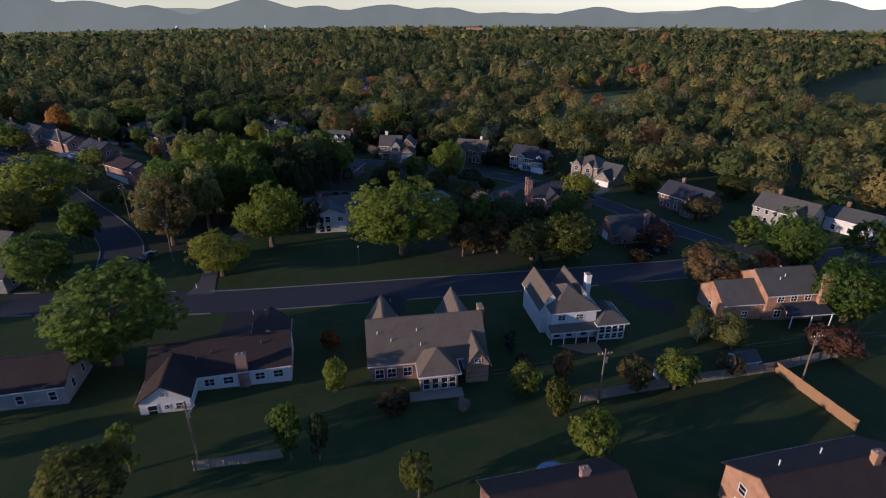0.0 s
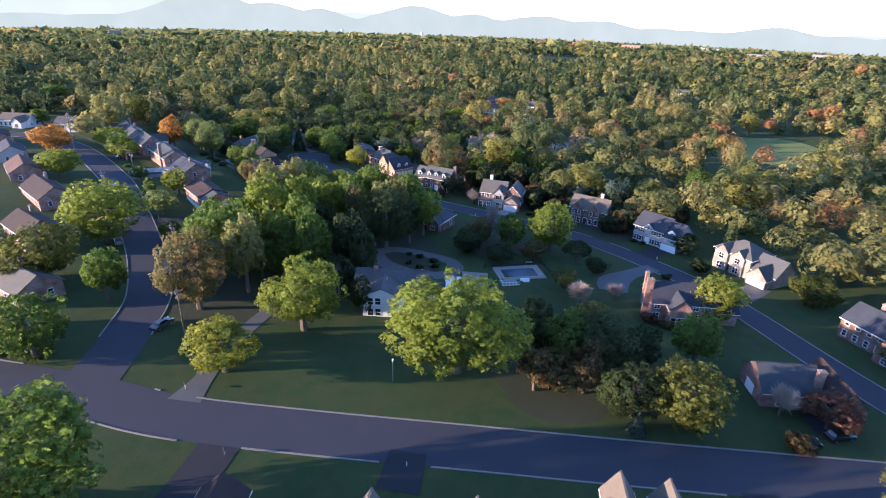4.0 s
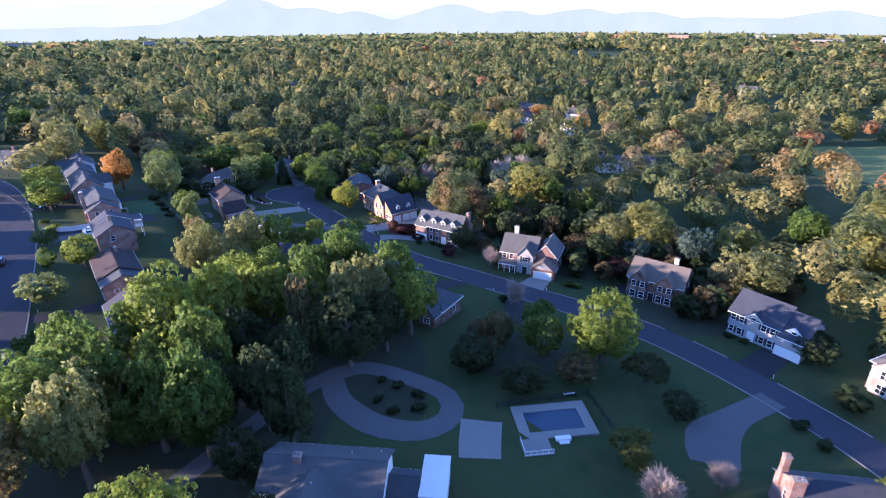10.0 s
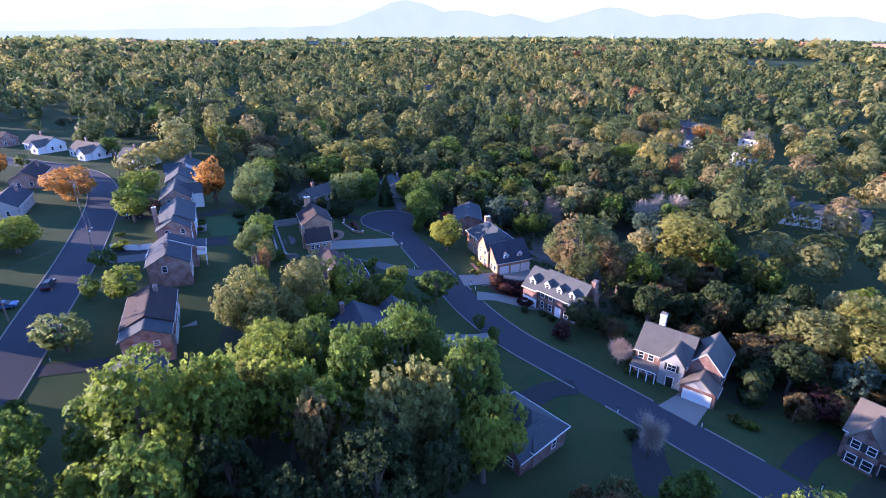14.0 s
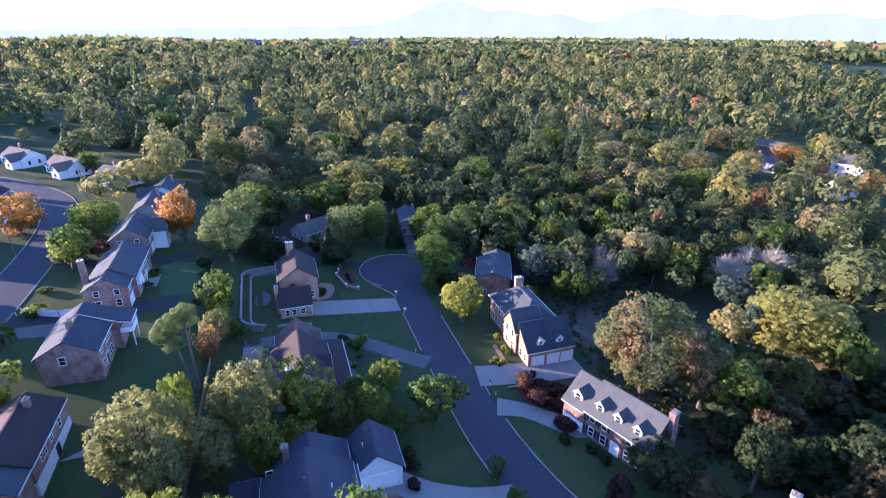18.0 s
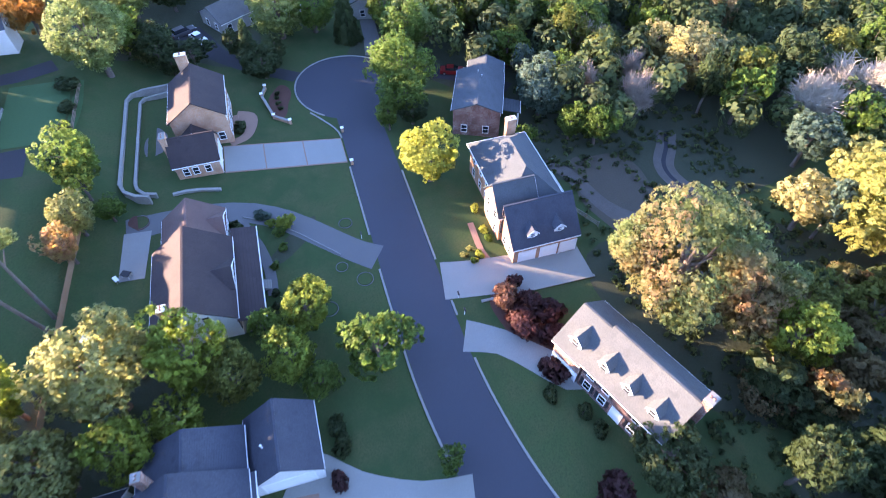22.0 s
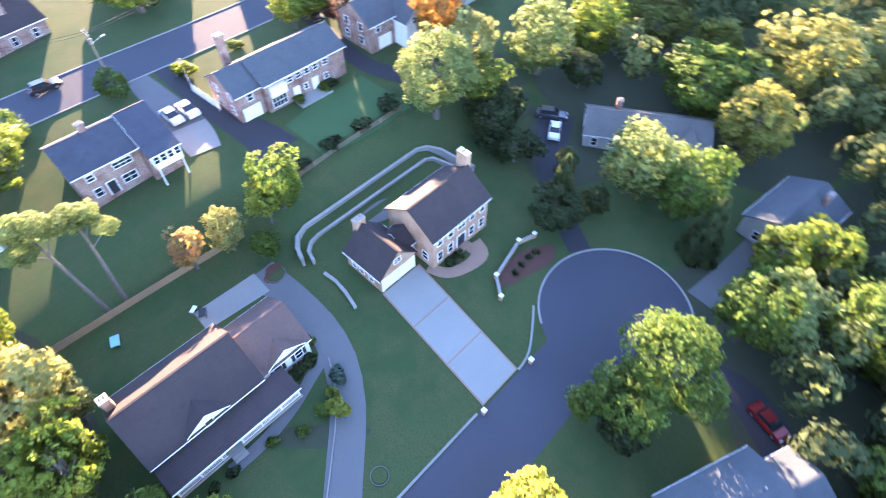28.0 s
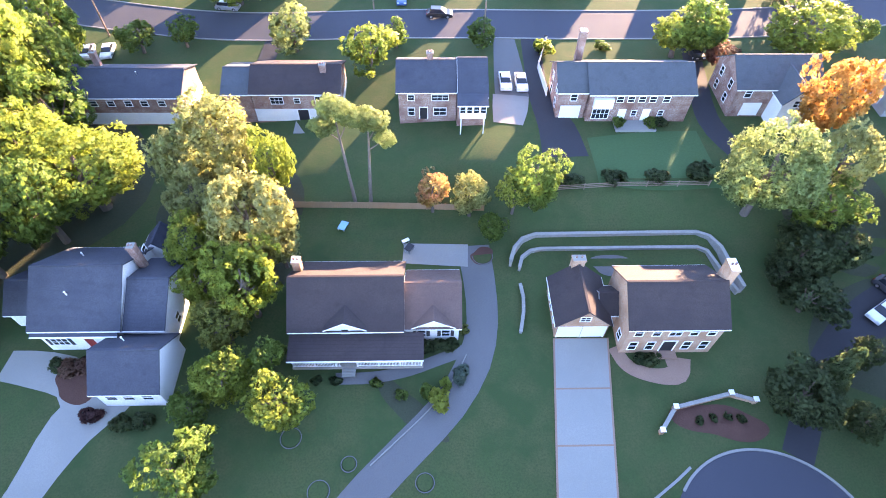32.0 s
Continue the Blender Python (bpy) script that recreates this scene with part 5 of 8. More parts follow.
plain_house(-282.5, 90.4, 0, 13, 8.4, 3.6, 6.2, SIDING_GREY, ROOF_BLUE, "grey-roofed ranch house with white carport", 0, 3.9)
plain_house(-299, 92, 0, 12, 8.4, 3.4, 6.0, SIDING, ROOF_BLUE, "low white house with blue-grey roof", 3, 3.9)
plain_house(-322, 74, 48, 13, 8.4, 3.2, 5.6, SIDING, ROOF_GREY, "low pale house with grey roof", 3, 3.9)
plain_house(-338, 55, 45, 14, 8.4, 3.2, 5.8, SIDING, ROOF_TAN, "low white house with tan roof", 3, 3.9)
plain_house(-354, 36, 45, 14, 8.4, 3.2, 5.8, SIDING, ROOF_GREY, "low white ranch house at the street's end", 3, 3.9)
plain_house(-368, 16, 52, 13, 8.4, 3.2, 5.8, BRICK, ROOF_BROWN, "brick ranch house at the street's end", 0, 3.9)
plain_house(-206.4, 49.6, 8, 18, 8.6, 3.2, 6.0, BRICK, ROOF_BROWN, "long brick ranch house with brown roof and porch", 0, 3.1)
plain_house(-236, 47, 0, 15, 8.6, 3.2, 5.8, BRICK, ROOF_RUST, "brick ranch house with rust-brown roof", 0, 3.9)
plain_house(-266, 46, 0, 15, 8.6, 3.2, 5.8, SIDING_GREY, ROOF_NAVY, "grey ranch house with dark roof", 0, 3.9)
plain_house(-298, 44, 0, 15, 8.6, 3.2, 5.8, BRICK, ROOF_BROWN, "brick ranch house under street trees", 0, 3.9)
plain_house(-178, 43, 12, 14, 8.6, 3.2, 5.8, BRICK, ROOF_BROWN, "brick ranch house shaded by trees", 0, 2.0)
plain_house(-148, 38, 18, 14, 8.6, 3.2, 5.8, BRICK, ROOF_GREY, "brick bungalow near the street corner", 0)
plain_house(-130, 30, 40, 13, 8.6, 3.2, 5.8, SIDING_GREY, ROOF_GREY, "grey bungalow on the street corner", 0)
plain_house(-271.5, 137.6, 122, 19, 7.6, 2.9, 5.0, SIDING_GREY, ROOF_GREY, "grey-roofed ranch house among tall trees", 3)
plain_house(-269.6, 162.6, -8, 12, 8.6, 3.6, 5.6, SIDING_GREY, ROOF_BLUE, "grey-roofed house half hidden by pale trees", 0)
plain_house(-314.8, 186, 30, 13, 8, 3.0, 5.4, SIDING_GREY, ROOF_PALE, "pale-roofed house deep in the woods", 0)
plain_house(-85.5, 19.5, 47, 16, 9, 3.0, 5.4, SIDING_GREY, ROOF_BROWN, "low dark-roofed house in deep shade", 0)
plain_house(-301, 335, 20, 13, 8, 4.2, 6.4, SIDING, ROOF_GREY, "white house between autumn woods", 0)
plain_house(-261, 331, 100, 10, 8, 4.6, 7.6, SIDING, ROOF_PALE, "white gabled house between autumn woods", 0)
plain_house(-26, 174.4, -22, 15, 9, 4.6, 7.6, BRICK_DARK, ROOF_NAVY, "dark brick house behind the lane", 3)
plain_house(0, 176, -20, 15, 9, 5.0, 8.2, SIDING_GREY, ROOF_GREY, "grey house with tall grey gabled roof", 3)
plain_house(16, 181, -20, 12, 8, 4.0, 6.4, SIDING, ROOF_PALE, "white house with pale roof beyond the crossing", 0)
plain_house(-196, 282, 40, 12, 8, 4.6, 7.0, SIDING, ROOF_PALE, "white house among autumn trees", 0)
plain_house(-187, 292, 10, 11, 8, 4.6, 7.2, SIDING_GREY, ROOF_NAVY, "dark-roofed house among autumn trees", 2)
plain_house(-281, 360, 30, 12, 8, 6.0, 9.0, SIDING, ROOF_GREY, "tall white house above the woods", 0)
plain_house(-322, 360, 10, 16, 8, 5.0, 7.0, BRICK, ROOF_GREY, "brick house above the woods", 0)
plain_house(-263, 545, 10, 14, 9, 6.0, 9.0, SIDING, ROOF_GREY, "white house far off in the woods", 0)
plain_house(-494, 212, 70, 14, 8, 4.6, 8.0, SIDING, ROOF_GREY, "pale house far off in the woods", 0)
plain_house(-544, 280, 70, 14, 8, 4.6, 8.0, SIDING_GREY, ROOF_PALE, "grey house far off in the woods", 0)

# -- houses by the main street, near the start --
S1 = house("house", -65.0, 40.0, 47, "white ranch house with dark shingle roof and brick chimney")
gable(S1, -10.4, 9.0, -4.0, 5.0, 0, 2.9, 5.8, "x", SIDING, ROOF_BROWN)
gable(S1, -10.6, -4.2, -8.2, 0, 0, 2.8, 5.0, "y", SIDING, ROOF_BROWN, ends=(0.3, 0))
gable(S1, 3.0, 8.6, 2, 9.0, 0, 2.9, 5.4, "y", SIDING, ROOF_BROWN, ends=(0, 0.3))
chimney(S1, 2.4, -4.0, 0, 5.6, BRICK, 1.5, 0.8), vents(S1, [(-2, -1.5, 4.8), (-4, -2.0, 4.4), (5, -1, 5.1)])
for x in (-2.4, 0.2, 4.6, 7.2):
    window(S1, "S", x, -4.0, 1.5, 1.3, 1.1, None, 2)
window(S1, "S", -9, -8.2, 1.2, 1.2, 1.6), window(S1, "S", -7.2, -8.2, 1.5, 0.6, 0.6), window(S1, "S", -5.6, -8.2, 1.5, 0.9, 0.8), window(S1, "S", -7.4, -8.2, 3.6, 0.6, 0.6)
S2 = house("house", -43.4, 60.4, 43, "brick house with broad brown roof and several gables")
gable(S2, -8.8, 8.8, -5.4, 5.2, 0, 3.6, 8.0, "x", BRICK, ROOF_TAN)
gable(S2, -8.6, -4.0, 0, 8.4, 0, 3.6, 7.4, "y", BRICK, ROOF_TAN, ends=(0, 0.3))
gable(S2, 3.4, 8.2, 0, 8.8, 0, 3.6, 7.6, "y", BRICK, ROOF_TAN, ends=(0, 0.3))
hip(S2, -1.6, 3.8, -9.0, -3.4, 0, 3.4, 6.2, BRICK_TAN, ROOF_TAN)
gable(S2, 5.4, 8.8, -7.4, -2, 0, 3.4, 6.0, "y", BRICK_TAN, ROOF_TAN, ends=(0.3, 0))
chimney(S2, 9.2, 1.0, 0, 8.4, BRICK_TAN, 0.8, 1.6), vents(S2, [(-7.4, -2, 6.6), (-5.4, -3, 5.8), (-1.4, -2, 6.6), (-1.0, -3.8, 5.2)], WHITE)
for x in (-7.4, -5.6, -3.2):
    window(S2, "S", x, -5.4, 1.8, 1.2, 1.5, None, 2)
for x in (-0.8, 0.5, 1.8, 3.0):
    window(S2, "S", x, -9.0, 1.9, 0.9, 1.8)
for y in (-8, -6.4):
    window(S2, "W", -1.6, y, 1.9, 0.9, 1.8), window(S2, "E", 3.8, y, 1.9, 0.9, 1.8)
window(S2, "S", 7.1, -7.4, 4.0, 1.0, 0.6, None, 2), part("deck", Shape().box(-3.4, 4.4, -11.0, -9.05, 0.6, 0.8).box(-3.3, -3.1, -10.9, -10.7, 0, 0.6).box(4.1, 4.3, -10.9, -10.7, 0, 0.6), WOOD, S2)
S3 = house("house", -29.0, 84.0, 43, "white two-storey house with brown hip roof and glazed sunroom")
hip(S3, -4.4, 3.6, -4.4, 4.4, 0, 5.6, 8.6, SIDING, ROOF_TAN)
gable(S3, -5.4, -1.8, -2, 8.4, 0, 5.0, 7.8, "y", SIDING, ROOF_TAN, ends=(0, 0.3))
gable(S3, 0.4, 4.0, -2, 8.0, 0, 5.0, 7.8, "y", SIDING, ROOF_TAN, ends=(0, 0.3))
hip(S3, 3.7, 8.6, -5.6, 1.0, 0, 3.2, 5.6, SIDING, ROOF_GREY)
chimney(S3, 4.1, 1.6, 0, 9.4, WHITE, 0.9, 1.2)
lean_roof(S3, -5.0, 3.6, -4.45, 3.2, -6.4, 2.7, ROOF_TAN)
for x in (-4.8, -2.6, -0.4, 1.8, 3.4):
    post(S3, x, -6.2, 0, 2.74)
for x in (-2.6, 0.6):
    window(S3, "S", x, -4.4, 4.5, 1.2, 0.9, None, 2)
for x in (-3.2, -1.0, 1.6):
    window(S3, "S", x, -4.4, 1.5, 1.0, 1.6)
for i in range(4):
    window(S3, "S", 4.4 + 1.17 * i, -5.6, 2.2, 0.85, 1.2), window(S3, "S", 4.4 + 1.17 * i, -5.6, 0.85, 0.85, 0.9)
for i in range(3):
    window(S3, "E", 8.6, -4.8 + 1.6 * i, 2.2, 1.1, 1.2)
part("deck", Shape().box(-4.6, 3.2, -9.4, -6.4, 0.2, 0.4), CEDAR, S3)
S4 = house("house", -1.2, 112.6, 41, "orange brick house with grey roof, tall chimney and lower wing")
gable(S4, -1.6, 9.6, -4.6, 5.0, 0, 5.6, 8.6, "x", BRICK_TAN, ROOF_GREY)
gable(S4, -9.6, -1.8, -4.0, 4.2, 0, 3.8, 6.6, "x", BRICK_TAN, ROOF_GREY, ends=(0.3, 0))
lean_roof(S4, 1.2, 9.6, -4.6, 3.6, -8.0, 2.8, ROOF_NAVY)
for x in (1.4, 5.4, 9.4):
    post(S4, x, -7.8, 0, 2.9)
chimney(S4, 9.0, -5.1, 0, 9.4, BRICK_TAN, 1.7, 0.8), vents(S4, [(2, -2, 7.4), (4, 1, 8.2), (5, 2, 7.6), (3.2, -1.6, 7.8)], WHITE)
for x in (1, 3.6, 6.4):
    window(S4, "S", x, -4.6, 4.6, 1.2, 1.0, None, 2), window(S4, "S", x, -4.6, 1.5, 1.2, 1.4, None, 2)
for x in (-7.8, -5.2):
    window(S4, "S", x, -4.0, 1.5, 1.1, 1.2, None, 2)
window(S4, "W", -9.6, 0, 1.6), window(S4, "W", -1.6, 2.4, 5.0, 0.8, 0.9)
S5 = house("house", 10.0, 60.6, 47, "orange brick house with broad dark brown roof and chimney")
gable(S5, -8.8, 8.8, -4.6, 4.6, 0, 5.0, 7.6, "x", BRICK_TAN, ROOF_BROWN)
chimney(S5, 4.6, -0.6, 6.6, 8.8, BRICK_TAN), vents(S5, [(1, 2.4, 6.8), (-5, 1.8, 7.0)], WHITE)
for y in (-2.4, 1.8):
    window(S5, "W", -8.8, y, 1.6, 1.1, 1.3, None, 2), window(S5, "W", -8.8, y, 4.0, 0.9, 1.1)
S6 = house("house", -13.4, 43.4, 47, "low house with dark brown shingle roof", "house")
gable(S6, -7.4, 7.4, -4.2, 4.2, 0, 2.8, 5.2, "x", BRICK_DARK, ROOF_BROWN)
window(S6, "W", -7.4, 0, 1.5), chimney(S6, 3, 0.5, 4.4, 6.2, BRICK)

# ---- trees ----
def leaf_quads(rng, pos, nrm, size):
    """Small bent leaf sprays: one quad each, facing nrm, of half-size size."""
    n = len(pos)
    r = rng.normal(size=(n, 3))
    t = np.cross(nrm, r)
    t /= np.linalg.norm(t, axis=1)[:, None] + 1e-9
    b = np.cross(nrm, t)
    s = 1.3 * size * rng.uniform(0.6, 1.35, n)
    k = s[:, None]
    bend = nrm * (k * rng.uniform(-0.35, 0.35, (n, 1)))
    j = lambda: rng.uniform(0.65, 1.15, (n, 1))
    co = np.stack([pos - t * k * j() - b * k * 0.45 * j(), pos + t * k * 0.5 * j() - b * k * j() + bend, pos + t * k * j() + b * k * 0.5 * j(), pos - t * k * 0.4 * j() + b * k * j() + bend], 1)
    return co.reshape(-1, 3)


def unit(rng, n):
    d = rng.normal(size=(n, 3))
    return d / np.linalg.norm(d, axis=1)[:, None]


def rounded(rng, d, stray):
    """Leaf normals that follow the bough, with a little disorder."""
    d = d / (np.linalg.norm(d, axis=-1)[..., None] + 1e-9) + stray * rng.normal(size=d.shape)
    return d / np.linalg.norm(d, axis=-1)[..., None]


TALL = 2.2  # height of a model tree whose crown is 1 in radius


def lobes(rng, count, low=0.35):
    """Crown lobes: centres and radii, heaped unevenly round a leaning middle."""
    d = unit(rng, count)
    rad = rng.uniform(0.25, 0.82, count)
    az = np.arctan2(d[:, 1], d[:, 0])
    p = rng.uniform(0, 6.28, 3)
    lop = 1 + 0.14 * np.sin(az + p[0]) + 0.10 * np.sin(2 * az + p[1]) + 0.08 * np.sin(3 * az + p[2])
    zc, hz = (TALL + low) / 2, (TALL - low) / 2
    c = np.stack([d[:, 0] * rad * lop * 0.80, d[:, 1] * rad * lop * 0.80, zc + d[:, 2] * rad * hz * 0.82], 1)
    r = rng.uniform(0.29, 0.46, count) * (1.18 - 0.42 * rad) * (1.05 - 0.25 * np.clip(d[:, 2], 0, 1))
    return c, r


def crown_mesh(seed, leaves, size, count=20, low=0.35, name="crown", tuft=(0.15, 0.3)):
    """Leaf sprays round tufts, tufts round lobes, lobes round the crown's middle."""
    rng = np.random.default_rng(seed)
    c, r = lobes(rng, count, low)
    mid = np.array([0, 0, (TALL + low) / 2])
    out = c - mid
    out /= np.linalg.norm(out, axis=1)[:, None] + 1e-9
    # tufts on the outer side of each lobe
    k = count * 22
    own = rng.choice(count, k, p=r ** 2 / (r ** 2).sum())
    td = unit(rng, k)
    flip = (td * out[own]).sum(1) < -0.25
    td[flip] *= -1
    tc = c[own] + td * (r[own] * rng.uniform(0.72, 1.02, k))[:, None]
    tr_ = r[own] * rng.uniform(tuft[0], tuft[1], k)
    pick = rng.choice(k, leaves, p=tr_ ** 1.7 / (tr_ ** 1.7).sum())
    d = unit(rng, leaves)
    flip = (d * td[pick]).sum(1) < -0.2
    d[flip] *= -1
    p = tc[pick] + d * (tr_[pick] * rng.uniform(0.55, 1.2, leaves))[:, None]
    away = (p - mid) / (np.linalg.norm(p - mid, axis=1)[:, None] + 1e-9)
    nrm = d + 0.5 * rng.normal(size=d.shape) + np.array([0, 0, 0.15])
    nrm /= np.linalg.norm(nrm, axis=1)[:, None]
    co = leaf_quads(rng, p, nrm, size)
    soft = rounded(rng, 0.5 * d + 0.55 * td[pick] + 0.5 * away, 0.42)
    return fast_mesh(name, co, np.arange(len(co)).reshape(-1, 4), None, soft), c


def conifer_mesh(seed, leaves, size, spread=1.0):
    rng = np.random.default_rng(seed)
    z = 0.12 + (TALL - 0.12) * (1 - np.sqrt(rng.random(leaves)))
    a = rng.uniform(0, math.tau, leaves)
    tier = 0.82 + 0.18 * np.sin(z * 17 + 1.3 * np.sin(a * 5 + seed))
    rad = spread * (1 - (z - 0.12) / (TALL - 0.1)) ** 0.8 * tier * np.sqrt(rng.uniform(0.35, 1.0, leaves))
    p = np.stack([rad * np.cos(a), rad * np.sin(a), z - 0.12 * rad], 1)
    nrm = np.stack([np.cos(a), np.sin(a), np.full(leaves, 0.6)], 1) + 0.7 * rng.normal(size=(leaves, 3))
    nrm /= np.linalg.norm(nrm, axis=1)[:, None]
    co = leaf_quads(rng, p, nrm, size)
    soft = rounded(rng, np.stack([np.cos(a), np.sin(a), np.full(leaves, 0.45)], 1), 0.35)
    return fast_mesh("crown", co, np.arange(len(co)).reshape(-1, 4), None, soft)


def bare_mesh(seed, twigs):
    """A leafless crown: fine twigs fanning out of the limbs."""
    rng = np.random.default_rng(seed)
    c, r = lobes(rng, 16, 0.3)
    base = np.array([0, 0, 0.55])
    pick = rng.integers(0, 16, twigs)
    t = rng.uniform(0.45, 1.0, twigs)[:, None]
    p0 = base + (c[pick] - base) * t + rng.normal(size=(twigs, 3)) * 0.10
    d = (c[pick] - base) + rng.normal(size=(twigs, 3)) * 0.55 + np.array([0, 0, 0.25])
    d /= np.linalg.norm(d, axis=1)[:, None]
    ln = rng.uniform(0.15, 0.42, twigs)[:, None]
    s = np.cross(d, rng.normal(size=(twigs, 3)))
    s /= np.linalg.norm(s, axis=1)[:, None]
    w = rng.uniform(0.005, 0.010, twigs)[:, None]
    p1 = p0 + d * ln
    co = np.stack([p0 - s * w, p0 + s * w, p1 + s * w * 0.4, p1 - s * w * 0.4], 1).reshape(-1, 3)
    return fast_mesh("crown", co, np.arange(len(co)).reshape(-1, 4), None)


def trunk_mesh(seed, tips, reach=0.85, thick=0.07, top=0.62):
    rng = random.Random(seed)
    s, p = Shape(), Vector((0, 0, 0))
    for i in range(4):
        q = Vector((rng.uniform(-0.03, 0.03), rng.uniform(-0.03, 0.03), TALL * top * (i + 1) / 4))
        s.tube(p, q, thick * (1.25 - 0.25 * i), thick * (1.0 - 0.25 * i), 7)
        p = q
    for i, tip in enumerate(tips):
        z = TALL * rng.uniform(0.2, top * 0.85)
        a, b = Vector((0, 0, z)), Vector(tip)
        m = a.lerp(b, 0.5) + Vector((0, 0, -0.04))
        s.tube(a, m, thick * 0.42, thick * 0.28, 5), s.tube(m, a.lerp(b, reach), thick * 0.28, thick * 0.08, 5)
    me = s.mesh("trunk")
    me.materials.append(BARK)
    return me


NEAR = []
for sd in range(7):
    me, c = crown_mesh(100 + sd, 3200, 0.043, 18 + 3 * (sd % 4), (0.12, 0.25, 0.35)[sd % 3])
    NEAR.append((me, trunk_mesh(sd, [tuple(v) for v in c[:8]])))
FINE = []
for sd in range(5):
    me, c = crown_mesh(110 + sd, 6400, 0.0315, 20 + 4 * (sd % 3), (0.12, 0.2, 0.32)[sd % 3])
    FINE.append((me, trunk_mesh(5 + sd, [tuple(v) for v in c[:8]])))
FINE_BIG = []
for sd in range(2):
    me, c = crown_mesh(120 + sd, 16000, 0.0205, 30 + 5 * sd, 0.15)
    FINE_BIG.append((me, trunk_mesh(15 + sd, [tuple(v) for v in c[:10]])))
BIG = []
for sd in range(3):
    me, c = crown_mesh(130 + sd, 5600, 0.033, 34 + 4 * sd, 0.15)
    BIG.append((me, trunk_mesh(10 + sd, [tuple(v) for v in c[:10]])))
GROVE = []
for sd in range(5):
    me, c = crown_mesh(170 + sd, 1500, 0.060, 15 + sd, 0.45)
    GROVE.append((me, trunk_mesh(80 + sd, [tuple(v) for v in c[:4]])))
SMALL = []
for sd in range(3):
    me, c = crown_mesh(150 + sd, 700, 0.13, 12, 0.05)
    SMALL.append((me, trunk_mesh(20 + sd, [tuple(v) for v in c[:4]], 0.7, 0.06, 0.4)))
CONIFER = [(conifer_mesh(200 + sd, 2200, 0.085, 1.0), trunk_mesh(40 + sd, [], 0.8, 0.06, 0.9)) for sd in range(2)]
BARE = []
for sd in range(3):
    r0 = np.random.default_rng(300 + sd)
    c, _ = lobes(r0, 16, 0.3)
    BARE.append((bare_mesh(300 + sd, 4500), trunk_mesh(60 + sd, [tuple(v) for v in c[:14]], 0.95, 0.06, 0.4)))
TONE = {"green": "dense green", "dark": "dark green shaded", "olive": "olive green", "yg": "yellow-green", "pale": "pale green", "gold": "golden olive", "yellow": "bright yellow", "lemon": "lemon-yellow", "wheat": "pale wheat-coloured", "brown": "thin brown", "rust": "rust-tinged", "orange": "bright orange", "orange2": "orange-gold", "coral": "coral and yellow", "red": "bright red", "redbrown": "red-brown", "maroon": "dark maroon", "autumn": "green and orange autumn", "blue": "blue-green"}
tree_count = 0


def near_model(x, y, radius, k):
    """Finer crowns along the lane, where the way passes lowest over them."""
    if (-250 < x < -150 and 98 < y < 200) or (radius > 5.5 and -130 < x < -45 and 50 < y < 140):
        return FINE_BIG[k % 2] if radius > 6.2 else FINE[k % 5] if radius > 2.9 else NEAR[k % 7]
    return BIG[k % 3] if radius > 6.2 else NEAR[k % 7]


def tree(x, y, tall, radius, kind, models=None):
    """One tree or shrub: trunk with limbs, and a crown."""
    global tree_count
    tree_count += 1
    k = tree_count
    spin = (k * 137.5) % 360
    if kind in ("spruce", "spruce_green", "pine", "fir"):
        crown, trunk = CONIFER[k % 2] if kind in ("spruce", "fir") else BIG[k % 3] if kind == "pine" else NEAR[k % 7]
        mat_, label, cat = LEAF["blue" if kind == "spruce" else "dark" if kind == "fir" else "green"], "full evergreen tree on a lawn", "evergreen tree"
    elif kind.startswith("bare"):
        crown, trunk = BARE[k % 3]
        mat_, label, cat = LEAF["twig_pale" if kind == "barepale" else "twig"], "leafless tree with fine pinkish-grey twigs", "bare tree"
    else:
        crown, trunk = models[k % len(models)] if models else SMALL[k % 3] if tall <= 4.5 else near_model(x, y, radius, k)
        mat_ = LEAF["orange" if kind == "orange2" else kind]
        label = TONE[kind] + (" shrub in a garden" if tall <= 4.5 else " broadleaf tree with uneven crown")
        cat = "shrub" if tall <= 4.5 else "tree"
    o = new("shrub" if cat == "shrub" else "tree")
    o.matrix_basis = pose(x, y, land(x, y) - 0.05, 0, 0, spin)
    o.scale = (radius, radius, tall / TALL)
    tagged(o, label, cat)
    part("trunk", trunk, BARK, o)
    c = new("crown", crown)
    c.parent = o
    if not crown.materials:
        crown.materials.append(LEAF["green"])
    c.material_slots[0].link = "OBJECT"
    c.material_slots[0].material = mat_
    return o


def plant(rows):
    for x, y, tall, radius, kind in rows:
        tree(x, y, tall, radius, kind)


plant([(17.7, 153.7, 12, 5.9, "green"), (13.2, 116.6, 14, 7.7, "green"), (12.6, 186.6, 8, 6.0, "green"), (12.1, 101.1, 6, 4.7, "redbrown"), (3.6, 135.2, 17.2, 7.4, "green"), (-1.3, 124.7, 9, 4.7, "red"), (-2.0, 83.8, 5, 2.4, "brown"), (-2.8, 93.6, 5, 2.7, "gold"), (-4.1, 108.1, 3, 0.9, "green"), (-4.0, 95.4, 6.2, 4.0, "gold"), (-7.0, 150.0, 9, 4.6, "yg"), (-8.0, 92.0, 5, 2.0, "blue"), (-9.1, 98.9, 5, 1.5, "blue"), (-8.2, 75.6, 8.0, 3.6, "yg")])
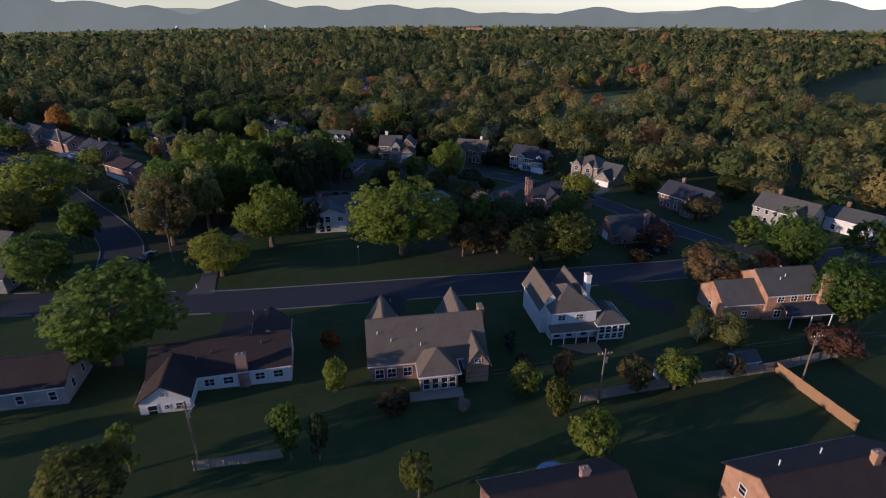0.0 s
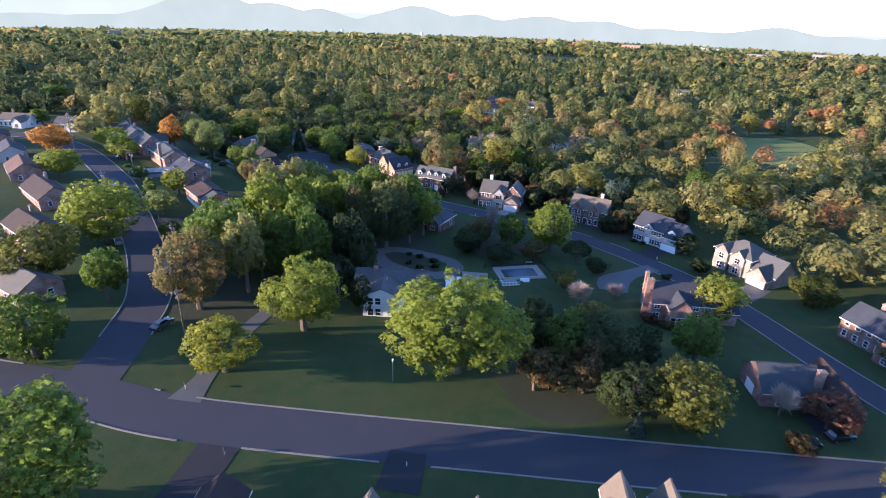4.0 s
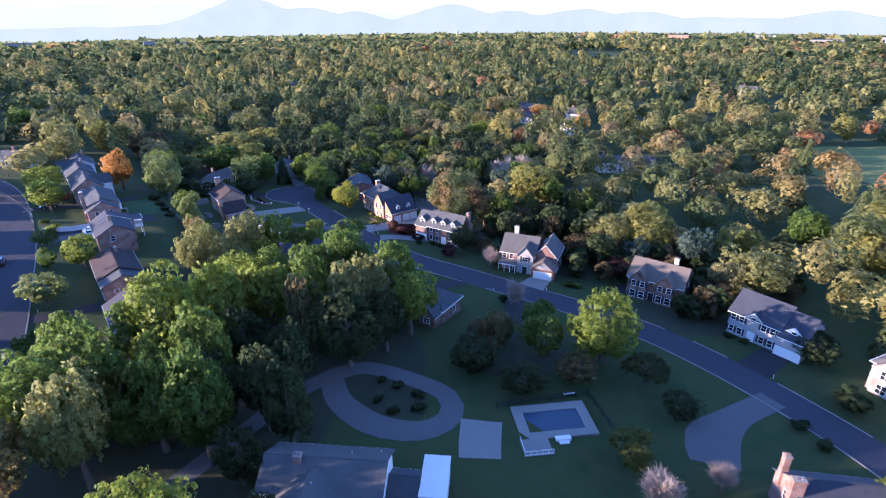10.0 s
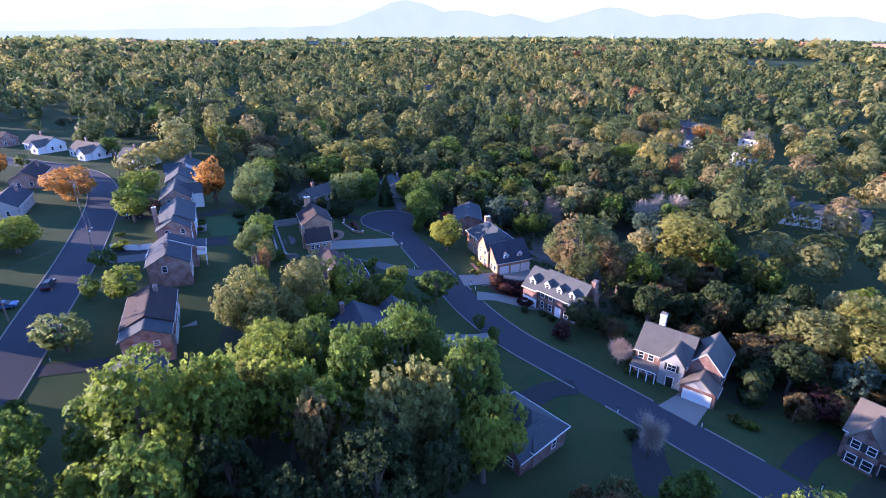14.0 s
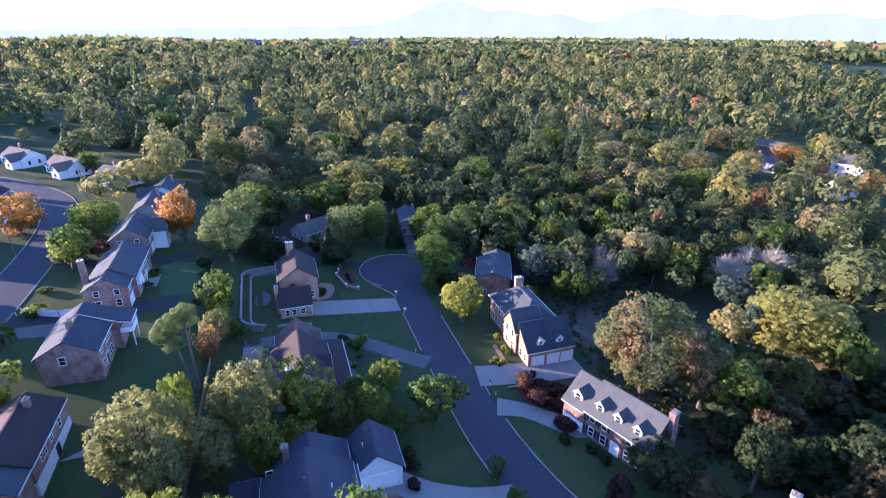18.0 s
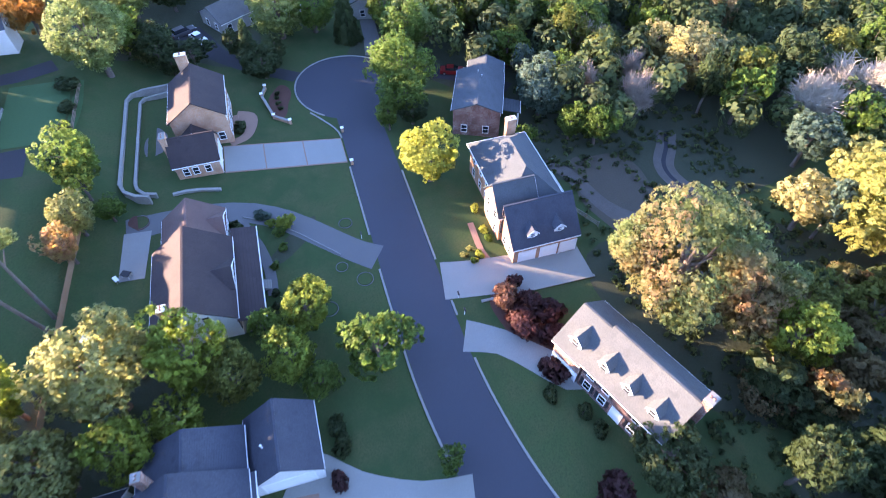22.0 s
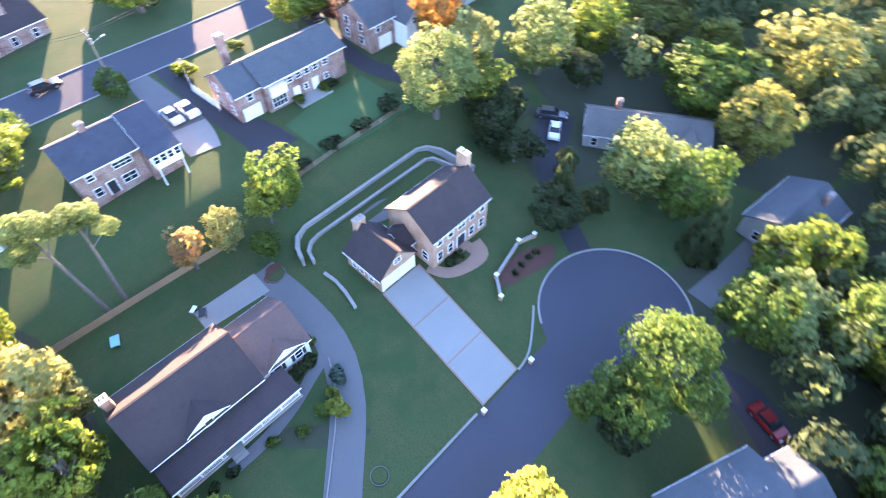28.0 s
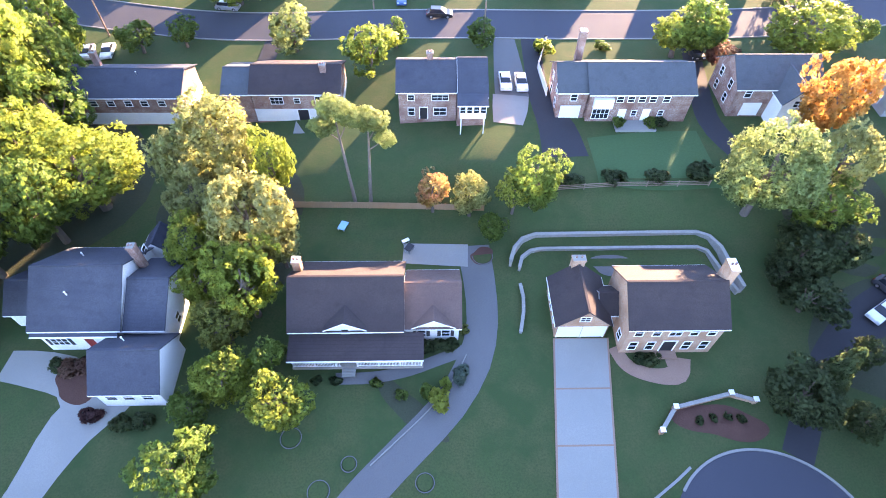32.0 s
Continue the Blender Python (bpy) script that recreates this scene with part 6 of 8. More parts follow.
plant([(-9.6, 116.1, 12, 7.9, "autumn"), (-13.2, 55.3, 7, 3.8, "yg"), (-13.2, 72.6, 5.8, 3.1, "rust"), (-16.3, 197.0, 9, 6.6, "olive"), (-20.2, 59.6, 7.2, 2.7, "olive"), (-21.2, 166.2, 8, 6.0, "rust"), (-22.8, 68.0, 5.6, 2.3, "brown"), (-25.5, 132.9, 7, 5.3, "redbrown"), (-26.5, 122.5, 4, 2.6, "brown"), (-26.2, 61.4, 6.0, 2.7, "yg"), (-27.4, 37.3, 7, 2.3, "olive"), (-30.9, 52.3, 3, 1.5, "bare"), (-31.9, 130.1, 7, 3.8, "barebrown"), (-32.7, 70.0, 3, 1.1, "blue")])
plant([(-34.3, 73.0, 3, 1.2, "blue"), (-39.2, 47.8, 3, 2.9, "brown"), (-40.4, 114.0, 12, 7.6, "olive"), (-40.7, 34.9, 8, 1.3, "dark"), (-43.0, 185.4, 9, 6.6, "olive"), (-43.6, 32.9, 10, 2.1, "green"), (-44.4, 105.6, 4, 1.8, "spruce"), (-47.3, 108.9, 11, 7.3, "dark"), (-48.5, 132.9, 12, 5.8, "green"), (-48.8, 46.0, 6.4, 2.2, "yg"), (-54.3, 122.9, 10, 4.6, "dark"), (-54.6, 155.4, 12, 7.2, "lemon"), (-54.7, 14.8, 10, 4.9, "olive"), (-55.8, 107.3, 11, 4.3, "brown")])
plant([(-57.6, 53.2, 4, 2.0, "red"), (-29.0, 67.2, 3.3, 1.6, "redbrown"), (-8.5, 95.5, 5.2, 2.3, "olive"), (-57.3, 20.6, 8, 2.0, "green"), (-59.9, 115.4, 13, 9.1, "dark"), (-60.1, 103.9, 9, 6.6, "rust"), (-61.4, 100.8, 10, 4.3, "brown"), (-62.2, 109.1, 14, 5.6, "green"), (-65.0, 108.6, 12, 4.5, "dark"), (-69.3, 180.8, 4, 3.5, "dark"), (-69.8, 129.7, 6, 3.7, "gold"), (-73.6, 145.0, 5, 3.5, "bare"), (-73.6, 93.5, 21, 13.7, "yg"), (-73.8, 115.6, 10, 3.9, "dark"), (-76.7, 135.0, 7, 4.6, "bare"), (-78.8, 191.5, 7, 5.3, "dark")])
plant([(-81.0, 31.0, 18.5, 11.0, "pine"), (-84.4, 139.0, 6, 4.1, "olive"), (-86.1, 154.9, 5, 4.1, "dark"), (-86.6, 246.9, 18, 12.2, "yellow"), (-89.0, 264.4, 19, 12.8, "yellow"), (-94.4, 158.3, 6, 4.7, "dark"), (-96.6, 60.7, 11, 6.6, "lemon"), (-100.4, 210.5, 14, 9.7, "gold"), (-100.6, 91.1, 10, 2.8, "dark"), (-101.4, 148.1, 6, 4.7, "rust"), (-101.8, 78.1, 17, 8.7, "yg"), (-103.5, 157.4, 15.5, 7.8, "yg"), (-104.1, 250.7, 16, 6.7, "green"), (-104.3, 204.1, 11, 4.9, "wheat")])
plant([(-105.5, 138.4, 6, 4.7, "dark"), (-107.0, 195.8, 7, 5.3, "dark"), (-108.9, 94.2, 8, 3.3, "dark"), (-110.6, 148.8, 11, 4.7, "green"), (-112.2, 92.3, 11, 3.7, "dark"), (-115.3, 135.5, 8, 6.0, "dark"), (-116.5, 154.4, 9, 4.3, "green"), (-118.1, 143.3, 9, 3.5, "rust"), (-118.3, 36.5, 14, 7.1, "green"), (-120.1, 146.0, 8, 4.3, "rust"), (-121.3, 64.6, 19, 8.2, "rust"), (-122.0, 141.6, 6, 2.4, "rust"), (-125.0, 85.3, 17, 6.5, "green"), (-125.2, 190.9, 6, 4.6, "maroon")])
plant([(-125.9, 93.1, 15, 5.1, "dark"), (-127.8, 88.9, 19, 5.6, "yg"), (-128.2, 158.2, 8, 3.7, "barebrown"), (-128.6, 106.6, 15, 5.3, "dark"), (-129.0, 117.2, 17, 7.1, "dark"), (-129.5, 125.5, 14, 4.7, "dark"), (-129.6, 210.9, 15, 8.4, "yellow"), (-133.6, 215.9, 15, 8.2, "yellow"), (-133.6, 73.3, 20, 8.1, "green"), (-134.4, 50.6, 14, 5.1, "green"), (-135.2, 78.7, 19, 7.1, "green"), (-135.4, 101.3, 16, 4.8, "dark"), (-136.8, 112.3, 19, 4.0, "rust"), (-136.8, 135.6, 13, 3.1, "dark")])
plant([(-137.4, 204.4, 13, 6.4, "gold"), (-137.6, 195.4, 9, 6.6, "brown"), (-137.8, 96.0, 17, 4.5, "yg"), (-142.3, 135.2, 20, 5.6, "green"), (-143.6, 205.6, 12, 7.0, "gold"), (-145.0, 100.4, 21, 5.7, "yg"), (-145.6, 91.6, 22, 7.4, "yg"), (-149.6, 169.9, 6, 4.1, "bare"), (-150.4, 128.3, 19.5, 7.3, "green"), (-152.6, 423.2, 17, 7.4, "yellow"), (-152.6, 41.7, 15, 9.7, "olive"), (-155.2, 191.1, 4, 3.5, "dark"), (-155.7, 106.7, 16, 6.5, "yg"), (-156.2, 73.2, 6, 3.9, "green")])
plant([(-158.0, 174.4, 5, 4.1, "brown"), (-161.3, 165.0, 4, 2.5, "maroon"), (-161.9, 191.1, 4, 3.5, "dark"), (-162.0, 109.1, 15, 9.6, "yg"), (-162.7, 171.4, 8, 5.0, "dark"), (-162.7, 150.1, 5, 2.0, "spruce_green"), (-163.4, 71.5, 6, 3.4, "green"), (-166.4, 186.7, 5, 4.1, "brown"), (-169.4, 149.9, 4, 1.8, "spruce_green"), (-169.8, 57.7, 18, 11.6, "yg"), (-169.9, 191.9, 13, 5.4, "yg"), (-170.5, 205.3, 10, 4.9, "olive"), (-174.3, 108.1, 14, 4.3, "gold"), (-174.3, 196.2, 12, 5.3, "olive")])
plant([(-174.5, 189.5, 15, 5.5, "autumn"), (-177.3, 113.5, 12, 4.5, "gold"), (-177.9, 119.6, 11, 3.7, "yg"), (-178.7, 105.4, 17, 7.5, "gold"), (-180.0, 124.4, 9, 3.6, "yg"), (-180.6, 218.4, 18, 11.2, "yellow"), (-180.8, 182.7, 20, 9.7, "autumn"), (-181.5, 138.6, 5, 2.6, "green"), (-182.6, 145.4, 9, 4.9, "spruce_green"), (-182.8, 163.8, 3, 2.9, "maroon"), (-183.4, 129.6, 9, 3.7, "olive"), (-183.4, 74.6, 8.6, 5.2, "pale"), (-184.6, 135.8, 8, 3.8, "yg"), (-185.0, 117.7, 16, 6.2, "gold")])
plant([(-185.9, 126.2, 15, 5.2, "yg"), (-186.0, 108.3, 14, 3.2, "yg"), (-186.8, 162.3, 4, 2.1, "redbrown"), (-187.2, 217.1, 12, 4.4, "gold"), (-188.3, 119.2, 10, 3.1, "gold"), (-188.7, 133.7, 7, 2.7, "green"), (-190.8, 138.3, 8, 3.9, "yg"), (-201.1, 76.0, 6, 2.3, "green"), (-197.4, 83.4, 9.4, 4.8, "yg"), (-207.0, 110.8, 8, 2.9, "coral"), (-207.2, 226.7, 12, 8.4, "barepale"), (-208.7, 237.2, 13, 9.1, "barepale")])
# lemon at -217.7, 112.0: sunlit yellow put into a yellow-green tree's leaves
plant([(-211.7, 159.9, 11, 6.0, "lemon"), (-212.0, 111.4, 9, 3.2, "gold"), (-213.1, 189.1, 9, 3.7, "green"), (-214.4, 176.6, 6, 2.3, "green"), (-214.6, 114.5, 5, 2.5, "green"), (-215.5, 185.5, 8, 3.4, "green"), (-215.6, 76.6, 5, 3.3, "green"), (-217.2, 221.1, 12, 5.3, "olive"), (-217.7, 112.0, 8, 2.7, "lemon"), (-218.3, 199.6, 10, 4.4, "bare"), (-218.6, 249.4, 13, 4.8, "green"), (-219.5, 242.7, 12, 5.3, "olive"), (-219.6, 224.1, 11, 4.1, "yg"), (-220.3, 111.5, 12, 4.6, "green")])
plant([(-222.4, 182.8, 11, 4.4, "blue"), (-223.9, 214.1, 13, 7.4, "wheat"), (-224.7, 259.5, 12, 6.7, "green"), (-225.0, 193.1, 9, 3.3, "bare"), (-225.5, 156.7, 7, 2.3, "green"), (-225.9, 184.4, 11, 5.4, "blue"), (-226.2, 161.0, 6, 3.7, "dark"), (-226.3, 202.1, 9, 3.8, "bare"), (-228.4, 160.3, 10, 4.8, "green"), (-229.2, 189.1, 10, 3.8, "green"), (-230.3, 56.7, 11, 7.7, "yg"), (-230.8, 210.1, 12, 4.3, "wheat"), (-232.6, 199.6, 11, 4.8, "olive"), (-233.7, 184.3, 9, 2.6, "blue")])
plant([(-234.1, 161.5, 13, 6.6, "green"), (-237.2, 199.0, 10, 4.9, "bare"), (-238.8, 196.1, 12, 5.4, "olive"), (-238.9, 183.3, 10, 4.8, "green"), (-241.6, 184.2, 10, 4.2, "olive"), (-242.4, 199.2, 13, 8.1, "green"), (-243.9, 214.1, 12, 5.2, "yg"), (-246.1, 138.2, 7, 5.3, "dark"), (-247.5, 79.5, 9, 5.9, "yg"), (-247.7, 165.5, 12, 5.9, "green"), (-249.2, 112.4, 16, 6.9, "pale"), (-250.6, 122.3, 5, 2.8, "dark"), (-250.6, 167.4, 12, 5.8, "pale"), (-251.1, 78.8, 11, 5.9, "green")])
plant([(-249.6, 136.4, 10, 2.8, "fir"), (-256.2, 155.4, 11.5, 3.2, "fir"), (-252.1, 140.9, 6, 2.3, "dark"), (-252.3, 126.0, 6, 4.4, "dark"), (-252.5, 191.0, 13, 7.6, "green"), (-253.4, 120.3, 8, 4.7, "dark"), (-254.4, 82.6, 5, 3.6, "redbrown"), (-255.3, 177.4, 13, 7.6, "green"), (-255.4, 232.5, 13, 6.1, "olive"), (-255.5, 133.3, 6, 2.2, "dark"), (-257.9, 114.5, 10, 5.0, "green"), (-258.7, 119.4, 8, 4.2, "dark"), (-258.9, 110.7, 15, 4.2, "gold"), (-259.5, 164.1, 10, 4.9, "green"), (-259.8, 142.8, 13, 7.1, "pale"), (-260.0, 193.3, 13, 6.7, "olive")])
plant([(-260.8, 213.8, 13, 7.9, "olive"), (-260.8, 149.5, 13, 6.7, "green"), (-261.7, 101.0, 16, 5.9, "orange"), (-262.6, 179.4, 10, 4.2, "blue"), (-263.9, 167.7, 11, 5.3, "yg"), (-265.3, 228.9, 13, 7.1, "olive"), (-268.8, 79.3, 11, 7.8, "yg"), (-272.1, 115.3, 14, 6.8, "pale"), (-274.6, 272.5, 14, 9.7, "yg"), (-274.6, 60.3, 12, 8.4, "orange2"), (-275.2, 331.6, 12, 7.4, "coral"), (-275.6, 122.3, 8, 4.2, "dark"), (-279.3, 151.1, 15, 6.6, "yellow"), (-279.9, 76.9, 6, 2.8, "green")])
plant([(-281.3, 230.6, 13, 9.1, "brown"), (-284.7, 140.5, 14, 9.1, "green"), (-285.8, 118.0, 13, 7.3, "yg"), (-291.1, 216.8, 13, 9.1, "olive"), (-294.4, 151.0, 14, 4.2, "yellow"), (-294.6, 136.7, 12, 6.0, "olive"), (-294.8, 124.8, 12, 7.9, "olive"), (-295.1, 342.5, 13, 9.1, "orange"), (-296.1, 193.9, 16, 10.4, "green"), (-298.0, 297.6, 14, 9.7, "wheat"), (-303.3, 149.8, 16, 10.9, "yellow"), (-303.5, 32.6, 13, 5.9, "orange"), (-304.7, 375.1, 13, 8.6, "olive"), (-307.6, 167.6, 16, 10.5, "yellow")])
plant([(-323.7, 89.3, 18, 8.1, "gold"), (-324.1, 120.3, 15, 10.3, "brown"), (-324.7, 272.1, 14, 9.7, "wheat"), (-330.2, 106.7, 15, 10.3, "olive"), (-330.6, 287.3, 14, 9.7, "olive"), (-334.7, 63.0, 9, 5.5, "green"), (-335.1, 345.8, 14, 9.7, "wheat"), (-356.3, 148.2, 15, 10.3, "green"), (-362.2, 260.4, 14, 9.7, "yg"), (-399.5, 77.5, 14, 9.7, "green"), (-410.2, 127.5, 14, 9.7, "green")])


# tall slender trees with bare stems between the gardens
def stem_tree(x, y, tall, tufts):
    o = new("tree")
    o.matrix_basis = pose(x, y, land(x, y) - 0.05)
    tagged(o, "tall slender tree with bare stem and pale tufted crown", "tree")
    tx, ty, tz, _ = tufts[0]
    top = Vector((tx, ty, tz))
    s = Shape().tube((0, 0, 0), top * 0.55, 0.26, 0.19).tube(top * 0.55, top, 0.19, 0.07)
    for a, b2, c2, _ in tufts[1:]:
        end = Vector((a, b2, c2))
        s.tube(top * (c2 / tz * 0.82), end, 0.09, 0.04, 6)
    part("trunk", s, BARK, o)
    for i, (a, b2, c2, r) in enumerate(tufts):
        c = new("crown", FINE[i % 5][0])
        c.parent = o
        c.matrix_basis = Matrix.Translation((a, b2, c2 - r * 0.8)) @ Matrix.Rotation(i * 2.1, 4, "Z") @ Matrix.Diagonal((r, r, r * 0.8, 1))
        c.material_slots[0].link, c.material_slots[0].material = "OBJECT", LEAF["pale"]


stem_tree(-196.4, 109.3, 15.5, [(1.2, -1.4, 14.4, 2.6), (2.8, -1.0, 12.2, 2.0), (-0.4, -2.4, 12.6, 2.0), (2.2, -2.8, 13.6, 1.9), (0.2, 0.4, 15.4, 1.9)])
stem_tree(-198.5, 109.4, 14.5, [(-0.9, -0.2, 13.8, 2.4), (-2.8, 0.4, 11.4, 1.6), (-0.6, -1.6, 12.2, 1.8), (-2.2, -0.8, 13.2, 1.9), (0.4, 0.9, 14.8, 1.6)])

# ---- woods further off ----
ROADS = [curve_points([(r[0], r[1]) for r in line], 6.0) for line in (LANE, MAIN, WEST)]
ROAD_PTS = np.concatenate(ROADS)
HOUSES = np.array([(o.matrix_basis.translation.x, o.matrix_basis.translation.y) for o in list(scene.objects) if o.name.startswith("house")])
PLANTED = np.array([(o.matrix_basis.translation.x, o.matrix_basis.translation.y) for o in list(scene.objects) if o.name.startswith("tree")])


def clear_of(p, pts, r):
    d = ((p[:, None, :] - pts[None, :, :]) ** 2).sum(-1).min(1)
    return d > r * r


def scatter(rng, lo, hi, step, jitter=0.45, yaw=(0, 360), centre=(-110, 110)):
    """A jittered grid of places in a ring."""
    k = np.arange(-hi, hi, step)
    X, Y = np.meshgrid(k, k)
    p = np.stack([X.ravel(), Y.ravel()], 1) + rng.uniform(-jitter, jitter, (X.size, 2)) * step
    d = np.hypot(p[:, 0], p[:, 1])
    a = np.degrees(np.arctan2(-p[:, 0], p[:, 1])) % 360
    keep = (d > lo) & (d <= hi) & (((a - yaw[0]) % 360) <= (yaw[1] - yaw[0]))
    return p[keep] + np.array(centre)


def woodland(name, gaps):
    m, n, l, b = shader(name, 0.65, 0.0, 0.2)
    at = n.new("ShaderNodeAttribute")
    at.attribute_name = "tone"
    ramp = n.new("ShaderNodeValToRGB")
    ramp.color_ramp.interpolation = "LINEAR"
    steps = ((0.0, (0.055, 0.078, 0.036)), (0.18, (0.09, 0.125, 0.048)), (0.4, (0.145, 0.172, 0.06)), (0.58, (0.215, 0.212, 0.078)), (0.74, (0.30, 0.275, 0.09)), (0.86, (0.29, 0.22, 0.11)), (0.94, (0.38, 0.33, 0.09)), (1.0, (0.34, 0.18, 0.08)))
    el = ramp.color_ramp.elements
    el[0].position, el[0].color = steps[0][0], (*steps[0][1], 1)
    el[1].position, el[1].color = steps[-1][0], (*steps[-1][1], 1)
    for pos_, col_ in steps[1:-1]:
        e = el.new(pos_)
        e.color = (*col_, 1)
    l.new(at.outputs["Fac"], ramp.inputs["Fac"])
    gg = n.new("ShaderNodeNewGeometry")
    mr = n.new("ShaderNodeMapRange")
    mr.inputs["To Min"].default_value, mr.inputs["To Max"].default_value = 0.9, 1.2
    l.new(gg.outputs["Random Per Island"], mr.inputs["Value"])
    l.new(mixed(n, l, 1.0, ramp.outputs["Color"], mr.outputs[0], "MULTIPLY"), b.inputs["Base Color"])
    tr = n.new("ShaderNodeBsdfTranslucent")
    l.new(ramp.outputs["Color"], tr.inputs["Color"])
    mx = n.new("ShaderNodeMixShader")
    mx.inputs[0].default_value = 0.55
    l.new(b.outputs[0], mx.inputs[1])
    l.new(tr.outputs[0], mx.inputs[2])
    l.new(leafy(n, l, mx.outputs[0], gaps) if gaps else mx.outputs[0], n["Material Output"].inputs["Surface"])
    return m


WOODS, WOODS_FAR = woodland("woodland_leaves", 1.6), woodland("distant_woodland_leaves", 0)


def woods(name, p, rng, leaves, size, rad, tall, label, tint=None, material=None):
    """Many trees as one sheet of leaf sprays; low tones are green, high ones gold and rust."""
    k = len(p)
    R = rng.uniform(rad[0], rad[1], k)
    Ht = rng.uniform(tall[0], tall[1], k)
    n0 = np.array([noise.noise(Vector((x * 0.011, y * 0.011, 3.1))) for x, y in p])
    n1 = np.array([noise.noise(Vector((x * 0.0035, y * 0.0035, 8.4))) for x, y in p])
    # more gold trees eastwards, with the brighter golden light there put into tone
    bearing = np.degrees(np.arctan2(-(p[:, 0] + 40), p[:, 1] - 60))
    east = np.clip((42 - bearing) / 40, 0, 1)
    tone = np.clip(rng.beta(2.0, 2.4, k) * 0.9 + 0.28 * n0 + 0.22 * n1 + 0.05 + 0.10 * east, 0, 1)
    if tint:
        tone = rng.uniform(tint[0], tint[1], k)
    z0 = np.array([land(x, y) for x, y in p])
    # seven boughs to a crown, each a rounded heap of sprays
    lobe = unit(rng, k * 7).reshape(k, 7, 3)
    lobe[..., 2] = np.abs(lobe[..., 2]) * np.where(rng.random((k, 7)) < 0.3, -0.6, 0.9)
    swell = rng.uniform(0.44, 0.66, (k, 7))
    pick = rng.integers(0, 7, (k, leaves))
    row = np.arange(k)[:, None]
    d = unit(rng, k * leaves).reshape(k, leaves, 3)
    back = (d * lobe[row, pick]).sum(-1) < -0.25
    d[back] *= -1
    off = lobe[row, pick] * 0.46 + d * (swell[row, pick] * rng.uniform(0.75, 1.08, (k, leaves)))[..., None]
    pos = np.empty((k, leaves, 3))
    pos[..., 0] = p[:, 0:1] + off[..., 0] * R[:, None]
    pos[..., 1] = p[:, 1:2] + off[..., 1] * R[:, None]
    pos[..., 2] = z0[:, None] + Ht[:, None] * (0.55 + 0.43 * off[..., 2])
    d = d + 0.5 * lobe[row, pick]
    # one in six is a dark pointed evergreen
    spire = rng.random(k) < (0.0 if tint else 0.17)
    up = 1 - np.sqrt(rng.random((k, leaves)))
    turn = np.arctan2(d[..., 1], d[..., 0])
    wide = 0.62 * R[:, None] * (1 - up) * rng.uniform(0.75, 1.1, (k, leaves))
    cone = np.stack([p[:, 0:1] + np.cos(turn) * wide, p[:, 1:2] + np.sin(turn) * wide, z0[:, None] + Ht[:, None] * (0.08 + 1.08 * up)], -1)
    lean = np.stack([np.cos(turn), np.sin(turn), np.full(turn.shape, 0.4)], -1)
    pos = np.where(spire[:, None, None], cone, pos)
    d = np.where(spire[:, None, None], lean, d)
    tone = np.where(spire, tone * 0.35, tone)
    nrm = d + 0.28 * rng.normal(size=d.shape)
    nrm /= np.linalg.norm(nrm, axis=-1)[..., None]
    co = leaf_quads(rng, pos.reshape(-1, 3), nrm.reshape(-1, 3), np.repeat(R * size, leaves))
    me = fast_mesh(name, co, np.arange(len(co)).reshape(-1, 4), material or WOODS, rounded(rng, d, 0.3 if material is None else 0.2).reshape(-1, 3))
    a = me.attributes.new("tone", "FLOAT", "POINT")
    a.data.foreach_set("value", np.repeat(tone, leaves * 4).astype(np.float32))
    return tagged(new(name, me), label, "woods", kind="stuff")


# the wood north of the lane, tree by tree
rng = np.random.default_rng(7)
grove = scatter(rng, 0, 130, 9.0, centre=(-205, 225))
grove = grove[(grove[:, 0] > -290) & (grove[:, 0] < -110) & (grove[:, 1] > 182) & (grove[:, 1] < 232)]
CREEK = np.array([(x, y) for x, y in ((-196, 203), (-203, 200), (-209, 201), (-190, 194), (-180, 195), (-198, 188), (-160, 204))])
grove = grove[clear_of(grove, ROAD_PTS, 10) & clear_of(grove, HOUSES, 11) & clear_of(grove, PLANTED, 6.0) & clear_of(grove, CREEK, 9)][:190]
# mostly dark leaf kinds: dark evergreens, and the wood's shade put into colour
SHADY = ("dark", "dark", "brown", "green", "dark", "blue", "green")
MIX = ("green", "green", "green", "olive", "olive", "blue", "dark", "dark", "yg", "brown", "brown", "gold", "wheat", "bare")
for i, (x, y) in enumerate(grove):
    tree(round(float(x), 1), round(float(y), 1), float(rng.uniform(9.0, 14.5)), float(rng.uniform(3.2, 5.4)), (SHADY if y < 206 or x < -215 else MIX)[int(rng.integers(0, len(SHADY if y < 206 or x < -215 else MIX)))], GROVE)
copse = scatter(rng, 0, 60, 8.6, centre=(-138, 104))
copse = copse[(copse[:, 0] > -162) & (copse[:, 0] < -114) & (copse[:, 1] > 72) & (copse[:, 1] < 136)]
copse = copse[clear_of(copse, ROAD_PTS, 12) & clear_of(copse, HOUSES, 10) & clear_of(copse, PLANTED, 4.6) & clear_of(copse, np.array([(-117, 118), (-127, 114), (-108, 120), (-122, 112), (-112, 112), (-122, 123)]), 7.5)]
for i, (x, y) in enumerate(copse):
    tree(round(float(x), 1), round(float(y), 1), float(rng.uniform(15.0, 20.5)), float(rng.uniform(4.2, 6.0)), ("green", "dark", "yg", "olive", "green", "gold")[int(rng.integers(0, 6))] if x > -140 else ("yg", "green", "green", "yg", "green", "olive")[int(rng.integers(0, 6))])
under = scatter(rng, 0, 60, 6.4, centre=(-148, 202))
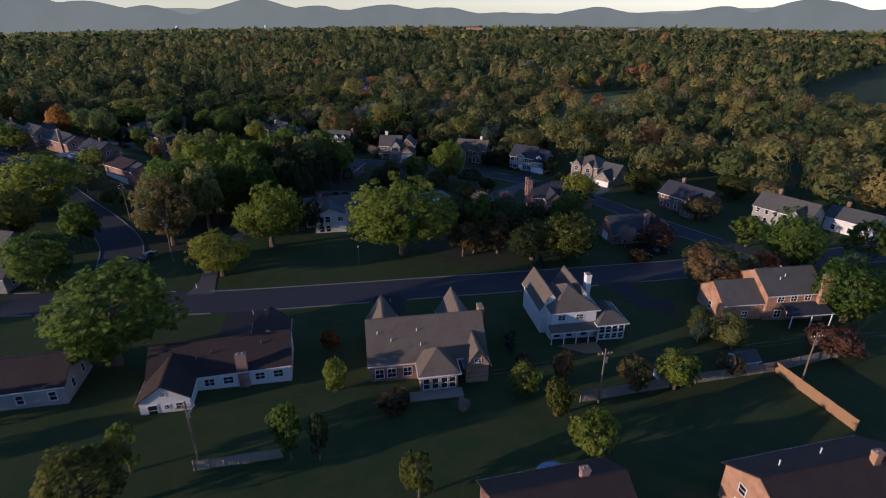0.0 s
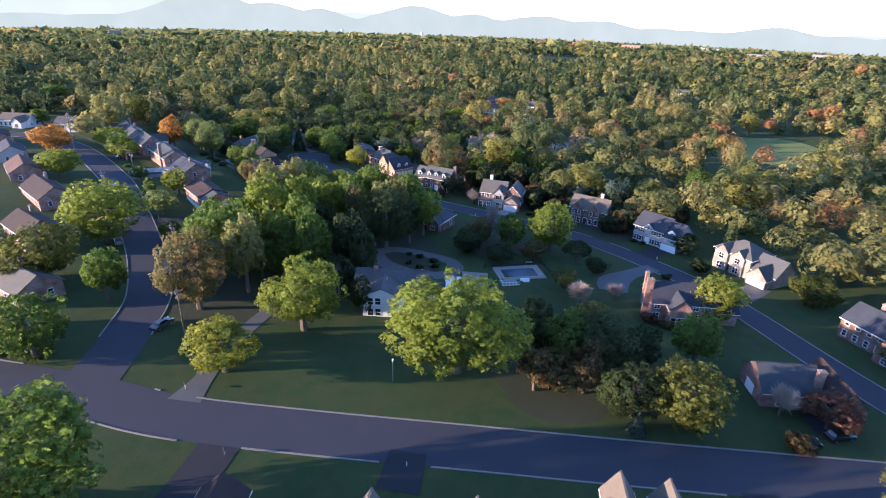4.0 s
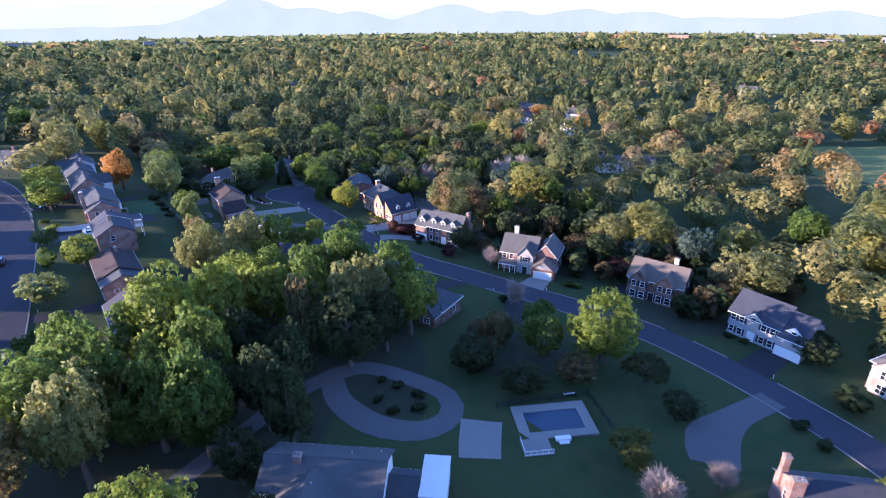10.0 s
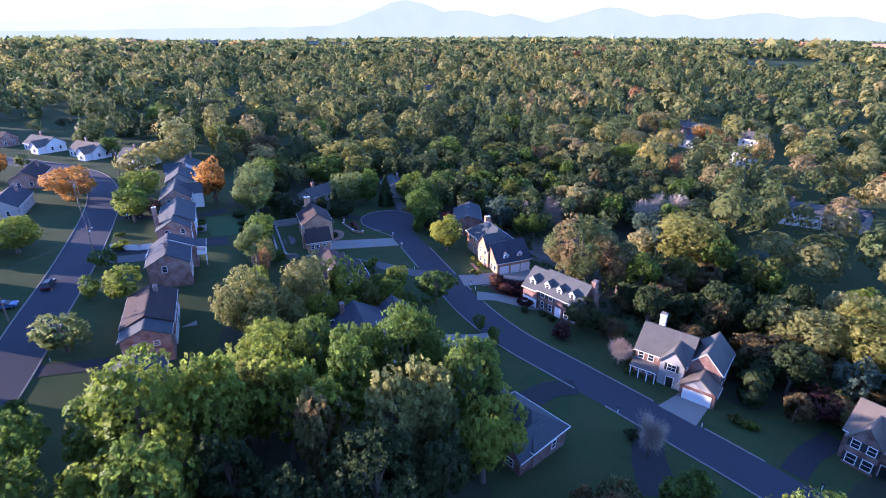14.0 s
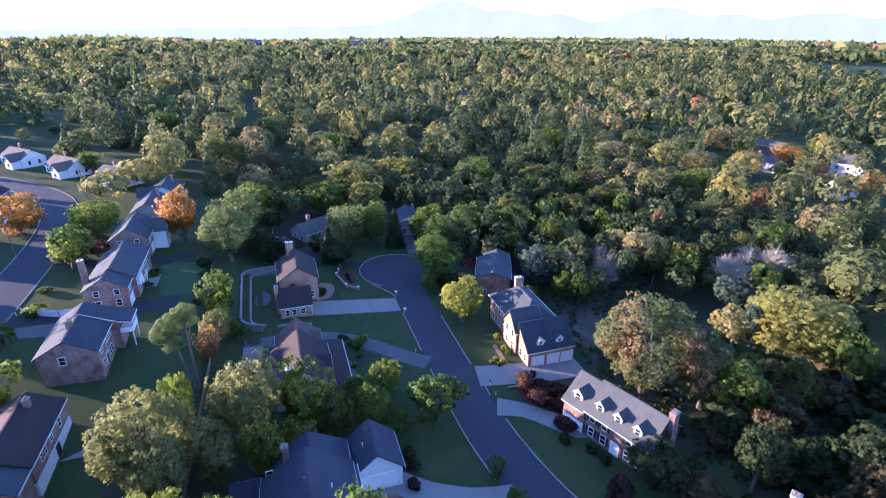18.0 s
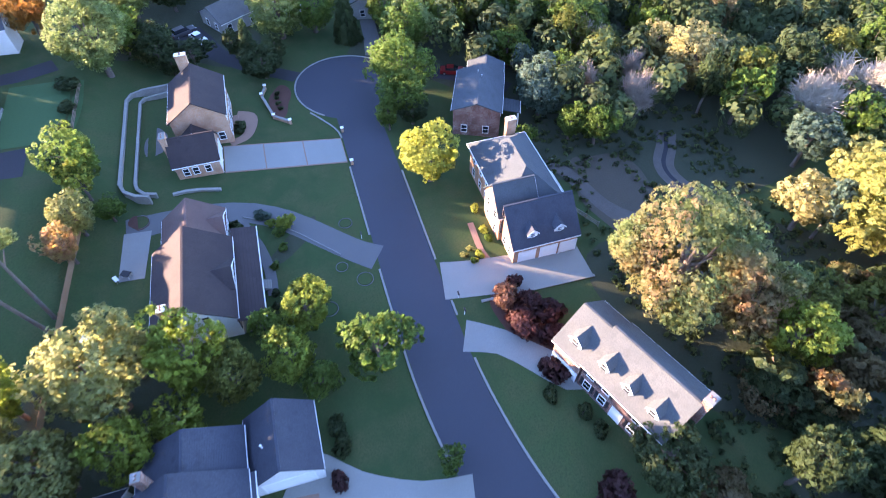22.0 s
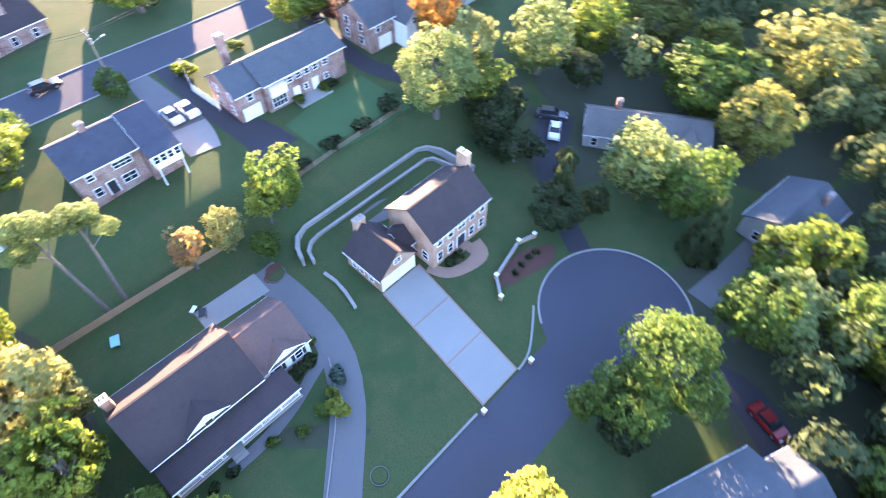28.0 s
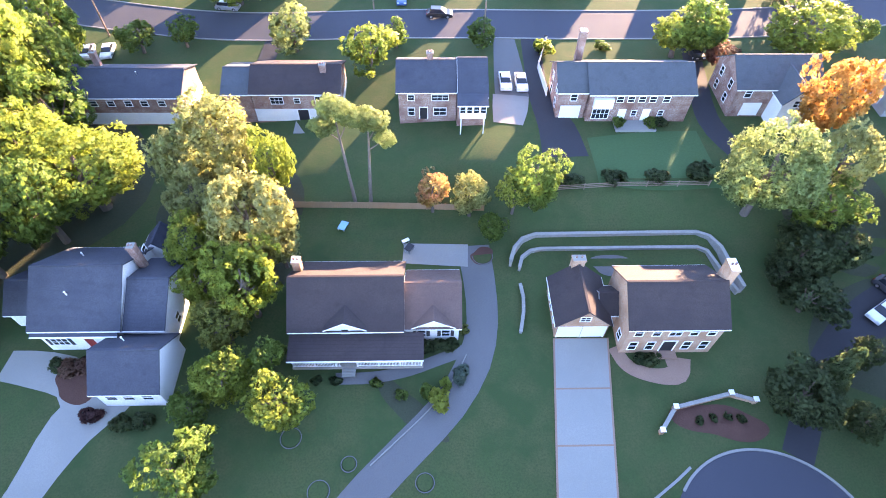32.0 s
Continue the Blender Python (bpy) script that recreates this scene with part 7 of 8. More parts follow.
under = under[(under[:, 0] > -178) & (under[:, 0] < -92) & (under[:, 1] > 184) & (under[:, 1] < 224)]
under = under[clear_of(under, ROAD_PTS, 9) & clear_of(under, HOUSES, 9.5) & clear_of(under, CREEK, 6)]
for x, y in under:
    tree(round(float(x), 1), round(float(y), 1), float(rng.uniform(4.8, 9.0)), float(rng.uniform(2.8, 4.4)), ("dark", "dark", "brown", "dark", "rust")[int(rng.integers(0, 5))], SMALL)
back = scatter(rng, 0, 60, 8.0, centre=(-288, 158))
back = back[(back[:, 0] > -325) & (back[:, 0] < -266) & (back[:, 1] > 122) & (back[:, 1] < 205)]
back = back[clear_of(back, ROAD_PTS, 10) & clear_of(back, HOUSES, 13) & clear_of(back, PLANTED, 5.5)]
woods("woods", back, rng, 260, 0.12, (3.0, 4.6), (10, 15), "broadleaf wood behind the turning circle", (0.05, 0.5))
PLANTED = np.concatenate([PLANTED, grove, copse, back])

rng = np.random.default_rng(11)
close = scatter(rng, 0, 330, 13.5)
OPEN = np.array([(x, y) for x in range(-290, 41, 10) for y in range(25, 186, 10)])
LAWNS = np.array([(-230, 102), (-240, 104), (-215, 104), (-200, 100), (-160, 98), (-170, 80), (-122, 385), (-122, 365), (-110, 345), (-130, 405), (-118, 425)])
keep = clear_of(close, ROAD_PTS, 9) & clear_of(close, HOUSES, 11) & clear_of(close, PLANTED, 6.5) & clear_of(close, OPEN, 8.5) & clear_of(close, LAWNS, 26) & ~((close[:, 0] > -290) & (close[:, 0] < -110) & (close[:, 1] > 0) & (close[:, 1] < 236))
close = close[keep]
seen = (close[:, 1] > 40) & (close[:, 0] < 60)
woods("woods", close[seen], rng, 330, 0.09, (4.4, 8.2), (8, 20), "mixed autumn woodland round the suburb")
# unseen trees, most on the sun side, added to throw shadows and close the place
behind = close[~seen]
woods("woods", behind[behind[:, 1] < -60], rng, 60, 0.28, (4.2, 7.0), (9, 15), "unseen woodland added behind the streets for its shadows")
woods("woods", behind[(behind[:, 1] > -60)][::3], rng, 60, 0.24, (2.6, 4.2), (4.5, 8), "unseen scattered low trees added behind the streets")
# the dense young wood behind the lane and the turning circle
rng3 = np.random.default_rng(23)
fill = scatter(rng3, 0, 140, 5.2, centre=(-255, 222))
fill = fill[(fill[:, 0] > -335) & (fill[:, 0] < -192) & (fill[:, 1] > 170) & (fill[:, 1] < 268)]
GLADE = np.array([(-203, 187), (-198, 190), (-192, 196), (-205, 202), (-196, 204), (-190, 208), (-200, 214), (-196, 222)])
fill = fill[clear_of(fill, ROAD_PTS, 13) & clear_of(fill, HOUSES, 9.5) & clear_of(fill, PLANTED, 3.0) & clear_of(fill, CREEK, 8) & clear_of(fill, GLADE, 8) & ~((fill[:, 0] > -214) & (fill[:, 1] < 187))]
# tint kept low: the shade over this wood is put into its leaves
woods("woods", fill, rng3, 230, 0.135, (2.2, 3.7), (7.5, 12.5), "dense young broadleaf wood behind gardens", (0.0, 0.26))
mid = scatter(rng, 330, 760, 15.5, yaw=(-14, 124))
mid = mid[clear_of(mid, np.array([(-122, 365), (-122, 395), (-110, 420), (-263, 545)]), 30) & clear_of(mid, HOUSES, 11)]
woods("woods", mid, rng, 105, 0.135, (4.0, 8.2), (9, 21), "autumn woodland stretching away from the suburb", None, WOODS_FAR)
far = scatter(rng, 760, 1700, 23.0, yaw=(-12, 122))
far = far[np.array([noise.noise(Vector((x * 0.004, y * 0.004, 7.7))) for x, y in far]) > -0.42]
woods("woods", far, rng, 30, 0.26, (6.0, 12), (8, 21), "distant treetops of a wooded valley", None, WOODS_FAR)
farther = scatter(rng, 1700, 4400, 46.0, yaw=(-12, 122))
farther = farther[np.array([noise.noise(Vector((x * 0.0022, y * 0.0022, 1.7))) for x, y in farther]) > -0.28]
woods("woods", farther, rng, 9, 0.57, (14, 30), (10, 18), "treetops across the far valley floor", None, WOODS_FAR)

# brush and fallen branches under the shaded trees
brush = rng.uniform((-232, 178), (-146, 212), (1500, 2))
brush = brush[clear_of(brush, np.array([(-203.0, 187.5), (-198.0, 186.5), (-200.0, 198.4), (-206.0, 198.4)]), 4.2) & clear_of(brush, ROAD_PTS, 12) & clear_of(brush, HOUSES, 10)]
woods("undergrowth", brush, rng, 14, 0.4, (0.25, 0.75), (0.2, 0.8), "brown and green undergrowth on shaded leaf litter", (0.0, 0.3))

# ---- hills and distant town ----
# these hills glow: blue distance haze is put into the emission colour
m, n, l, b = shader("haze_glow_hills", 1.0, 0.0, 0.0)
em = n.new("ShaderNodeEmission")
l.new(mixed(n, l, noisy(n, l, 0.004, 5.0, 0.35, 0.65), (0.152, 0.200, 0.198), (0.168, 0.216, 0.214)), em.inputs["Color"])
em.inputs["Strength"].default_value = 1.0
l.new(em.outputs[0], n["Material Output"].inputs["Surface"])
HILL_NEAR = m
# far ridge glows paler, with more haze put into its colour
m, n, l, b = shader("haze_glow_far_hills", 1.0, 0.0, 0.0)
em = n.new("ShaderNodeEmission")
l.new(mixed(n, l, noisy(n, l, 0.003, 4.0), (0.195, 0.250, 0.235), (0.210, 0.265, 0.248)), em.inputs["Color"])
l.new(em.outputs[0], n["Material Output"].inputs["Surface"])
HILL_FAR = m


def ridge(name, dist, peaks, base, rough, material, seed, label):
    """A hill range: peaks of (bearing, degrees high, degrees wide) over a wavering foot."""
    s, vs, nx = Shape(), [], 480
    for i in range(nx + 1):
        az = -40 + 200 * i / nx
        e = max(base + (h - base) * math.exp(-((az - a) / w) ** 2) for a, h, w in peaks)
        e += rough * noise.fractal(Vector((az * 0.3, seed, 0)), 1.0, 2.0, 5)
        z = 52 + dist * math.tan(radians(e))
        a = radians(az)
        for rr, zz in ((dist, -260), (dist, z), (dist + 60, -260)):
            vs.append((-60 - rr * math.sin(a), 80 + rr * math.cos(a), zz))
    fs = []
    for i in range(nx):
        fs += [(3 * i, 3 * i + 3, 3 * i + 4, 3 * i + 1), (3 * i + 1, 3 * i + 4, 3 * i + 5, 3 * i + 2)]
    s.add(vs, fs)
    return tagged(part(name, s, material), label, "hills", kind="structure")


ridge("backdrop_hills", 4450, [(71.4, 1.2, 4.6), (66.0, 0.35, 4.0), (61.5, -0.1, 3.4), (52.2, 0.46, 4.4), (46.6, -0.12, 3.6), (39.8, -0.06, 4.4), (34.4, -0.26, 3.6), (28.0, -0.8, 5.0), (19.2, -0.38, 3.4), (14.7, -0.8, 3.4), (8.2, -0.3, 3.0), (1.3, 0.25, 4.0), (-8, -0.2, 7.0)], -1.1, 0.14, HILL_NEAR, 4.0, "wooded hills along the horizon painted in blue haze")
ridge("backdrop_hills", 4620, [(92.0, 0.95, 8), (83, 0.75, 7), (78, 0.7, 6), (101, -0.3, 6), (112, -0.35, 10), (124, 0.0, 12), (60, -0.3, 10), (45, -0.5, 10), (24, -0.9, 10), (4, -0.4, 10)], -0.9, 0.12, HILL_FAR, 9.0, "far mountain ridge painted in paler blue haze")


def town_block(x, y, turn, w, d, h_, material, label):
    o = new("distant_building")
    o.matrix_basis = pose(x, y, land(x, y), 0, 0, turn)
    tagged(o, label, "building")
    part("wall", Shape().box(-w / 2, w / 2, -d / 2, d / 2, 0, h_), material, o)
    part("roof", Shape().box(-w / 2 - 0.5, w / 2 + 0.5, -d / 2 - 0.5, d / 2 + 0.5, h_, h_ + 0.8), ROOF_PALE, o)
    for i in range(6):
        part("window_band", Shape().box(-w / 2 + w * (i + 0.2) / 6, -w / 2 + w * (i + 0.8) / 6, -d / 2 - 0.1, -d / 2, h_ * 0.45, h_ * 0.75), GLASS, o)


rt = random.Random(5)
for i in range(60):
    az, dist = radians(rt.uniform(2, 100)), rt.uniform(1500, 4000)
    w = rt.uniform(18, 70)
    town_block(-110 - dist * math.sin(az), 110 + dist * math.cos(az), math.degrees(az) + rt.uniform(-15, 15), w, rt.uniform(14, 30), rt.uniform(17, 27), rt.choice((WHITE, SIDING, CONCRETE, BRICK_TAN)), "pale low building in the far valley")
for az, dist in ((58.6, 2600), (51.0, 2800)):
    a = radians(az)
    o = tagged(new("water_tower"), "white water tower above distant trees", "water tower")
    o.matrix_basis = pose(-dist * math.sin(a), dist * math.cos(a), land(-dist * math.sin(a), dist * math.cos(a)))
    tank = Shape()
    for za, zb, ra, rb in ((30, 33, 2, 6), (33, 40, 6, 7), (40, 44, 7, 5), (44, 46, 5, 0.5)):
        tank.tube((0, 0, za), (0, 0, zb), ra, rb, 16)
    part("tank", tank, WHITE, o), part("column", Shape().tube((0, 0, 0), (0, 0, 31), 3.4, 2.0, 12), WHITE, o)


# ---- cars ----
def car(x, y, turn, body, label, tall=1.45, long=4.6, estate=False):
    o = new("car")
    o.matrix_basis = pose(x, y, land(x, y) + 0.06, 0, 0, turn)
    tagged(o, label, "car")
    L, w = long / 2, 0.9
    hood, deck = 0.86, (0.98 if not estate else 1.02)
    low = [(-L, 0.42), (-L + 0.05, 0.78), (-L + 0.35, deck), (-0.9, deck), (0.9, 0.98), (L - 0.4, hood), (L - 0.04, 0.68), (L, 0.4), (L - 0.1, 0.24), (-L + 0.1, 0.24)]
    s = Shape()
    k = len(low)
    vs = [(a, sy, z) for sy, inset in ((-w, 0), (w, 0)) for a, z in low]
    vs = [(a * (0.985 if z > 0.9 else 1.0), sy * (0.94 if z > 0.9 else 1.0), z) for a, sy, z in vs]
    s.add(vs, [tuple(range(k)), tuple(range(k, 2 * k))[::-1]] + [(i, i + k, (i + 1) % k + k, (i + 1) % k) for i in range(k)])
    rear = -L + 0.45 if estate else -1.35
    roof = [(rear + 0.35, tall - 0.06), (-0.4, tall), (0.25, tall - 0.02)]
    s.box(rear + 0.3, 0.3, -0.66, 0.66, tall - 0.07, tall)
    part("body", s, body, o)
    g = Shape()
    b4 = [(rear, -0.82), (1.15, -0.82), (1.15, 0.82), (rear, 0.82)]
    t4 = [(rear + 0.32, -0.68), (0.32, -0.68), (0.32, 0.68), (rear + 0.32, 0.68)]
    g.add([(a, c, 0.97) for a, c in b4] + [(a, c, tall - 0.072) for a, c in t4], [(3, 2, 1, 0), (4, 5, 6, 7)] + [(i, (i + 1) % 4, (i + 1) % 4 + 4, i + 4) for i in range(4)])
    part("cabin_glass", g, GLASS, o)
    tyre = shared("tyre", lambda: Shape().tube((0, -0.11, 0), (0, 0.11, 0), 0.33, 0.33, 16).mesh("tyre"))
    rim = shared("rim", lambda: Shape().tube((0, -0.12, 0), (0, 0.12, 0), 0.2, 0.2, 12).mesh("rim"))
    for ax in (-L + 0.85, L - 0.9):
        for sy in (-0.82, 0.82):
            wl = part("wheel", tyre, RUBBER, o, "", pose(ax, sy, 0.33))
            part("rim", rim, STEEL, wl)
    for sy in (-0.62, 0.62):
        part("headlight", Shape().box(L - 0.16, L - 0.01, sy - 0.2, sy + 0.2, 0.62, 0.76), LAMP_CLEAR, o)
        part("tail_light", Shape().box(-L - 0.01, -L + 0.14, sy - 0.18, sy + 0.18, 0.62, 0.82), LAMP_RED, o)
    return o


car(-218.7, 87.0, 90, CAR_WHITE, "white sedan parked on a driveway"), car(-221.2, 87.2, 90, CAR_WHITE, "white sedan parked beside another on a driveway")
car(-208.6, 67.2, 178, CAR_BLACK, "black estate car parked at the kerb", 1.65, 4.7, True), car(-168.1, 59.4, 172, CAR_SILVER, "silver estate car parked at the kerb", 1.65, 4.6, True)
car(-251.6, 79.0, 95, CAR_BLACK, "black car on a dark driveway", 1.6, 4.7, True), car(-201.6, 61.2, 90, CAR_BLUE, "blue car on a driveway across the street")
car(-262.4, 126.6, 30, CAR_WHITE, "white sedan parked beneath trees"), car(-265.4, 123.8, 120, CAR_GREY, "dark pickup parked beneath trees", 1.7, 5.2, True)
car(-23.4, 131.8, 60, CAR_BLACK, "black car parked by the street corner", 1.6, 4.7, True), car(-26.6, 125.4, 46, CAR_BLACK, "dark car parked at the kerb")
car(-118, 56.4, 120, CAR_GREY, "dark car parked near the street corner")
car(-146.8, 74.0, 100, CAR_SILVER, "silver car beside a brick house"), car(-150.2, 73.6, 100, CAR_WHITE, "white car beside a brick house")
car(-239.6, 172.4, 70, CAR_RED, "red car on a shaded driveway")

# ---- garden walls, fences, posts ----
def wall_line(name, pts, z0, z1, thick, material, label, category, cap=None):
    """A low wall along pts, standing on the ground, with a cap course."""
    o = tagged(new(name), label, category)
    for (ax, ay), (bx, by) in zip(pts[:-1], pts[1:]):
        d = Vector((bx - ax, by - ay, 0)).normalized() * thick * 0.3
        a, b = Vector((ax, ay, tilt(ax, ay))) - d, Vector((bx, by, tilt(bx, by))) + d
        s = Shape().bar((a.x, a.y, a.z + (z0 + z1) / 2), (b.x, b.y, b.z + (z0 + z1) / 2), thick, z1 - z0)
        part("wall_section", s, material, o)
        part("coping", Shape().bar((a.x, a.y, a.z + z1 + 0.05), (b.x, b.y, b.z + z1 + 0.05), thick + 0.12, 0.10), cap or CONCRETE, o)
    return o


OUTER = [(-217.0, 119.2), (-217.6, 117.4), (-218.8, 115.9), (-220.6, 115.2), (-242.2, 114.9), (-243.8, 115.6), (-244.8, 117.4), (-245.2, 120.2), (-245.7, 123.4)]
INNER = [(-218.1, 119.9), (-218.6, 118.3), (-219.8, 117.3), (-221.2, 117.0), (-242.0, 116.8), (-243.2, 117.4), (-243.8, 119.4), (-244.4, 121.6), (-245.2, 123.6)]
wall_line("retaining_wall", OUTER, -0.2, 1.55, 0.36, STONE, "curved grey block retaining wall behind a brick house", "wall", STONE)
wall_line("retaining_wall", INNER, -0.2, 0.8, 0.32, STONE, "lower grey block retaining wall behind a brick house", "wall", STONE)
wall_line("edging_wall", [(-218.0, 122.2), (-218.2, 124.0), (-218.0, 126.2), (-217.4, 128.8)], -0.1, 0.35, 0.3, STONE, "short stone edging beside a lawn", "wall", STONE)
wall_line("garden_wall", [(-231.2, 140.8), (-233.3, 138.3), (-239.9, 136.8), (-242.4, 137.6)], 0, 0.55, 0.3, BRICK_TAN, "low brick garden wall round a mulch bed", "wall", STONE)
wall_line("apron_wall", [(-187.8, 160.0), (-187.7, 176.2)], -0.3, 0.12, 0.25, BRICK_DARK, "brick edge below a raised driveway apron", "wall", CONCRETE)


def pier(x, y, h_, material, label, w=0.42):
    o = new("pier")
    o.matrix_basis = pose(x, y, land(x, y))
    tagged(o, label, "pier", "white-capped brick piers")
    part("shaft", Shape().box(-w / 2, w / 2, -w / 2, w / 2, -0.1, h_), material, o)
    part("cap", Shape().box(-w / 2 - 0.07, w / 2 + 0.07, -w / 2 - 0.07, w / 2 + 0.07, h_, h_ + 0.08).prism([(-0.1, 0.0), (0.1, 0.0), (0.1, 0.0), (-0.1, 0.0)], "z", h_ + 0.08, h_ + 0.14), WHITE, o)


for x, y in ((-231.2, 140.8), (-233.3, 138.3), (-239.9, 136.8), (-242.4, 137.6)):
    pier(x, y, 0.9, BRICK_TAN, "brick garden pier with white cap")
for x, y in ((-226.9, 148.9), (-218.4, 148.9)):
    pier(x, y, 0.9, BRICK_TAN, "brick driveway pier with white cap")


def fence(pts, h_, material, label, panel=2.4, rails=False):
    o = tagged(new("fence"), label, "fence")
    for (ax, ay), (bx, by) in zip(pts[:-1], pts[1:]):
        ln = math.hypot(bx - ax, by - ay)
        k = max(1, round(ln / panel))
        for i in range(k + 1):
            x, y = ax + (bx - ax) * i / k, ay + (by - ay) * i / k
            z = land(x, y)
            part("post", Shape().box(x - 0.06, x + 0.06, y - 0.06, y + 0.06, z - 0.1, z + h_ + 0.1), material, o)
        for i in range(k):
            x0, y0 = ax + (bx - ax) * i / k, ay + (by - ay) * i / k
            x1, y1 = ax + (bx - ax) * (i + 1) / k, ay + (by - ay) * (i + 1) / k
            za, zb = land(x0, y0), land(x1, y1)
            s = Shape()
            if rails:
                for f in (0.3, 0.6, 0.92):
                    s.bar((x0, y0, za + h_ * f), (x1, y1, zb + h_ * f), 0.05, 0.13)
            else:
                nb = int(ln / k / 0.15)
                nx_, ny_ = -(y1 - y0) / ln * k, (x1 - x0) / ln * k
                vs, fs = [], []
                for j in range(2 * nb):
                    u = (j // 2 + (0.08 if j % 2 == 0 else 0.92)) / nb
                    z, top = za + (zb - za) * u, h_ + 0.03 * math.sin((j // 2) * 2.4 + i)
                    off = 0.012 if (j // 2) % 2 else -0.012
                    for side in (off - 0.012, off + 0.012):
                        px, py = x0 + (x1 - x0) * u + nx_ * side, y0 + (y1 - y0) * u + ny_ * side
                        vs += [(px, py, z + 0.04), (px, py, z + top)]
                for j in range(2 * nb - 1):
                    c = 4 * j
                    fs += [(c, c + 4, c + 5, c + 1), (c + 2, c + 3, c + 7, c + 6), (c + 1, c + 5, c + 7, c + 3), (c, c + 2, c + 6, c + 4)]
                e = len(vs) - 4
                s.add(vs, fs + [(0, 1, 3, 2), (e, e + 2, e + 3, e + 1)])
            part("panel", s, material, o)


fence([(-18.6, 64.2), (-7.5, 77.2), (3.9, 90.0)], 1.9, WOOD, "weathered grey board fence behind gardens")
fence([(3.9, 90.0), (9.6, 97.6), (15.3, 105.4)], 1.9, WOOD, "weathered grey board fence beside a lawn")
fence([(3.9, 90.0), (14.2, 80.2)], 1.9, CEDAR, "new cedar board fence across gardens")
fence([(-51.4, 25.0), (-44.6, 32.4)], 1.5, WOOD, "weathered board fence in a dark garden", 1.6)
fence([(-175.0, 109.4), (-188.0, 109.8), (-201.0, 110.3), (-214.0, 110.8)], 1.2, CEDAR, "low brown board fence between gardens")
fence([(-226.6, 76.4), (-224.4, 83.0), (-224.9, 90.0)], 1.5, SIDING, "pale board fence catching the sun beside a driveway")
fence([(-245, 108.6), (-232, 108.8), (-219, 109.6)], 1.0, POLEWOOD, "brown rail fence along an overgrown bank", 4.0, True)
fence([(-203.6, 176.8), (-195.8, 181.0)], 1.0, WOOD, "grey garden fence on a bank", 2.4, True)
fence([(-104.6, 131.4), (-98.0, 146.6), (-86.4, 141.0)], 1.3, BLACK, "black fence round a swimming pool", 2.4, True)


def edging_ring(x, y, r, label):
    o = new("lawn_ring")
    o.matrix_basis = pose(x, y, land(x, y))
    tagged(o, label, "garden edging", "edging rings on the lawn")
    s = Shape()
    k = 28
    vs = [((r + a) * math.cos(i * math.tau / k), (r + a) * math.sin(i * math.tau / k), z) for i in range(k) for a, z in ((-0.04, 0.0), (-0.04, 0.10), (0.04, 0.10), (0.04, 0.0))]
    fs = [(4 * i + j, 4 * i + (j + 1) % 4, 4 * ((i + 1) % k) + (j + 1) % 4, 4 * ((i + 1) % k) + j) for i in range(k) for j in range(4)]
    part("edging", s.add(vs, fs), ASPHALT_OLD, o)
    part("tuft", Shape().tube((0, 0, 0.0), (0, 0, 0.10), r - 0.1, r - 0.16, 24), LAWN, o)


for x, y, r in ((-191.9, 140.9, 1.1), (-206.0, 145.5, 0.95), (-195.4, 146.2, 1.1), (-198.2, 143.6, 0.8)):
    edging_ring(x, y, r, "ring of edging stones on a lawn")
patch("planting_bed", -213.5, 117.6, 1.6, 1.3, 10, MULCH, 0.09, "round mulch bed at a parking pad corner", "planting bed", 70)
edging_ring(-213.5, 117.6, 1.35, "ring of edging stones round a mulch bed")


def board(x, y, turn, w, d, h_, material, label, name, category):
    o = new(name)
    o.matrix_basis = pose(x, y, land(x, y) + 0.02, 0, 0, turn)
    tagged(o, label, category)
    part("top", Shape().box(-w / 2, w / 2, -d / 2, d / 2, h_ - 0.08, h_), material, o)
    for i in (-1, 1):
        for j in (-1, 1):
            part("leg", Shape().box(i * (w / 2 - 0.1) - 0.04, i * (w / 2 - 0.1) + 0.04, j * (d / 2 - 0.1) - 0.04, j * (d / 2 - 0.1) + 0.04, 0, h_ - 0.08), STEEL, o)
    return o


board(-194.9, 112.9, 70, 1.5, 1.0, 0.45, LIGHT_BLUE, "light blue plastic play table on a lawn", "play_table", "table")
board(-203.4, 115.4, 30, 1.0, 0.5, 0.6, WHITE, "white garden bench at the edge of a pad", "garden_bench", "bench")
board(-203.9, 116.6, 60, 1.2, 0.9, 0.7, BLACK, "covered black grill beside a pad", "grill", "grill")
board(-99.8, 144.0, 60, 2.2, 0.5, 0.5, WHITE, "white diving board beside a pool", "diving_board", "diving board")
tramp = new("trampoline")
tramp.matrix_basis = pose(-15.7, 48.1, land(-15.7, 48.1))
tagged(tramp, "round garden trampoline covered with a blue tarp", "trampoline")
part("mat", Shape().tube((0, 0, 0.82), (0, 0, 0.84), 1.7, 1.7, 24), BLUE_TARP, tramp)
for i in range(20):
    a, b2 = i * math.tau / 20, (i + 1) * math.tau / 20
    part("pad", Shape().bar((2.0 * math.cos(a), 2.0 * math.sin(a), 0.88), (2.0 * math.cos(b2), 2.0 * math.sin(b2), 0.88), 0.6, 0.07), BLUE_TARP, tramp)
for i in range(6):
    a = i * math.tau / 6
    part("leg", Shape().tube((2.0 * math.cos(a), 2.0 * math.sin(a), 0), (2.0 * math.cos(a), 2.0 * math.sin(a), 0.84), 0.04, 0.04), STEEL, tramp)

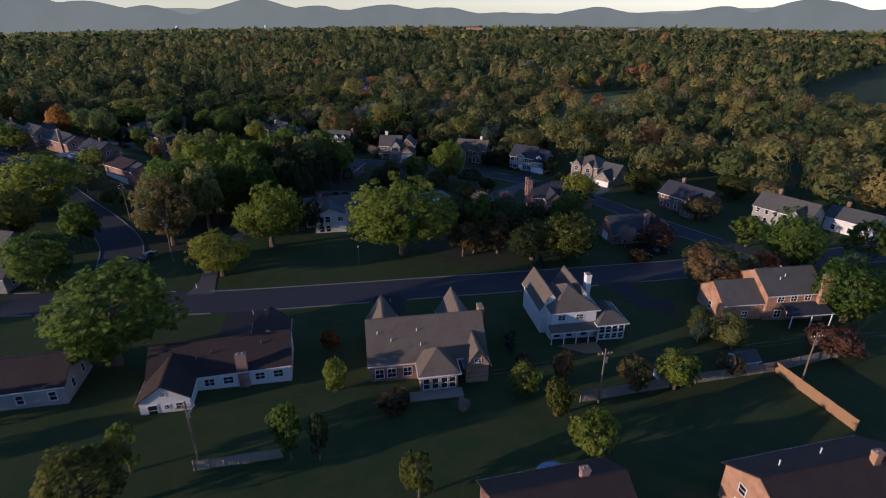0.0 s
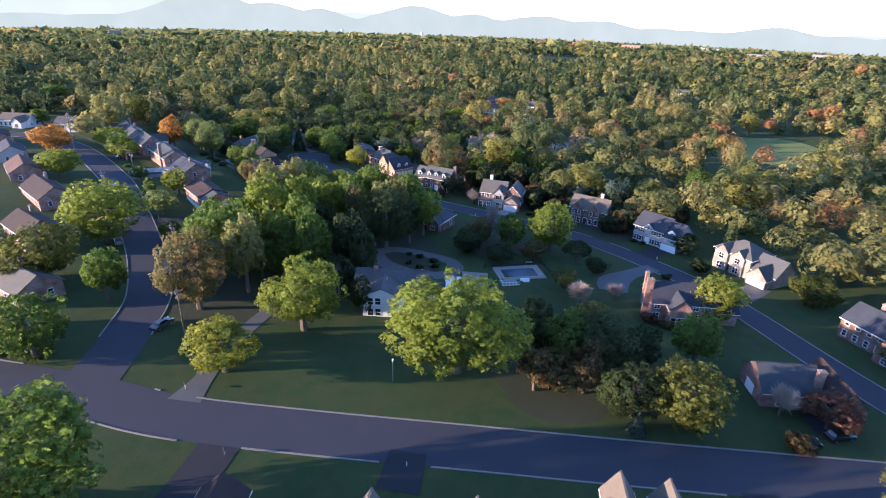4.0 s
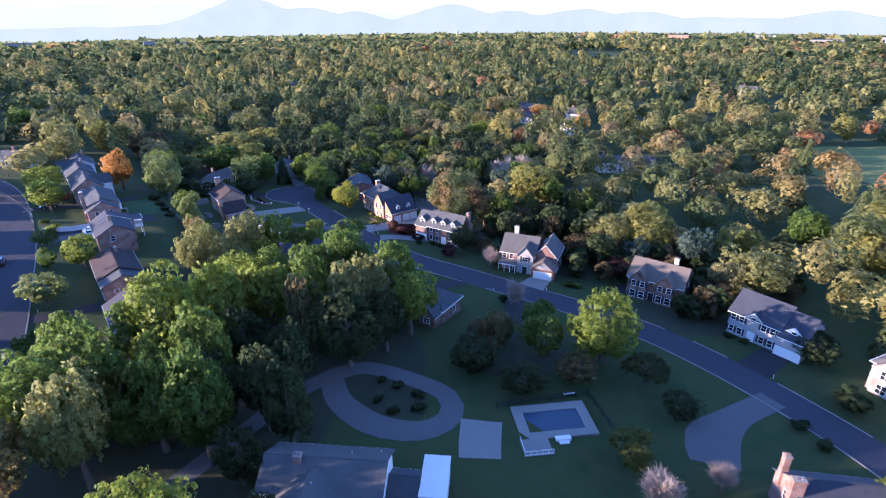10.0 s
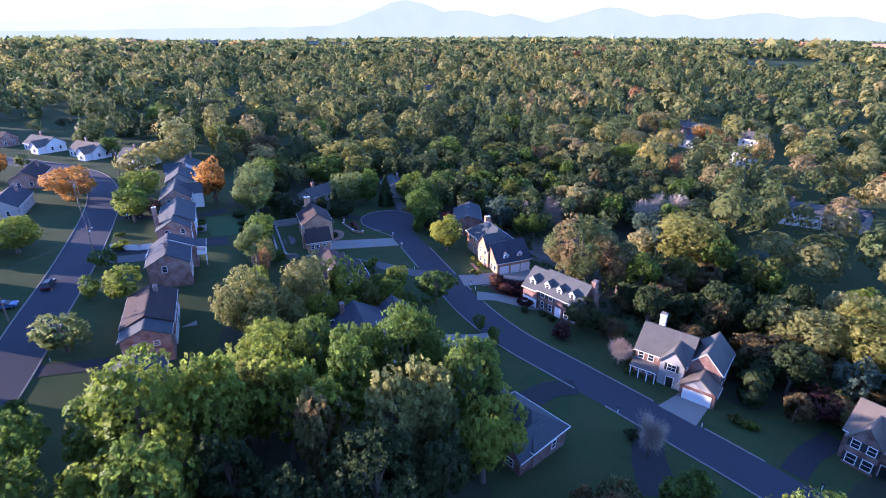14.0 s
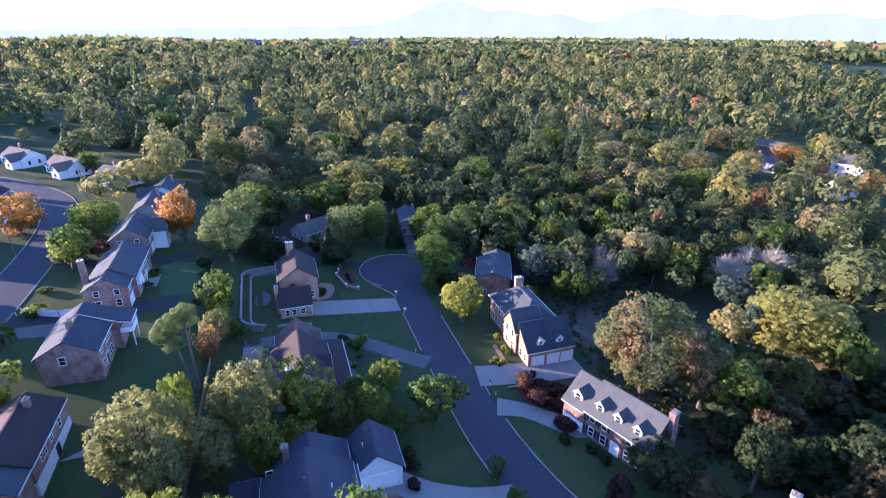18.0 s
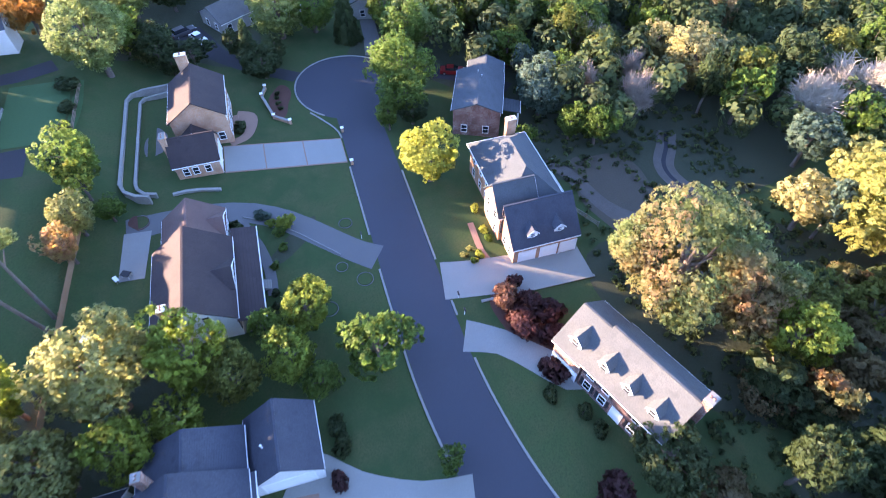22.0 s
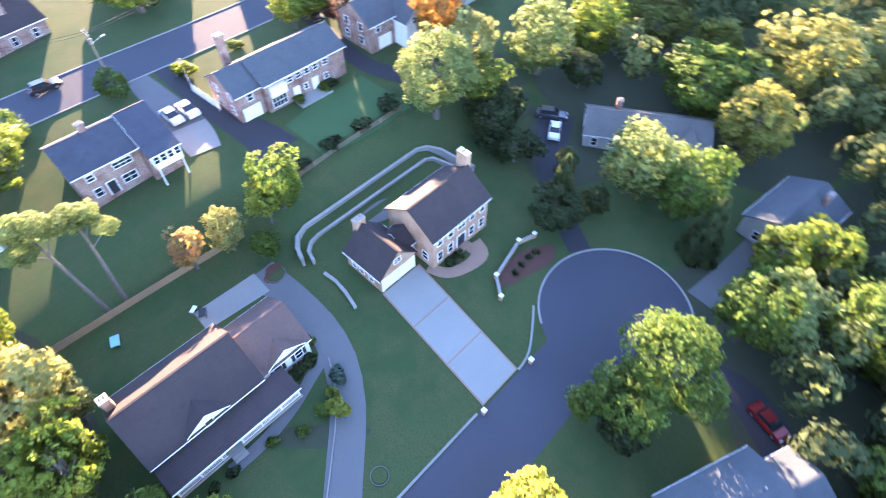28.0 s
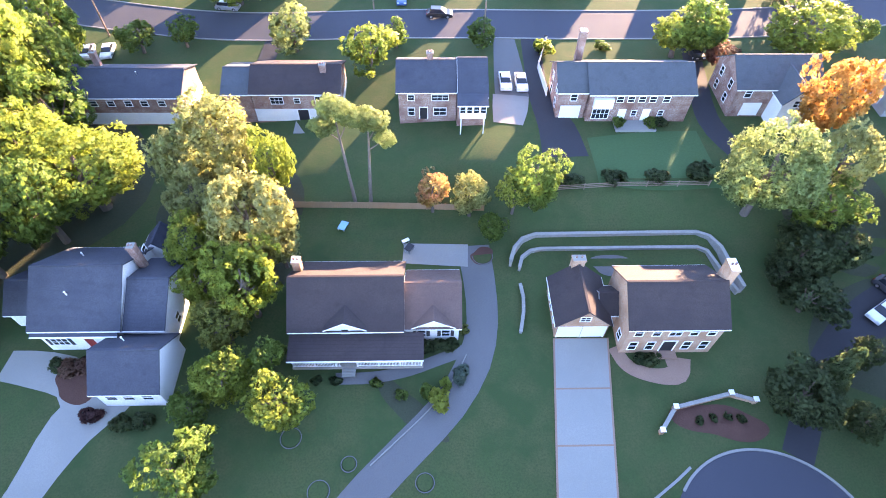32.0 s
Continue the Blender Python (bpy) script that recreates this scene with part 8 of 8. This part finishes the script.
# swimming pool
pool = new("swimming_pool")
pool.matrix_basis = pose(-96.8, 136.6, land(-96.8, 136.6), 0, 0, 60)
tagged(pool, "covered swimming pool with pale concrete deck", "pool")
for x0, x1, y0, y1 in ((-6.2, 6.2, 2.3, 4.0), (-6.2, 6.2, -3.8, -2.3), (-6.2, -4.5, -2.3, 2.3), (4.5, 6.2, -2.3, 2.3)):
    part("deck_slab", Shape().box(x0, x1, y0, y1, -0.6, 0.32), CONCRETE, pool)
part("cover", Shape().box(-4.5, 4.5, -2.3, 2.3, 0.02, 0.16), WATER, pool, "dark blue pool cover")
part("terrace", Shape().box(-6.6, -2.2, -7.2, -3.8, -0.6, 0.5), CONCRETE_OLD, pool)
rail = part("railing", Shape().bar((-6.6, -7.2, 1.4), (-2.2, -7.2, 1.4), 0.08, 0.08).bar((-6.6, -7.2, 0.7), (-2.2, -7.2, 0.7), 0.08, 0.08).bar((-6.6, -7.2, 1.4), (-6.6, -4.0, 1.4), 0.08, 0.08), WHITE, pool)
for i in range(6):
    part("post", Shape().box(-6.6 + 0.88 * i - 0.05, -6.6 + 0.88 * i + 0.05, -7.25, -7.15, 0.5, 1.42), WHITE, pool)
part("steps", Shape().box(-1.0, 1.4, -4.6, -3.8, 0, 0.6).box(-0.6, 1.0, -5.2, -4.6, 0, 0.35), WHITE, pool)

# sheds
for x, y, turn, w, d, lab in ((-0.6, 88.2, 45, 3.6, 2.8, "white garden shed by a board fence"), (-10.2, 77.6, 40, 2.4, 2.0, "small white garden shed among shrubs")):
    o = house("shed", x, y, turn, lab, "shed")
    gable(o, -w / 2, w / 2, -d / 2, d / 2, 0, 2.0, 3.0, "x", SIDING, ROOF_PALE, oh=0.2, ends=(0.15, 0.15))
    door(o, "S", 0, -d / 2, 0.05, 0.9, 1.8, WHITE)


# ---- utility poles, cables, mail boxes ----
def utility_pole(x, y, tall, lean=0.0, turn=0.0, lamp=False):
    o = new("utility_pole")
    o.matrix_basis = pose(x, y, land(x, y) - 0.1, lean, 0, turn)
    tagged(o, "weathered wooden utility pole with cross-arm", "utility pole", "utility poles in line")
    part("pole", Shape().tube((0, 0, 0), (0, 0, tall), 0.16, 0.10, 10), POLEWOOD, o)
    part("cross_arm", Shape().box(-1.1, 1.1, -0.06, 0.06, tall - 0.9, tall - 0.76), POLEWOOD, o)
    for i in (-0.95, -0.4, 0.4, 0.95):
        part("insulator", Shape().tube((i, 0, tall - 0.76), (i, 0, tall - 0.58), 0.05, 0.04, 8), WHITE, o)
    part("transformer", Shape().tube((0.32, 0, tall - 2.3), (0.32, 0, tall - 1.5), 0.2, 0.2, 12), STEEL, o)
    if lamp:
        part("lamp_arm", Shape().bar((0, 0, tall - 2.4), (0, 1.8, tall - 1.9), 0.06, 0.06).box(-0.12, 0.12, 1.6, 2.2, tall - 1.96, tall - 1.84), STEEL, o)
    return Vector((x, y, land(x, y) + tall - 0.6))


def cable(a, b, sag):
    cu = bpy.data.curves.new("cable", "CURVE")
    cu.dimensions, cu.bevel_depth = "3D", 0.025
    sp = cu.splines.new("POLY")
    sp.points.add(12)
    for i in range(13):
        t = i / 12
        p = a.lerp(b, t)
        sp.points[i].co = (p.x, p.y, p.z - sag * 4 * t * (1 - t), 1)
    cu.materials.append(BLACK)
    tagged(new("cable", cu), "thin black overhead cable between poles", "cable")


west = [utility_pole(x, y, 10.5, 0, 90, True) for x, y in ((-300, 69.6), (-258, 64.8), (-216, 75.2), (-196.4, 63.0), (-148.4, 68.2), (-112, 58.8))]
for a, b2 in zip(west[:-1], west[1:]):
    cable(a, b2, 0.7), cable(a + Vector((0, 0.8, 0)), b2 + Vector((0, 0.8, 0)), 0.8)
back = [utility_pole(x, y, 9.5, 0, 45) for x, y in ((-52, 26), (-16.4, 65.6), (7.6, 88.6), (30, 112))]
for a, b2 in zip(back[:-1], back[1:]):
    cable(a, b2, 0.8), cable(a + Vector((0.5, -0.5, 0)), b2 + Vector((0.5, -0.5, 0)), 0.9)


def mailbox(x, y, turn):
    o = new("mailbox")
    o.matrix_basis = pose(x, y, land(x, y), 0, 0, turn)
    tagged(o, "kerbside mailbox on a white post", "mailbox", "mailboxes along the streets")
    part("post", Shape().box(-0.05, 0.05, -0.05, 0.05, 0, 1.0), WHITE, o)
    part("box", Shape().box(-0.1, 0.1, -0.28, 0.28, 1.0, 1.14).prism([(-0.1, 1.14), (0.1, 1.14), (0.06, 1.22), (-0.06, 1.22)], "y", -0.28, 0.28), BLACK, o)


for x, y in ((-130.4, 171.2), (-186.6, 157.2), (-163.4, 149.0), (-189.2, 157.2), (-202.6, 147.2), (-81.4, 179.2), (-62.4, 176.6), (-114.6, 177.2), (-137.8, 160.4), (-95.4, 53.8), (-60.4, 72.4), (-77.2, 53.4), (-181, 72.6), (-217.2, 75.6), (-226.6, 75.4)):
    mailbox(x, y, 90)
lamp_post = new("lamp_post")
lamp_post.matrix_basis = pose(-77.6, 82.4, land(-77.6, 82.4))
tagged(lamp_post, "slim grey lamp post standing on a lawn", "lamp post")
part("post", Shape().tube((0, 0, 0), (0, 0, 4.2), 0.07, 0.05, 8), STEEL, lamp_post)
part("lantern", Shape().tube((0, 0, 4.2), (0, 0, 4.6), 0.12, 0.18, 8), WHITE, lamp_post)

# ---- shrubs and hedges ----
plant([(-207.4, 130.6, 1.6, 1.2, "dark"), (-205.9, 130.8, 1.5, 1.1, "dark"), (-208.8, 130.6, 1.5, 1.1, "dark"), (-209.9, 134.2, 1.6, 1.3, "blue"), (-208.2, 135.4, 1.2, 0.9, "yg"), (-207.4, 137.6, 2.8, 1.5, "lemon"), (-206.2, 136.4, 1.6, 1.1, "green"), (-203.4, 136.6, 0.9, 0.9, "green"), (-200.6, 135.2, 0.9, 0.8, "green"), (-196.0, 134.8, 0.8, 0.8, "dark"), (-194.0, 134.8, 0.8, 0.8, "dark"), (-232.4, 132.6, 1.0, 1.3, "dark"), (-230.8, 132.4, 0.9, 1.0, "dark"), (-210.8, 128.6, 1.0, 0.8, "olive")])
plant([(-235.8, 139.6, 0.7, 0.6, "dark"), (-237.4, 139.4, 0.7, 0.6, "dark"), (-239.0, 139.2, 0.7, 0.6, "dark"), (-240.4, 139.4, 0.7, 0.6, "dark"), (-203.8, 164.4, 1.1, 0.9, "lemon"), (-199.2, 164.2, 1.1, 0.9, "lemon"), (-197.6, 164.4, 1.0, 0.8, "green"), (-195.2, 162.2, 1.0, 0.8, "lemon"), (-194.2, 161.2, 0.9, 0.7, "lemon"), (-196.4, 161.4, 0.9, 0.7, "gold"), (-195.6, 160.2, 0.8, 0.7, "gold")])
plant([(-167.8, 133.0, 1.4, 1.4, "redbrown"), (-166.0, 133.2, 1.4, 1.4, "redbrown"), (-164.6, 132.8, 1.2, 1.2, "dark"), (-176.4, 139.4, 1.6, 1.4, "dark"), (-174.2, 139.6, 1.6, 1.4, "dark"), (-170.6, 138.6, 1.6, 1.3, "maroon"), (-118.6, 121.0, 1.5, 1.3, "dark"), (-114.6, 122.4, 1.5, 1.3, "dark"), (-111.6, 120.6, 1.6, 1.4, "dark"), (-121.6, 119.4, 1.3, 1.1, "dark"), (-113.6, 116.6, 1.3, 1.2, "dark"), (-117.4, 116.2, 1.3, 1.1, "dark"), (-118.4, 157.0, 1.4, 1.3, "dark")])
plant([(-149.4, 172.0, 1.2, 1.2, "olive"), (-150.6, 173.6, 1.2, 1.2, "olive"), (-146.4, 169.6, 1.0, 1.0, "green"), (-129.0, 177.6, 1.6, 1.6, "olive"), (-127.4, 178.6, 1.4, 1.4, "yg"), (-131.9, 158.4, 2.0, 1.4, "dark"), (-234.6, 96.6, 1.6, 1.3, "green"), (-239.4, 96.6, 1.4, 1.4, "green"), (-241.0, 96.8, 1.4, 1.4, "dark"), (-225.8, 79.0, 3.0, 2.2, "yg"), (-236, 77.4, 1.4, 1.6, "green"), (-232, 108.0, 1.6, 2.0, "dark"), (-226, 108.2, 1.6, 2.0, "dark"), (-238, 107.8, 1.6, 2.0, "dark"), (-244, 107.4, 2.2, 2.4, "dark")])
plant([(-176.2, 164.8, 2.2, 2.0, "maroon"), (-186.0, 165.6, 2.4, 2.2, "maroon"), (-183.6, 167.2, 2.6, 2.4, "maroon"), (-180.6, 166.4, 2.2, 2.0, "maroon"), (-189.2, 164.6, 2.0, 1.6, "maroon"), (-170.4, 165.8, 1.2, 1.2, "dark"), (-168.0, 166.6, 1.2, 1.2, "dark"), (-173.4, 163.0, 1.4, 1.2, "dark"), (-62.6, 141.2, 2.4, 2.2, "redbrown"), (-58.6, 142.4, 2.2, 2.0, "brown"), (-93.6, 186.8, 1.2, 1.2, "dark"), (-90.4, 187.2, 1.2, 1.2, "dark"), (-72.4, 168.4, 1.8, 1.6, "dark"), (-68.2, 166.2, 1.8, 1.6, "dark")])
